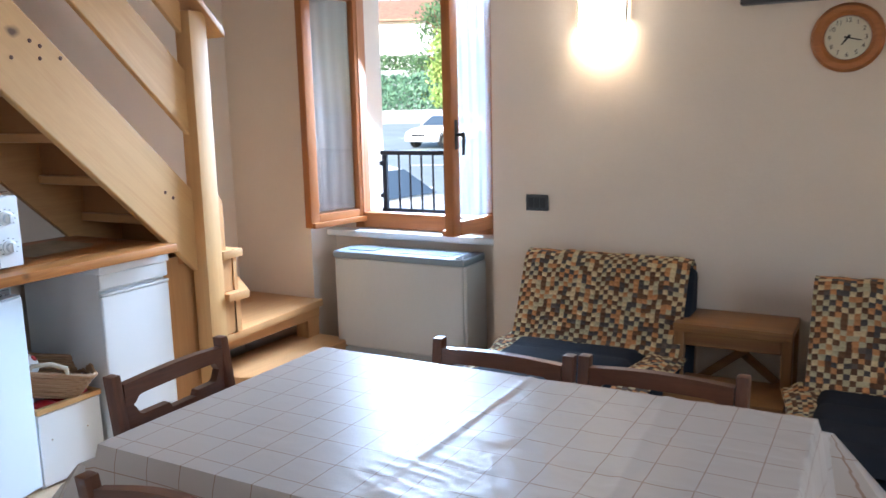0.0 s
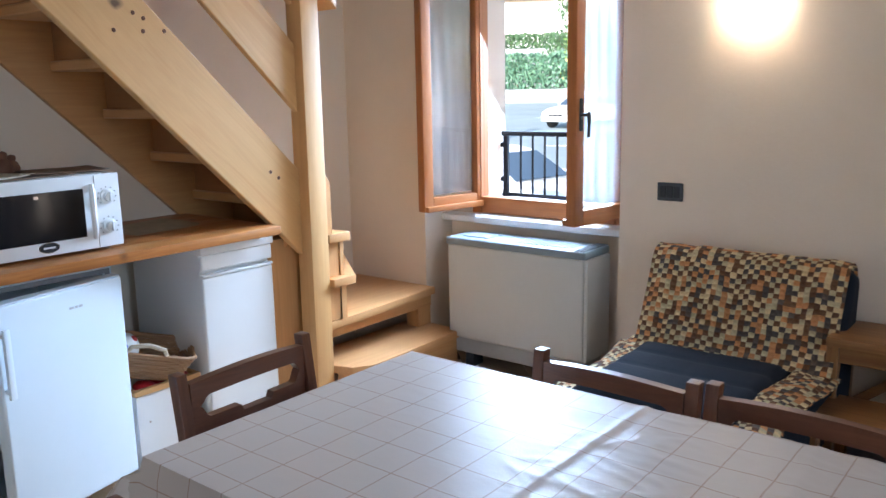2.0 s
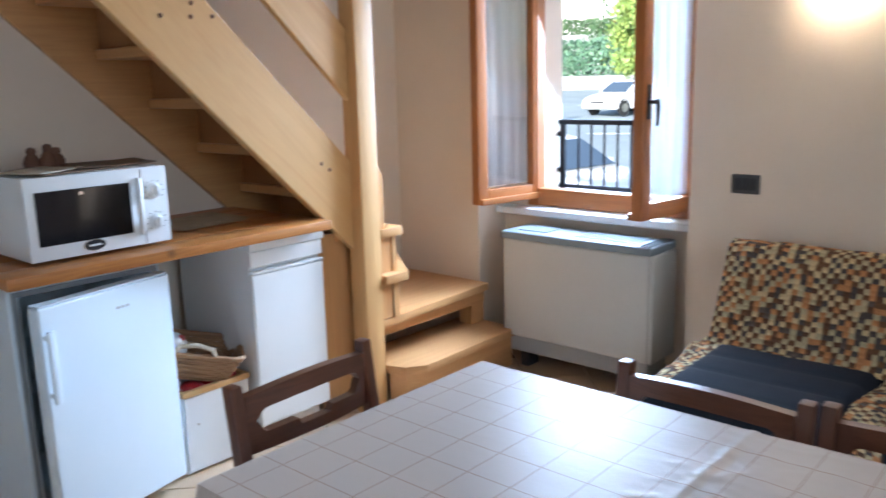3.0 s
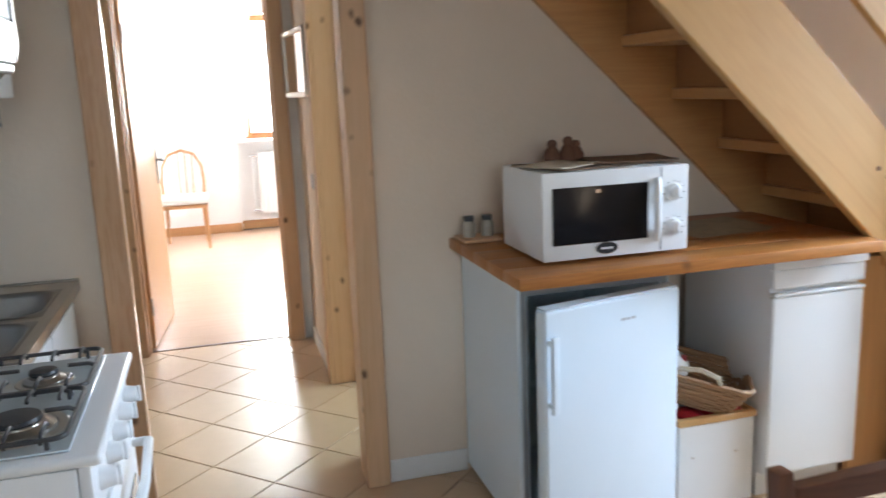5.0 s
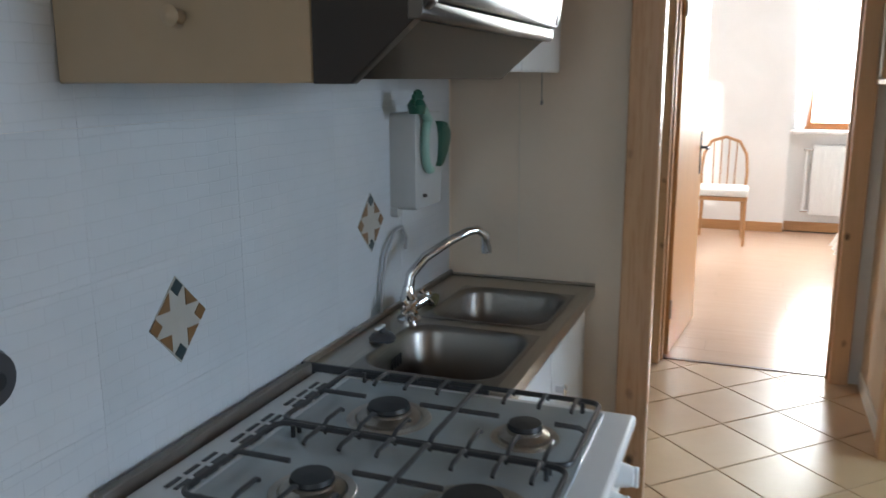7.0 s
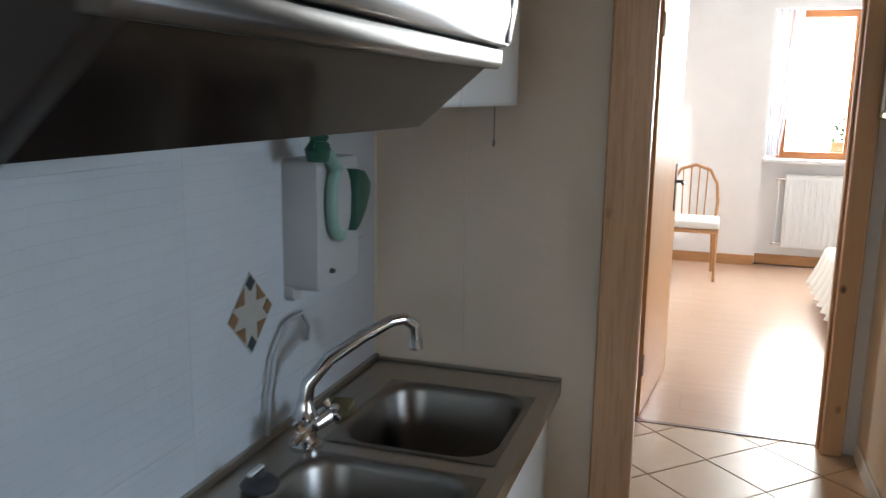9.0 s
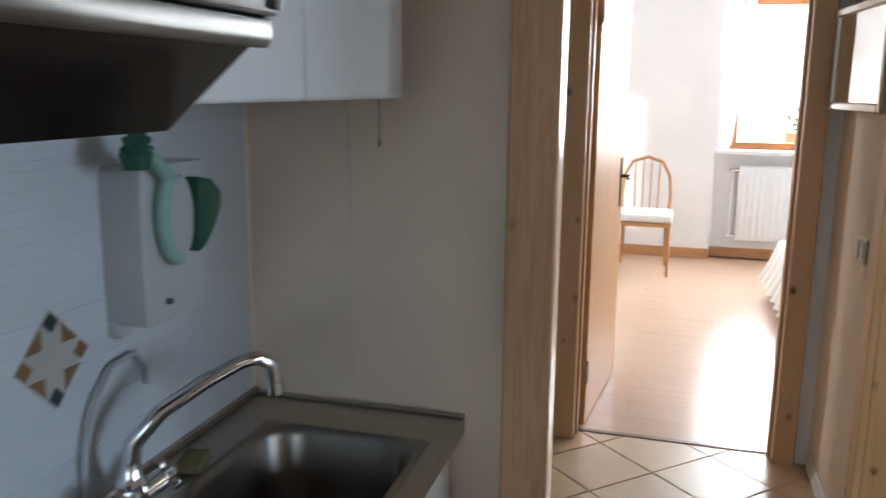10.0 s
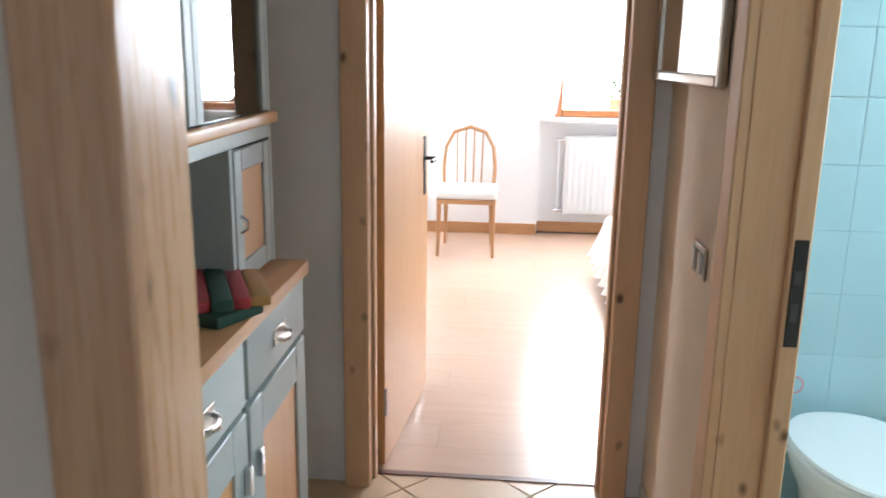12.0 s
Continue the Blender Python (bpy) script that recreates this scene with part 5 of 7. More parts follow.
sinku = thing("sink_unit", "white base unit under the steel sink", "cabinet", pose(-3.94, -0.21, 0))
part("carcass", boxes((0.03, 0.80, 0.0, 0.375, 0.09, 0.68), (0.03, 0.05, 0.0, 0.375, 0.68, 0.827), (0.78, 0.80, 0.0, 0.375, 0.68, 0.827), (0.05, 0.78, 0.362, 0.375, 0.68, 0.827)), WHITE_MATT, sinku)
part("plinth", box(0.03, 0.80, 0.02, 0.34, 0, 0.09), WHITE_MATT, sinku)
for x0 in (0.032, 0.418):
    dr = part("door", box(x0, x0 + 0.378, 0.376, 0.394, 0.10, 0.80, bev=0.006, seg=2), WHITE_MATT, sinku)
    part("door_knob", lathe(bmesh.new(), [(0, 0.394), (0.008, 0.394), (0.007, 0.406), (0.014, 0.416), (0, 0.422)], 14, (x0 + 0.34, 0, 0.70), "y"), CHROME, dr)


def bowl_mesh(bm, x0, x1, y0, y1, z, depth, r):
    """A pressed bowl with rounded corners below a rim."""
    def ring(s, zz, corner=None):
        cx, cy, hx, hy = (x0 + x1) / 2, (y0 + y1) / 2, (x1 - x0) / 2 - s, (y1 - y0) / 2 - s
        rr = corner or max(r - s * 0.4, 0.02)
        out = []
        for q, (sx, sy) in enumerate(((1, 1), (-1, 1), (-1, -1), (1, -1))):
            for i in range(7):
                a = math.pi / 2 * (q + i / 6)
                out.append(bm.verts.new((cx + sx * (hx - rr) + rr * math.cos(a), cy + sy * (hy - rr) + rr * math.sin(a), zz)))
        return out
    prof = [(-0.012, z + 0.0012, 0.004), (-0.010, z + 0.003), (-0.004, z + 0.004), (0.0, z + 0.001), (0.006, z - 0.012), (0.014, z - depth * 0.8), (0.022, z - depth * 0.95), (0.045, z - depth)]
    rings = [ring(*p) for p in prof]
    n = len(rings[0])
    for a, b in zip(rings, rings[1:]):
        for j in range(n):
            bm.faces.new((a[j], a[(j + 1) % n], b[(j + 1) % n], b[j]))
    bm.faces.new(rings[-1])
    bmesh.ops.recalc_face_normals(bm, faces=bm.faces[:])
    return rings[0]


# bowl steel darker than the rim: dark reflections are put into its colour
BOWL = brushed("darkened_bowl_steel", (0.30, 0.275, 0.25), 0.32)
sink = thing("kitchen_sink", "stainless steel sink with two bowls", "sink", pose(-3.94, -0.215, 0.859))
B1 = (0.125, 0.425, 0.095, 0.375)
part("rim_plate", boxes((0.0, 0.12, 0.0, 0.416, -0.03, 0.0), (0.12, 0.825, 0.0, 0.09, -0.03, 0.0), (0.12, 0.825, 0.38, 0.416, -0.03, 0.0), (0.43, 0.485, 0.09, 0.38, -0.03, 0.0), (0.795, 0.825, 0.09, 0.38, -0.03, 0.0)), STEEL, sink, smooth=0)
part("upstand", boxes((0.0, 0.825, -0.004, 0.006, 0.0, 0.014), (-0.004, 0.006, 0.006, 0.416, 0.0, 0.007), bev=0.002), STEEL, sink)
for b in (B1, (0.49, 0.79, 0.095, 0.375)):
    bm = bmesh.new()
    bowl_mesh(bm, *b, 0.0, 0.155, 0.07)
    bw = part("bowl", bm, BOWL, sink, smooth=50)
    part("drain", lathe(bmesh.new(), [(0, -0.154), (0.036, -0.154), (0.038, -0.151), (0.03, -0.150), (0, -0.152)], 24, ((b[0] + b[1]) / 2, (b[2] + b[3]) / 2, 0)), CHROME, bw)
for i in range(4):
    part("overflow_slot", box(0.60 + i * 0.014, 0.607 + i * 0.014, 0.1065, 0.1085, -0.055, -0.03), BLACK, sink)
# corner upright where the sink meets the cooker
part("end_strip", box(0.826, 0.832, -0.004, 0.38, -0.02, 0.012), PLATE_DARK, sink)

tap = thing("kitchen_tap", "chrome two-handle kitchen tap with arched spout", "tap", pose(-3.47, -0.145, 0.859))
part("tap_body", lathe(bmesh.new(), [(0, 0), (0.028, 0), (0.028, 0.008), (0.019, 0.016), (0.018, 0.05), (0.022, 0.056), (0.016, 0.066), (0.013, 0.085), (0, 0.087)], 20), CHROME, tap)
part("spout", tube(bmesh.new(), [(0, 0, 0.07), (-0.004, 0.004, 0.11), (-0.03, 0.03, 0.148), (-0.075, 0.073, 0.18), (-0.115, 0.107, 0.199), (-0.135, 0.123, 0.2), (-0.15, 0.136, 0.186), (-0.153, 0.138, 0.158)], [0.013, 0.012, 0.0115, 0.011, 0.0105, 0.0105, 0.0105, 0.0105], 12), CHROME, tap)
part("aerator", rod(bmesh.new(), (-0.153, 0.138, 0.16), (-0.154, 0.139, 0.142), 0.0125, n=14), CHROME, tap)
for s in (-1, 1):
    d = Vector((s * 0.72, 0.38, 0.28)).normalized()
    a = Vector((s * 0.014, 0.006, 0.034))
    hb = part("valve", rod(bmesh.new(), a, a + d * 0.032, 0.014, 0.016, 14), CHROME, tap)
    c0 = a + d * 0.042
    o1 = d.orthogonal().normalized()
    o2 = d.cross(o1)
    bm = rod(bmesh.new(), c0 - d * 0.012, c0 + d * 0.006, 0.012, 0.010, 14)
    for o in (o1, -o1, o2, -o2):
        tube(bm, [c0, c0 + o * 0.014, c0 + o * 0.021, c0 + o * 0.025], [0.0075, 0.0065, 0.0085, 0.004], 8)
    part("handle_grip", bm, CHROME, hb)

# sponge, brush and bottle behind the tap
dish = mesh_ob("dish_sponge", box(-0.03, 0.03, -0.02, 0.02, 0, 0.018, bev=0.006, seg=2), painted("yellow_sponge", (0.20, 0.17, 0.09), 0.95, 0.15, 150, 0.4, spec=0.1))
dish.matrix_basis = pose(-3.63, -0.155, 0.860, 0, 0, 15)
tagged(dish, "dull ochre dish sponge on the sink rim", "sponge")
stp = thing("sink_plug", "dark rubber sink plug with pale pull", "plug", pose(-3.315, -0.14, 0.860))
part("plug", lathe(bmesh.new(), [(0, 0), (0.028, 0), (0.03, 0.006), (0.022, 0.016), (0.008, 0.019), (0.007, 0.03), (0, 0.031)], 18), PLATE_DARK, stp)
part("pull", box(-0.008, 0.03, -0.005, 0.005, 0.030, 0.036, bev=0.002), WHITE, stp)

# hood and wall cupboards
hood = thing("cooker_hood", "dark brown cooker hood with steel front strip", "cooker hood")
HX0, HX1 = -3.125, -2.575
part("cabinet_side", box(HX1 - 0.018, HX1, -0.215, 0.136, 1.405, 2.15, bev=0.002), BEIGE, hood, "beige laminate side panel")
part("side_knob", lathe(bmesh.new(), [(0, 0), (0.008, 0), (0.006, 0.01), (0.012, 0.018), (0, 0.024)], 14, (HX1, -0.03, 1.478), "x"), BEIGE, hood)
SIDE = [(0.137, 1.404), (0.180, 1.404), (0.252, 1.466), (0.272, 1.484), (0.278, 1.53), (0.278, 2.15), (0.137, 2.15)]
part("hood_side", prism(bmesh.new(), SIDE, "x", HX1 - 0.018, HX1 + 0.001, 0.001), BROWN_DARK, hood, "dark brown side of the hood")
part("hood_side", prism(bmesh.new(), [(0.137, 1.421), (0.172, 1.421), (0.246, 1.482), (0.272, 1.492), (0.278, 1.53), (0.278, 2.15), (0.137, 2.15)], "x", HX0, HX0 + 0.018, 0.001), BROWN_DARK, hood)
part("bottom_plate", prism(bmesh.new(), [(0.10, 1.409), (0.178, 1.409), (0.246, 1.468), (0.246, 1.478), (0.174, 1.419), (0.10, 1.419)], "x", HX0 + 0.001, HX1 - 0.019), painted("smoked_plastic", (0.016, 0.012, 0.010), 0.07, 0.03, 30, 0.0), hood, "smoky glossy underside")
part("underside", box(HX0 + 0.019, HX1 - 0.019, -0.215, 0.099, 1.418, 1.43), BROWN_DARK, hood)
part("lip", prism(bmesh.new(), [(0.247, 1.468), (0.260, 1.467), (0.264, 1.473), (0.264, 1.486), (0.247, 1.486)], "x", HX0 + 0.001, HX1 + 0.002, 0.001), brushed("ribbed_lip_steel", (0.15, 0.142, 0.135), 0.38, (60, 1, 1)), hood, "dull steel lip")
part("front_panel", prism(bmesh.new(), [(0.25, 1.488), (0.270, 1.488), (0.276, 1.52), (0.276, 1.57), (0.25, 1.57)], "x", HX0 + 0.001, HX1 + 0.004, 0.002), brushed("bright_front_steel", (0.46, 0.48, 0.51), 0.30), hood, "pale metal front strip")
part("upper_front", box(HX0 + 0.001, HX1 + 0.002, 0.252, 0.274, 1.572, 2.15, bev=0.003), WHITE_MATT, hood)
part("top_board", box(HX0 + 0.019, HX1 - 0.019, -0.215, 0.25, 2.13, 2.15), BROWN_DARK, hood)
cup = thing("wall_cupboard", "white wall cupboard with two rounded doors", "cabinet", pose(-3.885, -0.215, 1.43))
part("carcass", box(0.0, 0.725, 0.0, 0.298, 0.0, 0.70, bev=0.002), WHITE_MATT, cup)
part("door", box(0.002, 0.361, 0.30, 0.318, -0.006, 0.70, bev=0.009, seg=3), WHITE_MATT, cup)
part("door", box(0.367, 0.725, 0.30, 0.318, -0.006, 0.70, bev=0.009, seg=3), WHITE_MATT, cup)
CORD_GREY = painted("grey_cord", (0.26, 0.25, 0.24), 0.6, 0.05, 60, 0.05)
cord = thing("pull_cord", "thin grey pull cord hanging below the cupboard", "cord", pose(-3.925, 0.046, 1.346))
part("cord", rod(bmesh.new(), (0, 0, 0.01), (0, 0, 0.084), 0.0011, n=6), CORD_GREY, cord)
part("bead", lathe(bmesh.new(), [(0, -0.006), (0.003, -0.002), (0.003, 0.006), (0, 0.011)], 10), CORD_GREY, cord)

# cutlery drainer box on the wall with green brush and white roll
HOLDER = painted("off_white_plastic", (0.47, 0.475, 0.47), 0.45, 0.04, 40, 0.03)
hold = thing("dish_brush_holder", "white plastic wall holder with round opening", "holder", pose(-3.617, -0.219, 1.108))


def rounded(bm, x0, x1, z0, z1, y0, y1, r):
    pts = []
    for q, (cx, cz) in enumerate(((x1 - r, z1 - r), (x0 + r, z1 - r), (x0 + r, z0 + r), (x1 - r, z0 + r))):
        for i in range(6):
            a = math.pi / 2 * (q + i / 5)
            pts.append((cx + r * math.cos(a), cz + r * math.sin(a)))
    return prism(bm, pts, "y", y0, y1, 0.004, 2)


part("box", rounded(bmesh.new(), -0.083, 0.083, 0.0, 0.225, 0.0, 0.068, 0.012), HOLDER, hold)
part("hook", lathe(bmesh.new(), [(0, 0.068), (0.005, 0.068), (0.004, 0.076), (0, 0.078)], 12, (0.035, 0, 0.03), "y"), PLATE_DARK, hold)
part("lower_tab", rounded(bmesh.new(), 0.05, 0.083, -0.02, 0.01, 0.0, 0.02, 0.01), HOLDER, hold)
GREEN = painted("dark_green_plastic", (0.012, 0.085, 0.052), 0.4, 0.06, 60, 0.05)
MINT = painted("mint_plastic", (0.26, 0.44, 0.37), 0.4, 0.04, 50, 0.03)
clip = thing("dish_brush", "green and white dish brush in the wall holder", "brush", pose(-3.602, -0.150, 1.195))


def oval(a, b, n=36, y=0.0, cz=0.055):
    return [(a * math.cos(2 * math.pi * i / n), y, cz + b * math.sin(2 * math.pi * i / n)) for i in range(n)]


arc = [Vector((0.032 * math.cos(radians(d)) + 0.004, 0.010, 0.064 + 0.060 * math.sin(radians(d)))) for d in range(-95, 75, 12)]
part("ring", tube(bmesh.new(), arc + [Vector((0.03, 0.012, 0.128)), Vector((0.055, 0.014, 0.148)), Vector((0.078, 0.014, 0.158))], 0.011, 10), MINT, clip, "mint green curved handle")
part("face", prism(bmesh.new(), [(0.030 * math.cos(2 * math.pi * i / 30), 0.064 + 0.060 * math.sin(2 * math.pi * i / 30)) for i in range(30)], "y", 0.004, 0.018, 0.003), HOLDER, clip)
part("bristle_back", prism(bmesh.new(), [(-0.022, 0.008), (-0.04, 0.016), (-0.066, 0.04), (-0.086, 0.07), (-0.088, 0.09), (-0.062, 0.112), (-0.03, 0.118)], "y", 0.002, 0.030, 0.005, 2), GREEN, clip, "dark green ridged grip")
part("brush_head", lathe(bmesh.new(), [(0, -0.02), (0.018, -0.02), (0.022, 0.0), (0.014, 0.012), (0, 0.014)], 14, (0.088, 0.012, 0.158)), GREEN, clip, "dark green brush head")
for i in range(8):
    a = radians(-20 + i * 28)
    c0 = Vector((0.088 + 0.018 * math.cos(a), 0.012, 0.158 + 0.012 * math.sin(a)))
    part("bristle_tuft", tube(bmesh.new(), [c0, c0 + Vector((0.012 * math.cos(a), 0.003, 0.018 * math.sin(a) + 0.004))], 0.005, 6), GREEN, clip)
hose = mesh_ob("grey_hose", tube(bmesh.new(), [(-3.45, -0.205, 0.878), (-3.455, -0.203, 0.95), (-3.475, -0.203, 1.01), (-3.52, -0.203, 1.055), (-3.57, -0.203, 1.06), (-3.60, -0.205, 1.03), (-3.605, -0.21, 1.0)], 0.0042, 10), painted("grey_rubber", (0.42, 0.42, 0.42), 0.5, 0.05, 60, 0.05))
tagged(hose, "grey rubber hose curving up the tiled wall", "hose")

# decorated diamond tiles on the wall
CREAM = painted("cream_glaze", (0.42, 0.40, 0.36), 0.3, 0.06, 60, 0.05)
OCHRE = painted("ochre_glaze", (0.23, 0.12, 0.05), 0.3, 0.1, 60, 0.05)
INKG = painted("dark_green_glaze", (0.03, 0.05, 0.055), 0.3, 0.1, 60, 0.05)
for cx, cz in ((-2.760, 1.055), (-3.425, 1.094)):
    dt = thing("decor_tile", "small diamond decor of dark and ochre squares", "tile decor", pose(cx, -0.2168, cz), "diamond decors")
    R = 0.064
    part("plate", prism(bmesh.new(), [(-R, 0), (0, R + 0.004), (R, 0), (0, -R - 0.004)], "y", 0.0, 0.0016), CREAM, dt, "cream diamond plate")
    for q in range(4):
        c, s = math.cos(math.pi / 2 * q), math.sin(math.pi / 2 * q)
        spin = lambda x, z: (x * c - z * s, x * s + z * c)
        k = 0.0135
        part("square", prism(bmesh.new(), [spin(0, R), spin(-k, R - k), spin(0, R - 2 * k), spin(k, R - k)], "y", 0.0, 0.003), INKG if q % 2 == 0 else OCHRE, dt)
        h = R / 2
        part("corner_piece", prism(bmesh.new(), [spin(h - k, h + k), spin(h + k, h - k), spin(h - k, h - k)], "y", 0.0, 0.003), OCHRE, dt)

fitting = thing("wall_fitting", "round black fitting on the white wall tiles", "fitting", pose(-2.425, -0.2168, 1.079))
part("disc", lathe(bmesh.new(), [(0, 0.0), (0.036, 0.0), (0.037, 0.006), (0.033, 0.016), (0.018, 0.020), (0, 0.021)], 32, axis="y"), PLATE_DARK, fitting)
part("centre_cap", lathe(bmesh.new(), [(0, 0.018), (0.012, 0.019), (0.011, 0.026), (0, 0.027)], 20, axis="y"), BLACK, fitting)

wire = mesh_ob("wall_cable", tube(bmesh.new(), [(-3.9493, -0.030, 1.43), (-3.9493, -0.021, 1.40), (-3.9493, -0.019, 1.2), (-3.9493, -0.016, 0.90)], 0.0009, 6), painted("cream_cable", (0.72, 0.66, 0.58), 0.5, 0.04, 40, 0.03))
tagged(wire, "thin cream cable running down the wall above the sink", "cable")


# ---- hall ----
hutch = thing("hall_dresser", "grey-green painted dresser with pine panels and worktop", "dresser", pose(-5.48, 0.08, 0))
# local x 0..1.02 along the wall, y 0 front, -0.41 back
part("base", boxes((0.0, 1.02, -0.41, -0.02, 0.08, 0.845)), GREYGREEN, hutch)
part("plinth", boxes((0.02, 1.0, -0.40, -0.05, 0.0, 0.08)), SLATE, hutch)
part("worktop", box(-0.015, 1.03, -0.41, 0.012, 0.847, 0.885, bev=0.006, seg=2), BEECH["x"], hutch, "honey pine top board")
for x0 in (0.012, 0.522):
    d = part("drawer", box(x0, x0 + 0.486, -0.019, 0.0, 0.690, 0.838, bev=0.005, seg=2), GREYGREEN, hutch)
    xm = x0 + 0.243
    part("cup_pull", tube(bmesh.new(), [(xm - 0.045, 0.0, 0.765), (xm - 0.03, 0.018, 0.758), (xm, 0.024, 0.755), (xm + 0.03, 0.018, 0.758), (xm + 0.045, 0.0, 0.765)], [0.005, 0.008, 0.009, 0.008, 0.005], 8), CHROME, d, "bright metal pull")
    part("pull_plate", box(xm - 0.05, xm + 0.05, 0.0, 0.003, 0.745, 0.785, bev=0.001), STEEL, d)
for i, x0 in enumerate((0.012, 0.522)):
    d = part("door", box(x0 + 0.085, x0 + 0.401, -0.019, -0.0165, 0.175, 0.575), GREYGREEN, hutch)
    for r in ((x0, x0 + 0.09, -0.019, 0.0, 0.09, 0.672), (x0 + 0.396, x0 + 0.486, -0.019, 0.0, 0.09, 0.672)):
        part("door_stile", box(*r, bev=0.003), GREYGREEN, d)
    for r in ((x0 + 0.09, x0 + 0.396, -0.019, 0.0, 0.09, 0.18), (x0 + 0.09, x0 + 0.396, -0.019, 0.0, 0.57, 0.672)):
        part("door_rail", box(*r, bev=0.003), GREYGREEN, d)
    part("door_panel", box(x0 + 0.085, x0 + 0.401, -0.016, -0.007, 0.175, 0.575), PINE_PLAIN["z"], d, "plain pine door panel")
    hx = x0 + (0.455 if i == 0 else 0.03)
    part("door_pull", box(hx - 0.008, hx + 0.008, 0.0, 0.018, 0.49, 0.56, bev=0.003), CHROME, d)
# upper part
U = -0.08
part("side_board", box(0.0, 0.02, -0.41, U, 0.886, 2.0), GREYGREEN, hutch)
part("side_board", box(1.0, 1.02, -0.41, U, 0.886, 2.0), GREYGREEN, hutch)
part("back_board", box(0.02, 1.0, -0.41, -0.395, 0.886, 2.0), SLATE, hutch, "dark slate blue back board")
part("shelf", box(0.02, 1.0, -0.394, U - 0.01, 1.225, 1.262), GREYGREEN, hutch)
part("shelf_edge", box(-0.012, 1.03, U - 0.009, U + 0.018, 1.262, 1.292, bev=0.008, seg=3), PINE_PLAIN["x"], hutch, "rounded pine shelf edge")
part("apron", box(0.02, 1.0, U - 0.02, U, 1.225, 1.261, bev=0.002), GREYGREEN, hutch)
part("partition", box(0.30, 0.32, -0.394, U - 0.004, 0.886, 1.224), GREYGREEN, hutch)
part("top_board", box(0.0, 1.02, -0.41, U, 2.0, 2.03, bev=0.004), GREYGREEN, hutch)
sd = part("small_door", boxes((0.022, 0.075, U - 0.018, U, 0.892, 1.218), (0.245, 0.298, U - 0.018, U, 0.892, 1.218), (0.075, 0.245, U - 0.018, U, 0.892, 0.945), (0.075, 0.245, U - 0.018, U, 1.165, 1.218), bev=0.003), GREYGREEN, hutch)
part("small_panel", box(0.072, 0.248, U - 0.014, U - 0.006, 0.94, 1.17), PINE_PLAIN["z"], sd, "plain pine panel")
part("small_pull", tube(bmesh.new(), [(0.272, U, 1.02), (0.272, U + 0.016, 1.03), (0.272, U + 0.016, 1.05), (0.272, U, 1.06)], 0.004, 6), CHROME, sd)
gd = part("glass_door_frame", boxes((0.022, 0.06, U - 0.018, U, 1.296, 1.99), (0.47, 0.508, U - 0.018, U, 1.296, 1.99), (0.06, 0.47, U - 0.018, U, 1.952, 1.99), (0.512, 0.55, U - 0.018, U, 1.296, 1.99), (0.96, 0.998, U - 0.018, U, 1.296, 1.99), (0.55, 0.96, U - 0.018, U, 1.952, 1.99), bev=0.002), GREYGREEN, hutch)
for x0, x1 in ((0.058, 0.472), (0.548, 0.962)):
    part("door_glass", box(x0, x1, U - 0.012, U - 0.008, 1.294, 1.954), pane_mat("cabinet_glass", (0.55, 0.58, 0.58), 1.9), gd, "reflecting cabinet glass")

bb = thing("woven_box", "striped woven box in red, green and ochre on the dresser", "box", pose(-5.05, -0.02, 0.886, 0, 0, 24) @ Matrix.Diagonal((1.2, 1.2, 0.85, 1)))
cols = [painted("weave_red", (0.34, 0.03, 0.035), 0.8, 0.1, 120, 0.3), painted("weave_green", (0.02, 0.06, 0.04), 0.8, 0.1, 120, 0.3), painted("weave_ochre", (0.42, 0.21, 0.06), 0.8, 0.1, 120, 0.3)]
part("base", prism(bmesh.new(), [(0.15 * math.cos(math.pi / 3 * i), 0.10 * math.sin(math.pi / 3 * i)) for i in range(6)], "z", 0, 0.03, 0.006, 2), cols[1], bb)
for i, (y0, y1, c) in enumerate(((-0.095, -0.05, 2), (-0.05, -0.008, 0), (-0.008, 0.03, 1), (0.03, 0.062, 0), (0.062, 0.098, 2))):
    h = 0.036 - 0.12 * abs((y0 + y1) / 2)
    part("stripe", box(-0.125 + 0.3 * abs(y0 + y1) / 2, 0.125 - 0.3 * abs(y0 + y1) / 2, y0, y1, 0.0305, 0.0305 + h, bev=0.006, seg=2), cols[c], bb)
cupw = mesh_ob("small_cup", lathe(bmesh.new(), [(0, 0), (0.018, 0), (0.024, 0.01), (0.028, 0.05), (0.025, 0.05), (0.021, 0.012), (0, 0.008)], 20), PORCELAIN)
cupw.matrix_basis = pose(-4.86, -0.06, 0.886)
tagged(cupw, "small white porcelain cup on the dresser", "cup")

mir = thing("hall_mirror", "small wall mirror in a shiny steel frame", "mirror", pose(-5.51, 1.089, 1.38, 0, 0, 4.6))
part("frame", boxes((-0.29, -0.262, -0.022, -0.001, 0, 0.34), (0.262, 0.29, -0.022, -0.001, 0, 0.34), (-0.262, 0.262, -0.022, -0.001, 0, 0.028), (-0.262, 0.262, -0.022, -0.001, 0.312, 0.34), bev=0.005), STEEL, mir)
part("mirror_glass", box(-0.264, 0.264, -0.012, -0.004, 0.026, 0.314), MIRROR, mir, "clear mirror glass")
sw = thing("light_switch", "white double light switch with steel plate", "switch", pose(-5.32, 1.115, 0.965))
part("plate", box(-0.06, 0.06, -0.010, -0.001, -0.04, 0.04, bev=0.003), STEEL, sw)
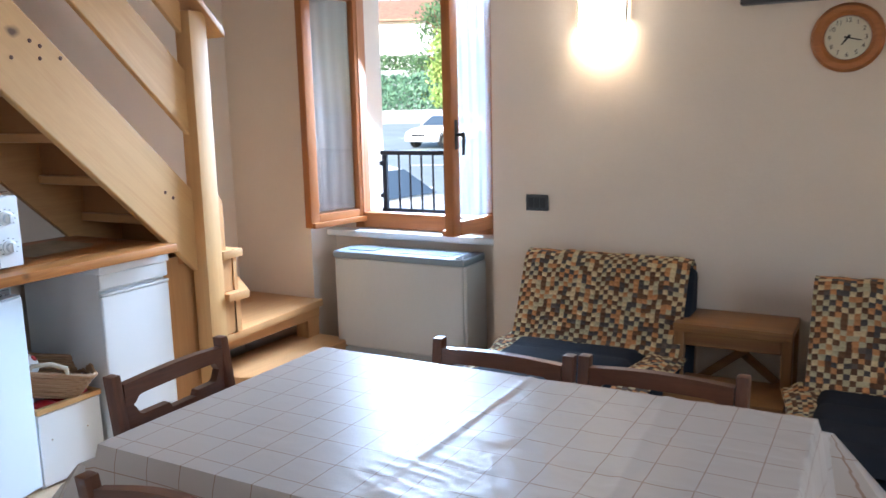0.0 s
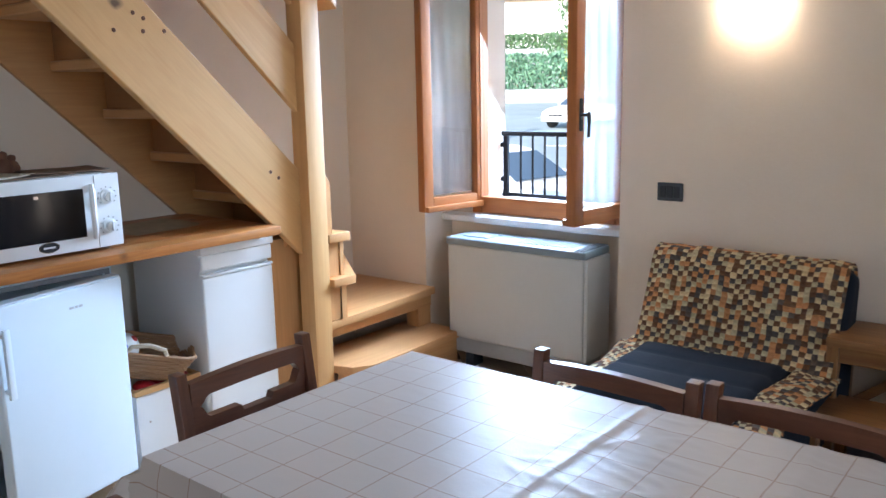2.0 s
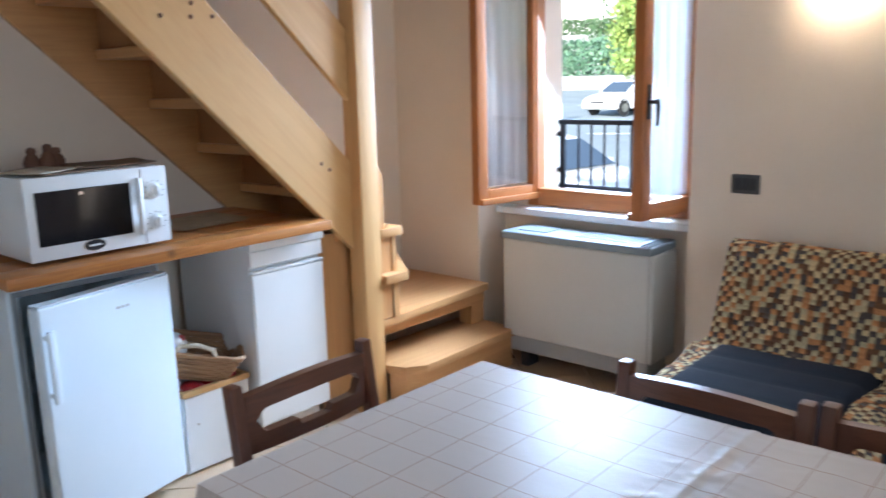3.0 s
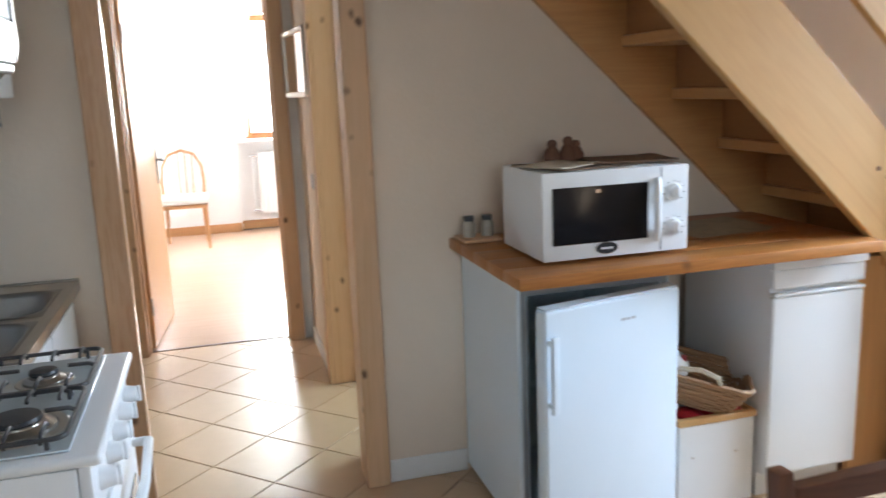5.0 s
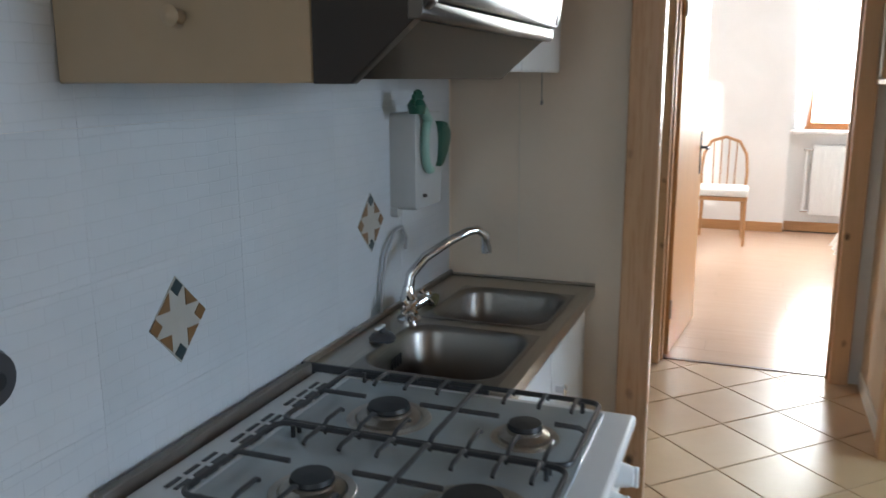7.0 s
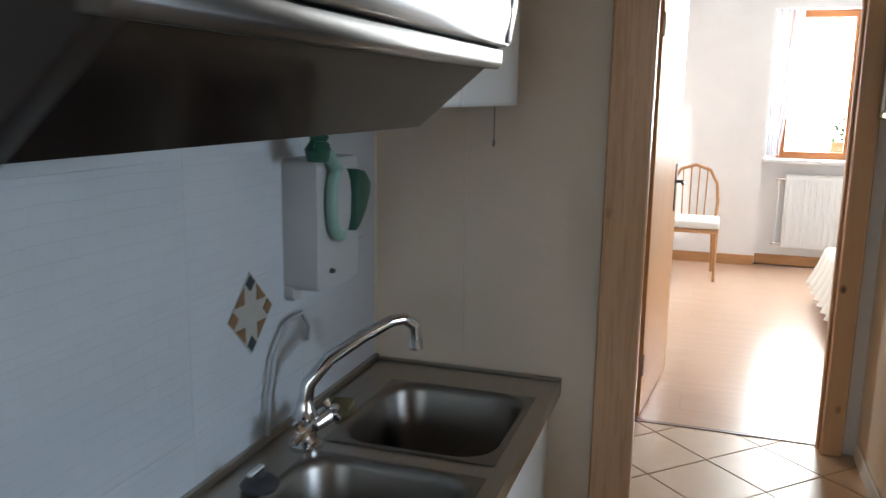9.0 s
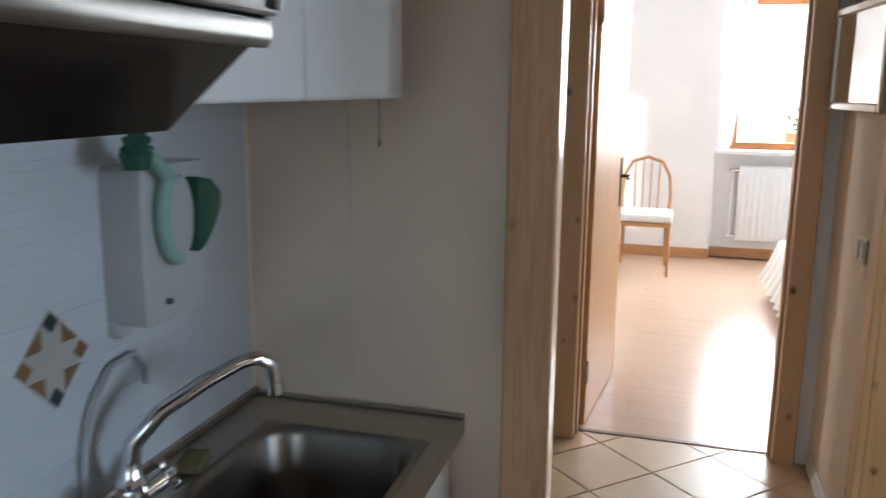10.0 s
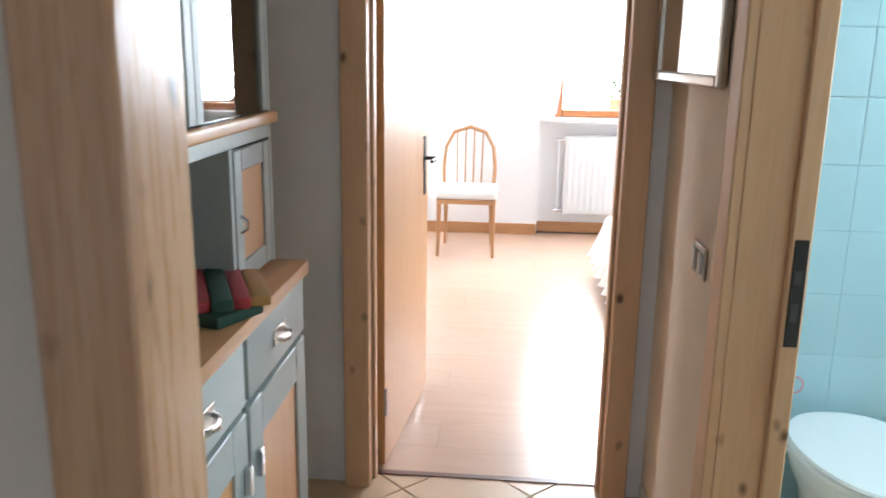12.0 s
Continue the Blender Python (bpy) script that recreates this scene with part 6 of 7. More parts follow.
for i in (-1, 0, 1):
    part("rocker", box(i * 0.032 - 0.014, i * 0.032 + 0.014, -0.016, -0.010, -0.026, 0.026, bev=0.002), WHITE if i else PLATE_DARK, sw)
lat = thing("strike_plate", "dark steel strike plate in the pine jamb", "strike plate", pose(-5.0285, 1.235, 0.975))
part("plate", box(0.0175, 0.0205, -0.012, 0.016, -0.115, 0.115, bev=0.001), BLACK, lat)
part("slot", box(0.0207, 0.0215, -0.006, 0.008, -0.06, -0.02), PLATE_DARK, lat)
part("slot", box(0.0207, 0.0215, -0.006, 0.008, 0.02, 0.05), PLATE_DARK, lat)

# ---- bedroom door, open ----
bdoor = tagged(new("door_1"), "pale wood bedroom door, open into the bedroom", "door", kind="structure")
bdoor.matrix_basis = pose(-5.93, 0.168, 0, 0, 0, 174.6)
part("leaf", box(0.045, 0.785, -0.058, -0.018, 0.008, 2.05, bev=0.003), PINE_PLAIN["z"], bdoor)
hd = part("handle_plate", box(0.69, 0.725, -0.063, -0.058, 0.88, 1.12, bev=0.002), BLACK, bdoor, "dark handle plate")
part("handle", tube(bmesh.new(), [(0.708, -0.063, 1.03), (0.708, -0.103, 1.03), (0.69, -0.109, 1.03), (0.60, -0.109, 1.03)], 0.008, 8), BLACK, hd)
for z in (0.25, 1.75):
    part("hinge", rod(bmesh.new(), (0.046, -0.06, z - 0.05), (0.046, -0.06, z + 0.05), 0.007, n=10), STEEL, bdoor)

# ---- bedroom ----
bw = tagged(new("window_2"), "tall wooden bedroom window, brightly lit", "window", kind="structure")
for a in ((-10.12, -10.06, 0.985, 1.05, 0.95, 2.2), (-10.12, -10.06, 2.05, 2.115, 0.95, 2.2), (-10.12, -10.06, 1.52, 1.58, 0.95, 2.2)):
    part("frame_post", box(*a, bev=0.004), LARCH["z"], bw)
for a in ((-10.118, -10.062, 1.05, 2.05, 0.95, 1.01), (-10.118, -10.062, 1.05, 2.05, 2.14, 2.2)):
    part("frame_rail", box(*a, bev=0.004), LARCH["y"], bw)
p = part("pane", box(-10.093, -10.087, 1.048, 2.052, 1.008, 2.142), PANE, bw)
p.visible_shadow = False
part("window_sill", box(-10.05, -9.93, 0.875, 2.295, 0.91, 0.945, bev=0.005), PLASTER_COOL, bw)
bc = mesh_ob("bedroom_curtain", sheet(bmesh.new(), 30, 12, lambda u, v: Vector((-9.96 + 0.018 * math.sin(u * 26), 0.90 + u * (0.10 + 0.12 * v), 0.98 + v * 1.25))), SHEER, 60)
tagged(bc, "white sheer curtain beside the bedroom window", "curtain")
rad = thing("radiator", "white steel panel radiator below the bedroom window", "radiator", pose(-10.04, 1.08, 0))
part("panel", box(0.03, 0.075, 0.0, 0.95, 0.17, 0.80, bev=0.008, seg=2), WHITE, rad)
for i in range(18):
    part("ridge", box(0.074, 0.081, 0.03 + i * 0.05, 0.056 + i * 0.05, 0.20, 0.77, bev=0.003), WHITE, rad)
part("top_grille", box(0.028, 0.078, 0.0, 0.95, 0.801, 0.812, bev=0.002), WHITE, rad)
part("pipe", tube(bmesh.new(), [(0.05, -0.05, 0.20), (0.05, -0.05, 0.78)], 0.009, 8), WHITE, rad)
for z in (0.20, 0.77):
    part("valve", tube(bmesh.new(), [(0.05, 0.0, z), (0.05, -0.05, z), (0.07, -0.075, z)], 0.012, 8), CHROME, rad, "small chrome valve")
for y in (0.1, 0.85):
    part("bracket", box(0.0, 0.03, y, y + 0.03, 0.3, 0.7), WHITE, rad)

bch = thing("bentwood_chair", "light bentwood chair with white padded seat", "chair", pose(-9.30, 0.335, 0))
for y in (-0.20, 0.20):
    part("front_leg", rod(bmesh.new(), (0.215, y, 0), (0.195, y * 0.97, 0.42), 0.012, 0.018, 10), BEECH["z"], bch)
    part("back_leg", rod(bmesh.new(), (-0.20, y * 0.9, 0), (-0.16, y * 0.85, 0.42), 0.012, 0.018, 10), BEECH["z"], bch)
part("seat_frame", box(-0.19, 0.22, -0.215, 0.215, 0.385, 0.42, bev=0.012, seg=2), BEECH["y"], bch)
part("seat_cushion", box(-0.185, 0.225, -0.22, 0.22, 0.421, 0.485, bev=0.025, seg=3), CUSHION, bch, "white padded seat")
hoop = [(-0.17, -0.185, 0.42), (-0.20, -0.195, 0.60), (-0.225, -0.18, 0.75), (-0.24, -0.12, 0.86), (-0.245, 0.0, 0.90), (-0.24, 0.12, 0.86), (-0.225, 0.18, 0.75), (-0.20, 0.195, 0.60), (-0.17, 0.185, 0.42)]
part("back_hoop", tube(bmesh.new(), hoop, 0.014, 10), BEECH["z"], bch)
for y in (-0.09, -0.03, 0.03, 0.09):
    part("spindle", rod(bmesh.new(), (-0.175, y, 0.42), (-0.243, y * 1.1, 0.885), 0.006, n=8), BEECH["z"], bch)

bed = thing("bed", "double bed with pale frilled spread to the floor", "bed", pose(-8.75, 1.27, 0) @ Matrix.Diagonal((1, 1, 0.74, 1)))
part("frame", box(0.0, 1.6, 0.08, 1.9, 0.14, 0.30, bev=0.01), BEECH["x"], bed)
part("mattress", box(0.0, 1.62, 0.08, 1.9, 0.30, 0.50, bev=0.05, seg=4), CUSHION, bed)
for x in (0.1, 1.5):
    for y in (0.2, 1.8):
        part("leg", box(x - 0.03, x + 0.03, y - 0.03, y + 0.03, 0, 0.14), BEECH["z"], bed)


def spread(u, v):
    # from the middle of the bed over its edge and down in folds
    d = v * 1.05
    x = -0.06 + u * 1.7
    if d < 0.6:
        return Vector((x, 0.62 - d, 0.525 + 0.012 * noise.noise(Vector((x * 4, d * 5, 0)))))
    f = (d - 0.6) / 0.45
    return Vector((x, 0.03 - 0.05 * f + 0.035 * f * math.sin(x * 34) - 0.03 * f * f, 0.515 - 0.36 * f))


part("bedspread", sheet(bmesh.new(), 120, 24, spread), BED_CLOTH, bed, "pale bedspread falling in folds", smooth=80)


def spread_foot(u, v):
    f = v
    return Vector((-0.03 - 0.05 * f + 0.03 * f * math.sin(u * 50), 0.03 + u * 1.8, 0.515 - 0.36 * f))


part("bedspread_end", sheet(bmesh.new(), 90, 10, spread_foot), BED_CLOTH, bed, smooth=80)

# flower box outside the bedroom window
fb = thing("flower_box", "window box with pink and white flowers", "flower box", pose(-10.34, 1.9, 0.96))
part("box", box(-0.07, 0.07, -0.45, 0.28, 0.0, 0.13, bev=0.008), painted("terracotta", (0.35, 0.13, 0.06), 0.8, 0.1, 60, 0.2), fb)
part("bracket", box(-0.05, 0.22, -0.2, -0.16, -0.03, 0.0), BLACK, fb)
part("bracket", box(-0.05, 0.22, 0.1, 0.14, -0.03, 0.0), BLACK, fb)


def blobs(n, span, zr, size, seed, turn=0.5):
    r = random.Random(seed)
    vs, fs = [], []
    for _ in range(n):
        c = Vector((r.uniform(-0.12, 0.12), r.uniform(*span), r.uniform(*zr)))
        u = Vector((r.gauss(0, 1), r.gauss(0, 1), r.gauss(0, 1))).normalized()
        w = u.orthogonal().normalized()
        k = len(vs)
        s = size * r.uniform(0.6, 1.3)
        vs += [c - u * s, c + w * s * 0.6, c + u * s, c - w * s * 0.6]
        fs.append((k, k + 1, k + 2, k + 3))
    me = bpy.data.meshes.new("blossoms")
    me.from_pydata([tuple(v) for v in vs], [], fs)
    return me


for nm, n, span, zr, sz, col, seed in (("leaves", 260, (-0.45, 0.28), (0.12, 0.34), 0.028, (0.05, 0.11, 0.03), 1), ("pink_blossom", 130, (-0.30, 0.05), (0.30, 0.46), 0.022, (0.62, 0.06, 0.22), 2), ("white_blossom", 150, (-0.10, 0.26), (0.18, 0.55), 0.022, (0.82, 0.82, 0.80), 3), ("white_blossom", 90, (-0.44, -0.2), (0.35, 0.60), 0.022, (0.82, 0.82, 0.80), 4)):
    me = blobs(n, span, zr, sz, seed)
    me.materials.append(painted(nm, col, 0.6, 0.15, 60, 0.1))
    o = new(nm, me)
    o.parent = fb
bd = tagged(mesh_ob("backdrop", boxes((-14.1, -14.0, -6, 9, -2, 8)), glow_mat("bright_sky_card", (0.93, 0.97, 1.0), 5.0), 0), "plain bright sky beyond the bedroom window", "backdrop", kind="structure")

# ---- bathroom ----
wc = thing("toilet", "white porcelain toilet with closed lid", "toilet", pose(-5.855, 1.675, 0) @ Matrix.Diagonal((1, 1, 0.83, 1)))


def egg(x0, x1, w, z, n=36, k=0.0):
    out = []
    for i in range(n):
        t = 2 * math.pi * i / n
        c, s = math.cos(t), math.sin(t)
        x = (x0 + x1) / 2 + (x1 - x0) / 2 * c
        out.append((x, w / 2 * math.copysign(abs(s) ** 0.85, s) * (1.0 - 0.10 * c), z))
    return out


def loft(rings):
    bm = bmesh.new()
    R = [[bm.verts.new(p) for p in r] for r in rings]
    n = len(R[0])
    for a, b in zip(R, R[1:]):
        for j in range(n):
            bm.faces.new((a[j], a[(j + 1) % n], b[(j + 1) % n], b[j]))
    bm.faces.new(R[0][::-1])
    bm.faces.new(R[-1])
    bmesh.ops.recalc_face_normals(bm, faces=bm.faces[:])
    return bm


part("bowl", loft([egg(0.06, 0.40, 0.22, 0.0), egg(0.06, 0.40, 0.21, 0.08), egg(0.05, 0.44, 0.24, 0.2), egg(0.03, 0.53, 0.34, 0.32), egg(0.02, 0.56, 0.37, 0.385), egg(0.02, 0.56, 0.37, 0.40)]), PORCELAIN, wc)
part("seat", loft([egg(0.05, 0.57, 0.375, 0.402), egg(0.045, 0.575, 0.385, 0.408), egg(0.045, 0.575, 0.385, 0.418), egg(0.05, 0.57, 0.375, 0.424)]), WHITE, wc)
part("lid", loft([egg(0.05, 0.572, 0.378, 0.427), egg(0.045, 0.578, 0.388, 0.434), egg(0.05, 0.57, 0.376, 0.444), egg(0.12, 0.5, 0.28, 0.450)]), WHITE, wc)
part("flush_bend", tube(bmesh.new(), [(0.0, 0, 0.34), (0.06, 0, 0.34)], 0.045, 14), PORCELAIN, wc)


tag = thing("wall_sticker", "small round pink-rimmed sticker on the aqua tiles", "sticker", pose(-5.852, 1.568, 0.435))
part("rim", lathe(bmesh.new(), [(0.024, 0.0), (0.030, 0.0), (0.030, 0.0012), (0.024, 0.0012)], 24, axis="x", ring=True), painted("pink_print", (0.62, 0.25, 0.30), 0.5, 0.05, 60, 0.0), tag)
part("face", lathe(bmesh.new(), [(0, 0.0), (0.024, 0.0), (0.024, 0.0008), (0, 0.0008)], 24, axis="x"), BATH_BAND, tag)


# ---- outside the kitchen window ----
ASPHALT = painted("sunlit_asphalt", (0.33, 0.385, 0.405), 0.9, 0.1, 8, 0.3, big=0.3)
CONCRETE = painted("pale_concrete", (0.31, 0.325, 0.34), 0.85, 0.08, 6, 0.2, big=0.4)
setting("ground", boxes((-900, 900, 4.4, 1500, -1.4, -1.02)), ASPHALT, "pale grey asphalt street reaching far", "ground", 0)
AIM = lambda k, d: Vector((-0.602, 0.154, 0)) + Vector((-0.48 + 0.877 * k, 0.877 + 0.48 * k, 0)) * d   # k: sideways, d: away
yaw_of = 28.7


def at_view(k, d, z=-1.02, turn=0):
    p = AIM(k, d)
    return pose(p.x, p.y, z, 0, 0, yaw_of + turn)


RISE = 1.70 / 37    # the street climbs from 20 m to 57 m away
SLOPE_Z = lambda d: -1.02 + RISE * max(0.0, min(d, 57) - 20)
st = mesh_ob("road", prism(bmesh.new(), [(0, 0.0), (37, 1.70), (41, 1.74), (41, -0.2), (0, -0.2)], "x", -70, 60), ASPHALT, 0)
st.matrix_basis = at_view(0, 20)
tagged(st, "pale grey asphalt street climbing gently", "road", kind="structure")
pv = mesh_ob("pavement", boxes((-60, 40, -1.0, 0.6, -0.3, 0.14), bev=0.01), CONCRETE, 0)
pv.matrix_basis = at_view(-0.02, 57, SLOPE_Z(57))
tagged(pv, "pale concrete pavement with kerb", "pavement", kind="structure")
for d, turn in ((30, -24), (43, -12)):
    ln = mesh_ob("road_line", boxes((-14, 14, -0.07, 0.07, 0.0, 0.012)), WHITE_MATT, 0)
    ln.matrix_basis = at_view(-0.02, d, SLOPE_Z(d) + 0.02, turn) @ pose(0, 0, 0, math.degrees(math.atan(RISE)) * math.cos(radians(turn)), -math.degrees(math.atan(RISE)) * math.sin(radians(turn)) * -1, 0)
    tagged(ln, "faded white line along the road", "road", kind="structure")

CAR_GLASS = painted("car_glass", (0.07, 0.10, 0.14), 0.06, 0.02, 30, 0.0)
CARW = painted("white_car_paint", (0.78, 0.79, 0.80), 0.25, 0.02, 30, 0.0)
TYRE = painted("tyre_rubber", (0.02, 0.02, 0.02), 0.9, 0.1, 40, 0.2)


def car(m, label):
    c = thing("parked_car", label, "car", m, "parked cars")
    # x along the car, front at +x
    low = [(-2.0, 0.28), (-2.08, 0.55), (-2.02, 0.82), (-1.90, 0.92), (0.95, 0.95), (1.55, 0.86), (1.95, 0.72), (2.06, 0.5), (2.0, 0.26)]
    part("body", prism(bmesh.new(), low, "y", -0.86, 0.86, 0.07, 3), CARW, c)
    bm = bmesh.new()
    prof = [(-1.88, 0.90), (-1.60, 1.30), (-1.25, 1.45), (-0.2, 1.48), (0.25, 1.40), (1.02, 0.93)]
    lo = [bm.verts.new((x, -0.80 + 0.22 * max(0, (z - 0.9)), z)) for x, z in prof]
    hi = [bm.verts.new((x, 0.80 - 0.22 * max(0, (z - 0.9)), z)) for x, z in prof]
    k = len(prof)
    fs = [bm.faces.new(lo), bm.faces.new(hi[::-1])] + [bm.faces.new((lo[i], hi[i], hi[(i + 1) % k], lo[(i + 1) % k])) for i in range(k)]
    bmesh.ops.recalc_face_normals(bm, faces=fs)
    bmesh.ops.bevel(bm, geom=bm.edges[:], offset=0.05, segments=3, affect="EDGES")
    part("cabin", bm, CARW, c)
    for s in (-1, 1):
        y0 = lambda z, s=s: s * (0.806 - 0.22 * (z - 0.9))
        for nm, pts in (("side_window", [(-1.42, 0.98), (-1.30, 1.28), (-1.1, 1.38), (-0.62, 1.40), (-0.62, 0.98)]), ("side_window", [(-0.54, 0.98), (-0.54, 1.40), (-0.15, 1.40), (0.22, 1.32), (0.72, 0.98)])):
            bm = bmesh.new()
            vs = [bm.verts.new((x, y0(z), z)) for x, z in pts]
            vt = [bm.verts.new((x, y0(z) - s * 0.02, z)) for x, z in pts]
            n = len(pts)
            f = [bm.faces.new(vs), bm.faces.new(vt[::-1])] + [bm.faces.new((vs[i], vt[i], vt[(i + 1) % n], vs[(i + 1) % n])) for i in range(n)]
            bmesh.ops.recalc_face_normals(bm, faces=f)
            part(nm, bm, CAR_GLASS, c)
        for x in (-1.28, 1.28):
            w = part("wheel", lathe(bmesh.new(), [(0.0, -0.1), (0.19, -0.1), (0.29, -0.1), (0.32, -0.06), (0.32, 0.06), (0.29, 0.1), (0.19, 0.1), (0.0, 0.1)], 28, (x, s * 0.80, 0.32), "y"), TYRE, c)
            part("rim", lathe(bmesh.new(), [(0.0, 0.0), (0.19, 0.0), (0.19, 0.012), (0.06, 0.02), (0.0, 0.022)], 20, (x, s * 0.905, 0.32), "y"), STEEL, w)
            part("wheel_arch", lathe(bmesh.new(), [(0.33, -0.01), (0.385, -0.01), (0.385, 0.01), (0.33, 0.01)], 28, (x, s * 0.855, 0.34), "y", ring=True), BLACK, c)
        part("headlight", box(1.80, 2.0, s * 0.66 - 0.14, s * 0.66 + 0.14, 0.60, 0.72, bev=0.03, seg=2), PANE, c, "clear headlight")
        part("tail_light", box(-2.07, -1.95, s * 0.70 - 0.1, s * 0.70 + 0.1, 0.62, 0.85, bev=0.03, seg=2), RED, c, "red tail light")
        part("mirror", box(0.62, 0.74, s * 0.92 - 0.08, s * 0.92 + 0.08, 0.95, 1.06, bev=0.03, seg=2), CARW, c)
    for nm, a, b2 in (("windscreen", (0.30, 1.375), (0.98, 0.97)), ("rear_window", (-1.83, 0.98), (-1.60, 1.275))):
        (x0, z0), (x1, z1) = a, b2
        bm = bmesh.new()
        nx, nz = (z0 - z1) * (1 if x1 > 0 else 1), (x1 - x0)
        d = Vector((nx, 0, nz)).normalized() * 0.06 if nm == "windscreen" else Vector((-abs(z1 - z0), 0, abs(x1 - x0))).normalized() * 0.06
        vs = [bm.verts.new(Vector((x, y, z)) + d * 0.2) for x, z, y in ((x0, z0, -0.62), (x0, z0, 0.62), (x1, z1, 0.70), (x1, z1, -0.70))]
        f = bm.faces.new(vs)
        r = bmesh.ops.extrude_face_region(bm, geom=[f])
        for v in r["geom"]:
            if isinstance(v, bmesh.types.BMVert):
                v.co += d * 0.2
        bmesh.ops.recalc_face_normals(bm, faces=bm.faces[:])
        part(nm, bm, CAR_GLASS, c)
    part("bumper", box(1.98, 2.10, -0.78, 0.78, 0.30, 0.50, bev=0.05, seg=2), CARW, c)
    part("grille", box(2.02, 2.075, -0.40, 0.40, 0.52, 0.60, bev=0.01), BLACK, c)
    return c


car(at_view(0.002, 38, SLOPE_Z(38), -130), "white hatchback parked across the street")
car(pose(-8.9, 12.4, -1.02, 0, 0, -8), "white car parked close below the window")


def leaf_cloud(name, n, place, size, seed, lean=(0.3, 0, -1)):
    """Many small leaves, joined; place(rnd) gives a point."""
    r = random.Random(seed)
    vs, fs = [], []
    lv = Vector(lean)
    for _ in range(n):
        c = place(r)
        u = (Vector((r.gauss(0, 1), r.gauss(0, 1), r.gauss(0, 1))) + lv).normalized()
        w = u.cross(Vector((r.gauss(0, 1), r.gauss(0, 1), r.gauss(0, 1)))).normalized()
        s = size * r.uniform(0.6, 1.5)
        k = len(vs)
        vs += [c - u * s, c + w * s * 0.4, c + u * s, c - w * s * 0.4]
        fs.append((k, k + 1, k + 2, k + 3))
    me = bpy.data.meshes.new(name)
    me.from_pydata([tuple(v) for v in vs], [], fs)
    return me


def leaf_mat(name, a, b2):
    m, n, l, b = node_mat(name, 0.55)
    g = n.new("ShaderNodeNewGeometry")
    l.new(mixrgb(n, l, g.outputs["Random Per Island"], a, b2), b.inputs["Base Color"])
    return m


LEAF_D, LEAF_L, LEAF_B = leaf_mat("dark_hedge_leaf", (0.09, 0.19, 0.13), (0.14, 0.27, 0.16)), leaf_mat("bright_leaf", (0.14, 0.25, 0.06), (0.30, 0.38, 0.10)), leaf_mat("far_leaf", (0.05, 0.11, 0.05), (0.09, 0.17, 0.07))


def hedge(m, L, H, D, n, mat, seed, label):
    h = thing("hedge", label, "hedge", m)

    def place(r):
        x, z = r.uniform(-L / 2, L / 2), r.uniform(0, 1) ** 0.8 * H
        bulge = 0.25 * noise.noise(Vector((x * 0.7, z * 0.9, seed)))
        return Vector((x, r.uniform(-D / 2, D / 2) * (1 - 0.3 * z / H) + bulge, z * (1 + 0.12 * noise.noise(Vector((x * 0.9, 0, seed)))) + 0.05))
    me = leaf_cloud("foliage", n, place, 0.16, seed)
    me.materials.append(mat)
    o = new("foliage", me)
    o.parent = h
    for x in np.linspace(-L / 2, L / 2, 9):
        part("stem", rod(bmesh.new(), (x, 0, 0), (x + 0.05, 0.03, H * 0.8), 0.05, 0.02, 8), WALNUT["z"], h)
    return h


hedge(at_view(-0.055, 58.6, 1.2), 12, 2.75, 1.6, 8000, LEAF_D, 11, "tall dark green hedge above a low wall")
hedge(at_view(-0.06, 70, 4.75), 16, 1.3, 1.2, 4200, LEAF_B, 12, "clipped green hedge on the upper terrace")
for k, d, z, h, w, lab in ((-0.05, 62, 0.5, 1.05, 18, "pale rendered retaining wall below the hedge"), (-0.05, 68, -1.02, 5.8, 22, "pale terrace wall behind the hedge")):
    o = mesh_ob("garden_wall", boxes((-w / 2, w / 2, -0.2, 0.2, 0, h), bev=0.02), CONCRETE, 0)
    o.matrix_basis = at_view(k, d - 4.5 if h < 2 else d, z)
    tagged(o, lab, "wall")


def tree(m, H, R, n, mat, seed, label):
    t = thing("tree", label, "tree", m)
    r = random.Random(seed)
    bm = bmesh.new()
    tube(bm, [(0, 0, 0), (0.1, 0, H * 0.25), (0.0, 0.1, H * 0.5), (0.2, 0.0, H * 0.8)], [0.22, 0.17, 0.12, 0.04], 8)
    clumps = []
    for i in range(14):
        a, z = r.uniform(0, 6.28), H * r.uniform(0.3, 0.85)
        tip = Vector((R * r.uniform(0.35, 0.9) * math.cos(a), R * r.uniform(0.35, 0.9) * math.sin(a), z + r.uniform(0.0, 0.25) * H))
        tube(bm, [(0, 0.05, z * 0.8), tip * 0.5 + Vector((0, 0, z * 0.45)), tip], [0.07, 0.045, 0.015], 6)
        clumps.append(tip)
    part("trunk", bm, WALNUT["z"], t)

    def place(r2):
        c = r2.choice(clumps)
        return c + Vector((r2.gauss(0, R * 0.2), r2.gauss(0, R * 0.2), r2.gauss(-0.1, 0.12) * H * 0.6))
    me = leaf_cloud("crown", n, place, 0.16, seed, (0.4, 0, -1.6))
    me.materials.append(mat)
    o = new("crown", me)
    o.parent = t
    return t


tree(at_view(0.021, 53, 0.45), 5.4, 2.4, 13000, LEAF_L, 3, "drooping yellow-green tree beside the parked car")
tree(at_view(0.0, 63, 0.6), 9.0, 2.4, 2200, LEAF_B, 4, "thin leafy tree in front of the house")
tree(at_view(-0.075, 85, 3.0), 8.0, 3.0, 2500, LEAF_B, 8, "distant leafy tree by the house")

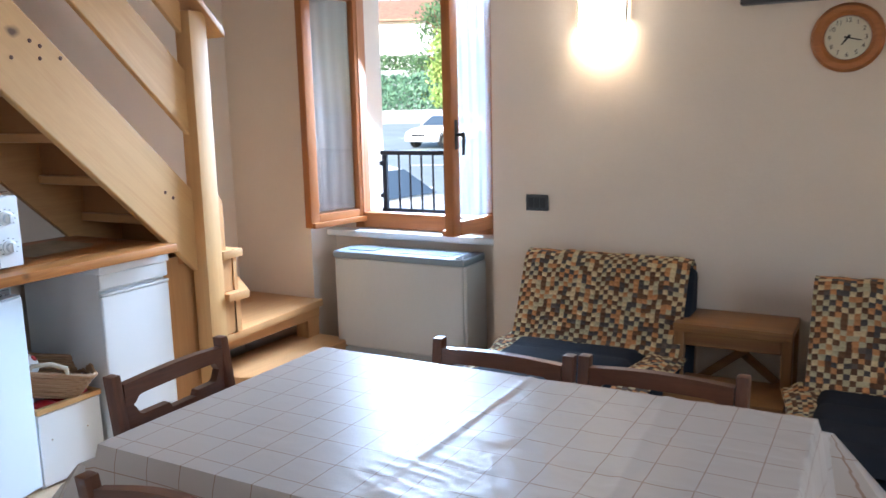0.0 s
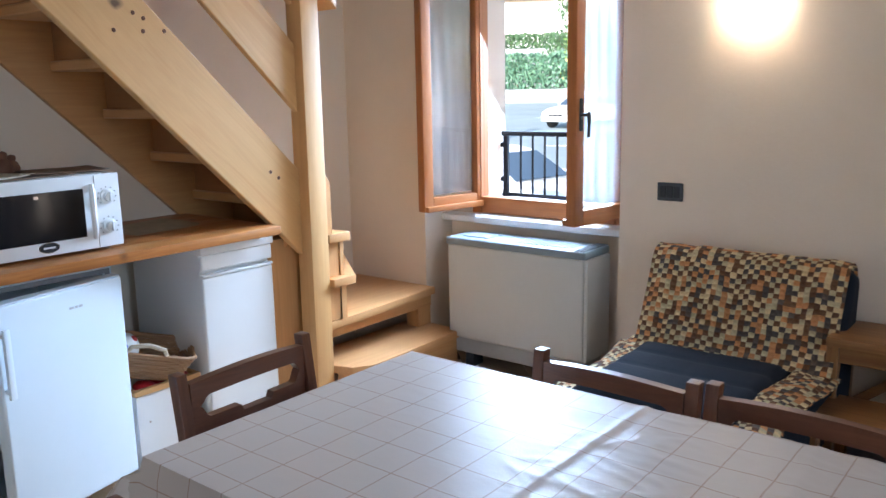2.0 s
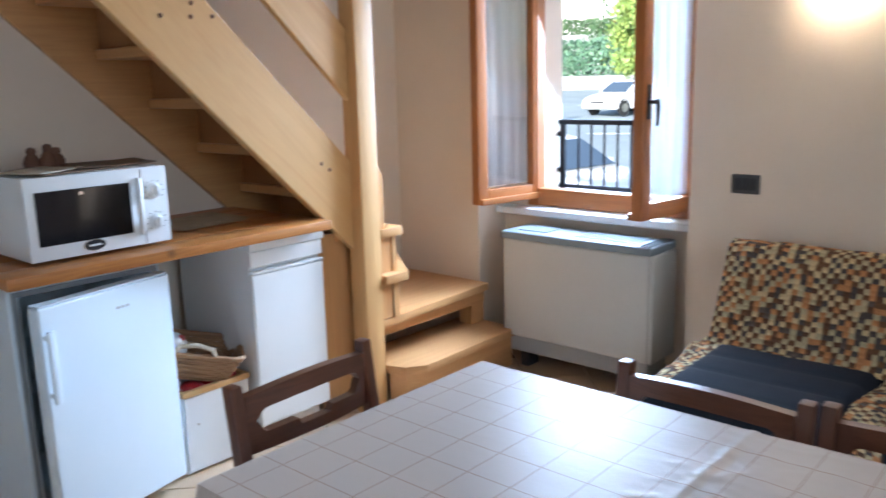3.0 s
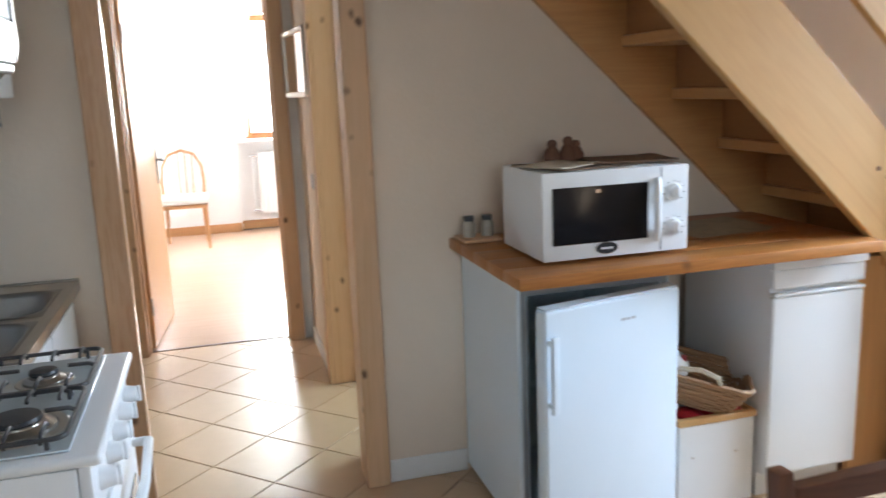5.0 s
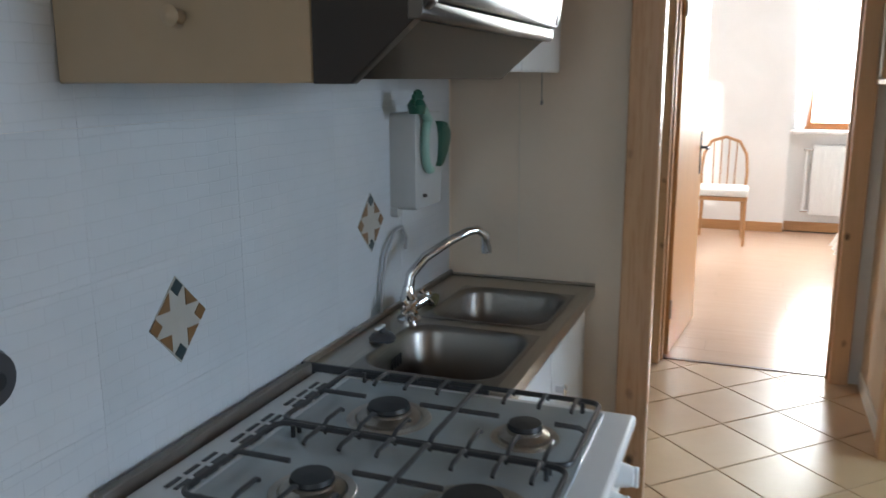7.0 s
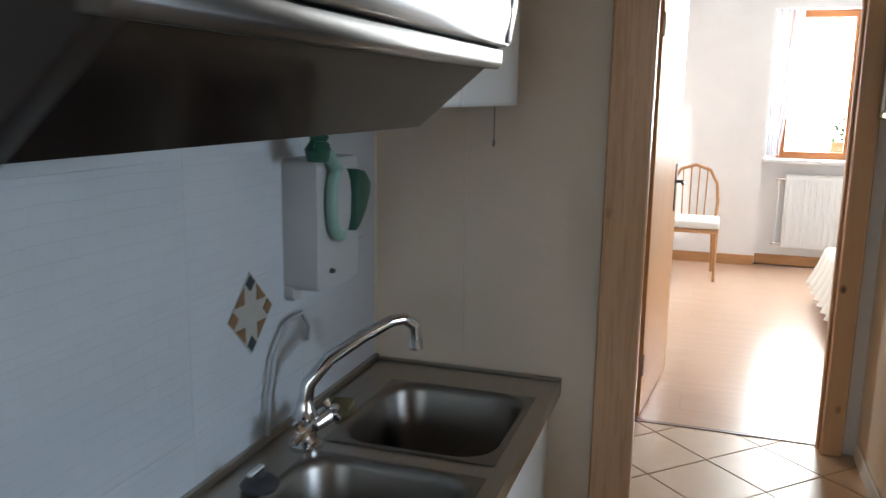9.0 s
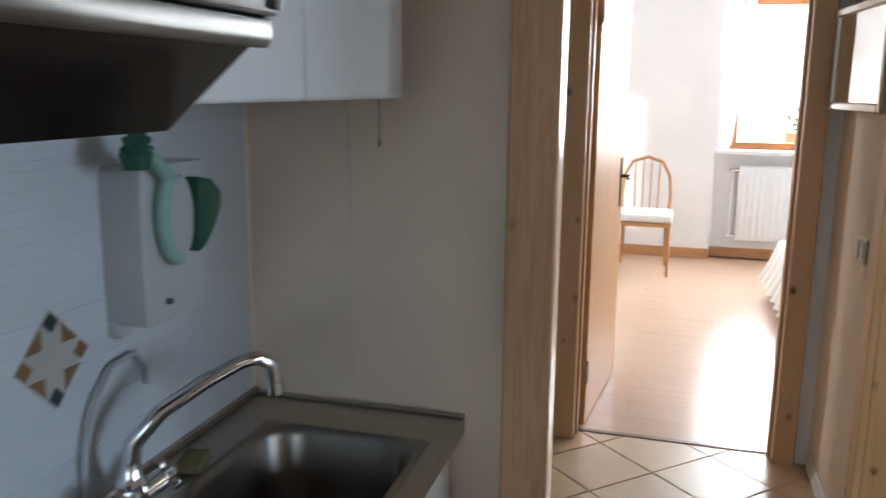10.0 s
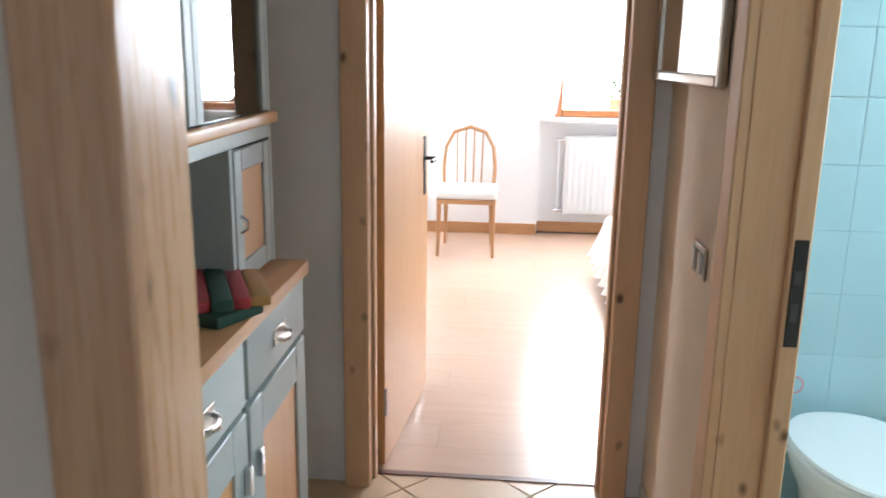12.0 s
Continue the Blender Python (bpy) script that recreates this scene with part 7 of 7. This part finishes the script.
house = thing("house", "white rendered house with red tiled roof", "house", at_view(-0.03, 78, 4.6))
part("wall", boxes((-8, 5, 0, 9, 0, 5.2)), PLASTER_COOL, house)
part("roof", prism(bmesh.new(), [(-0.8, 5.1), (-0.8, 5.3), (4.5, 7.6), (9.8, 5.3), (9.8, 5.1)], "x", -8.8, 5.8), painted("red_roof_tile", (0.36, 0.20, 0.14), 0.8, 0.15, 6, 0.3), house)
hb_ = thing("house", "pale house further up the slope", "house", at_view(0.03, 95, 6.0))
part("wall", boxes((-7, 9, 0, 9, 0, 6.5)), PLASTER, hb_)
part("roof", prism(bmesh.new(), [(-0.8, 6.4), (-0.8, 6.6), (4.5, 9.2), (9.8, 6.6), (9.8, 6.4)], "x", -7.8, 9.8), painted("grey_roof_tile", (0.22, 0.20, 0.20), 0.8, 0.15, 6, 0.3), hb_)
for k, d, z, w in ((-0.03, 84, -1.1, 60),):
    o = mesh_ob("slope", prism(bmesh.new(), [(-15.5, 0.0), (-15.5, 5.6), (-4, 5.75), (30, 9.5), (30, 0.0)], "x", -w / 2, w / 2), painted("grass_slope", (0.10, 0.16, 0.06), 0.95, 0.2, 3, 0.5, big=0.5), 0)
    o.matrix_basis = at_view(k, d, z)
    tagged(o, "grassy slope behind the terrace wall", "ground", kind="structure")


# ---- pieces: floor tiles, planks, wall tiles ----
def clip_poly(pts, axis, limit, keep_above):
    out = []
    for a, b in zip(pts, pts[1:] + pts[:1]):
        da, db = ((p[axis] - limit) * (1 if keep_above else -1) for p in (a, b))
        if da >= 0:
            out.append(a)
        if da * db < 0:
            f = da / (da - db)
            out.append(tuple(a[i] + f * (b[i] - a[i]) for i in (0, 1)))
    return out


def slab_mesh(name, pts, depth, mat, inset=0.002, drop=0.0015):
    """A thin slab with eased upper edges, top at z = 0."""
    n = len(pts)
    cx, cy = sum(p[0] for p in pts) / n, sum(p[1] for p in pts) / n
    ins = []
    for x, y in pts:
        d = math.hypot(x - cx, y - cy) or 1
        ins.append((x - (x - cx) / d * inset * 1.4, y - (y - cy) / d * inset * 1.4))
    vs = [(x, y, -depth) for x, y in pts] + [(x, y, -drop) for x, y in pts] + [(x, y, 0.0) for x, y in ins]
    fs = [tuple(range(2 * n, 3 * n))]
    for k in (0, 1):
        fs += [(k * n + i, k * n + (i + 1) % n, (k + 1) * n + (i + 1) % n, (k + 1) * n + i) for i in range(n)]
    me = bpy.data.meshes.new(name)
    me.from_pydata(vs, [], fs)
    me.materials.append(mat)
    return me


D = 0.434          # diagonal of a floor tile with its joint
H = D / 2 - 0.0032
diamond = [(H, 0), (0, H), (-H, 0), (0, -H)]
whole = slab_mesh("tile", diamond, 0.009, FLOOR_TILE)
rt = random.Random(2)
for i in range(-3, 36):
    for j in range(-6, 24):
        if (i + j) % 2 == 0:
            continue
        cx, cy = -5.611 + i * D / 2, 0.53 + j * D / 2
        # the floor's outline there: hall and bathroom, or living kitchen
        inner = cx < -4.07
        y0, y1 = (-0.34, 2.9) if inner else (-0.215, 3.95 if -3.40 < cx < -2.28 else 3.715)
        m = pose(cx, cy, rt.uniform(-0.0004, 0.0004), rt.uniform(-0.08, 0.08), rt.uniform(-0.08, 0.08), 0)
        pts = [(x + cx, y + cy) for x, y in diamond]
        for axis, limit, above in ((0, -5.928, True), (0, 1.598, False), (1, y0, True), (1, y1, False)):
            if len(pts) >= 3:
                pts = clip_poly(pts, axis, limit, above)
        if len(pts) < 3:
            continue
        cut = len(pts) != 4 or abs(pts[0][0] - cx - H) > 1e-6
        piece("tile", slab_mesh("tile", [(x - cx, y - cy) for x, y in pts], 0.009, FLOOR_TILE) if cut else whole, FLOOR, m)

PW, PL = 0.192, 1.29
planks = {}
for i in range(21):
    for j in range(5):
        y = -1.75 + j * PL - (i * 0.43) % PL
        lo, hi = max(y, -1.70), min(y + PL, 3.30)
        if hi - lo < 0.05:
            continue
        key = round(hi - lo, 3)
        if key not in planks:
            planks[key] = slab_mesh("plank", [(0, 0), (PW - 0.0008, 0), (PW - 0.0008, key - 0.0008), (0, key - 0.0008)], 0.009, LAMINATE, 0.0004, 0.00015)
        piece("plank", planks[key], FLOOR_BED, pose(-5.947 - PW * (i + 1), lo, 0))


def rustic_tile_mat(name):
    """White glazed tile with thin wavy courses pressed into it."""
    m, n, l, b = node_mat(name, 0.34)
    tc = n.new("ShaderNodeTexCoord")
    info = n.new("ShaderNodeObjectInfo")
    add = n.new("ShaderNodeVectorMath")
    add.operation = "ADD"
    l.new(tc.outputs["Object"], add.inputs[0])
    l.new(info.outputs["Location"], add.inputs[1])
    wv = n.new("ShaderNodeTexNoise")
    wv.inputs["Scale"].default_value = 9.0
    l.new(add.outputs["Vector"], wv.inputs["Vector"])
    wob = n.new("ShaderNodeVectorMath")
    wob.operation = "MULTIPLY_ADD"
    wob.inputs[1].default_value = (0.012, 0.012, 0.012)
    l.new(wv.outputs["Color"], wob.inputs[0])
    l.new(add.outputs["Vector"], wob.inputs[2])
    mp = n.new("ShaderNodeMapping")
    mp.inputs["Rotation"].default_value = (0, 0, 0)
    l.new(wob.outputs["Vector"], mp.inputs["Vector"])
    br = n.new("ShaderNodeTexBrick")
    for key, val in (("Scale", 1.0), ("Mortar Size", 0.0016), ("Brick Width", 0.055), ("Row Height", 0.022), ("Mortar Smooth", 1.0)):
        br.inputs[key].default_value = val
    br.inputs["Color1"].default_value, br.inputs["Color2"].default_value, br.inputs["Mortar"].default_value = (1, 1, 1, 1), (0.95, 0.95, 0.95, 1), (0.5, 0.5, 0.5, 1)
    l.new(mp.outputs["Vector"], br.inputs["Vector"])
    cl = noise_tex(n, l, add.outputs["Vector"], 5, 4)
    c = mixrgb(n, l, ramp(n, l, cl, [(0.3, 0.0), (0.7, 1.0)]), (0.50, 0.525, 0.545), (0.56, 0.58, 0.60))
    l.new(mixrgb(n, l, 0.11, c, br.outputs["Color"], "MULTIPLY"), b.inputs["Base Color"])
    bump(n, l, b, br.outputs["Color"], 0.3, 0.002)
    return m


RUSTIC = rustic_tile_mat("rustic_course_tile")
KT = tagged(new("wall_tiles_kitchen"), "white rustic tiles behind cooker and sink", "wall tiles", kind="structure")
TW, TH = 0.3335, 0.2
flat = slab_mesh("tile", [(0, 0), (TW - 0.0004, 0), (TW - 0.0004, TH - 0.0004), (0, TH - 0.0004)], 0.003, RUSTIC, 0.0004, 0.0002)
for i in range(-2, 4):
    for j in range(4):
        piece("tile", flat, KT, pose(-2.6005 - i * TW + 0.001, -0.2170, 0.75 + j * TH, 90, 0, 180))
BTW = tagged(new("wall_tiles_bath"), "pale aqua glazed tiles with a patterned band", "wall tiles", kind="structure")
BT = 0.2
bt = slab_mesh("tile", [(0, 0), (BT - 0.0006, 0), (BT - 0.0006, BT - 0.0006), (0, BT - 0.0006)], 0.006, BATH_TILE, 0.0005, 0.0003)
bb2 = slab_mesh("tile", [(0, 0), (BT - 0.001, 0), (BT - 0.001, BT - 0.001), (0, BT - 0.001)], 0.006, BATH_BAND, 0.004, 0.002)
for i in range(8):
    for j in range(11):
        piece("tile", bb2 if j in (6, 7) else bt, BTW, pose(-5.853, 1.275 + i * BT, -0.06 + j * BT, 90, 0, 90))
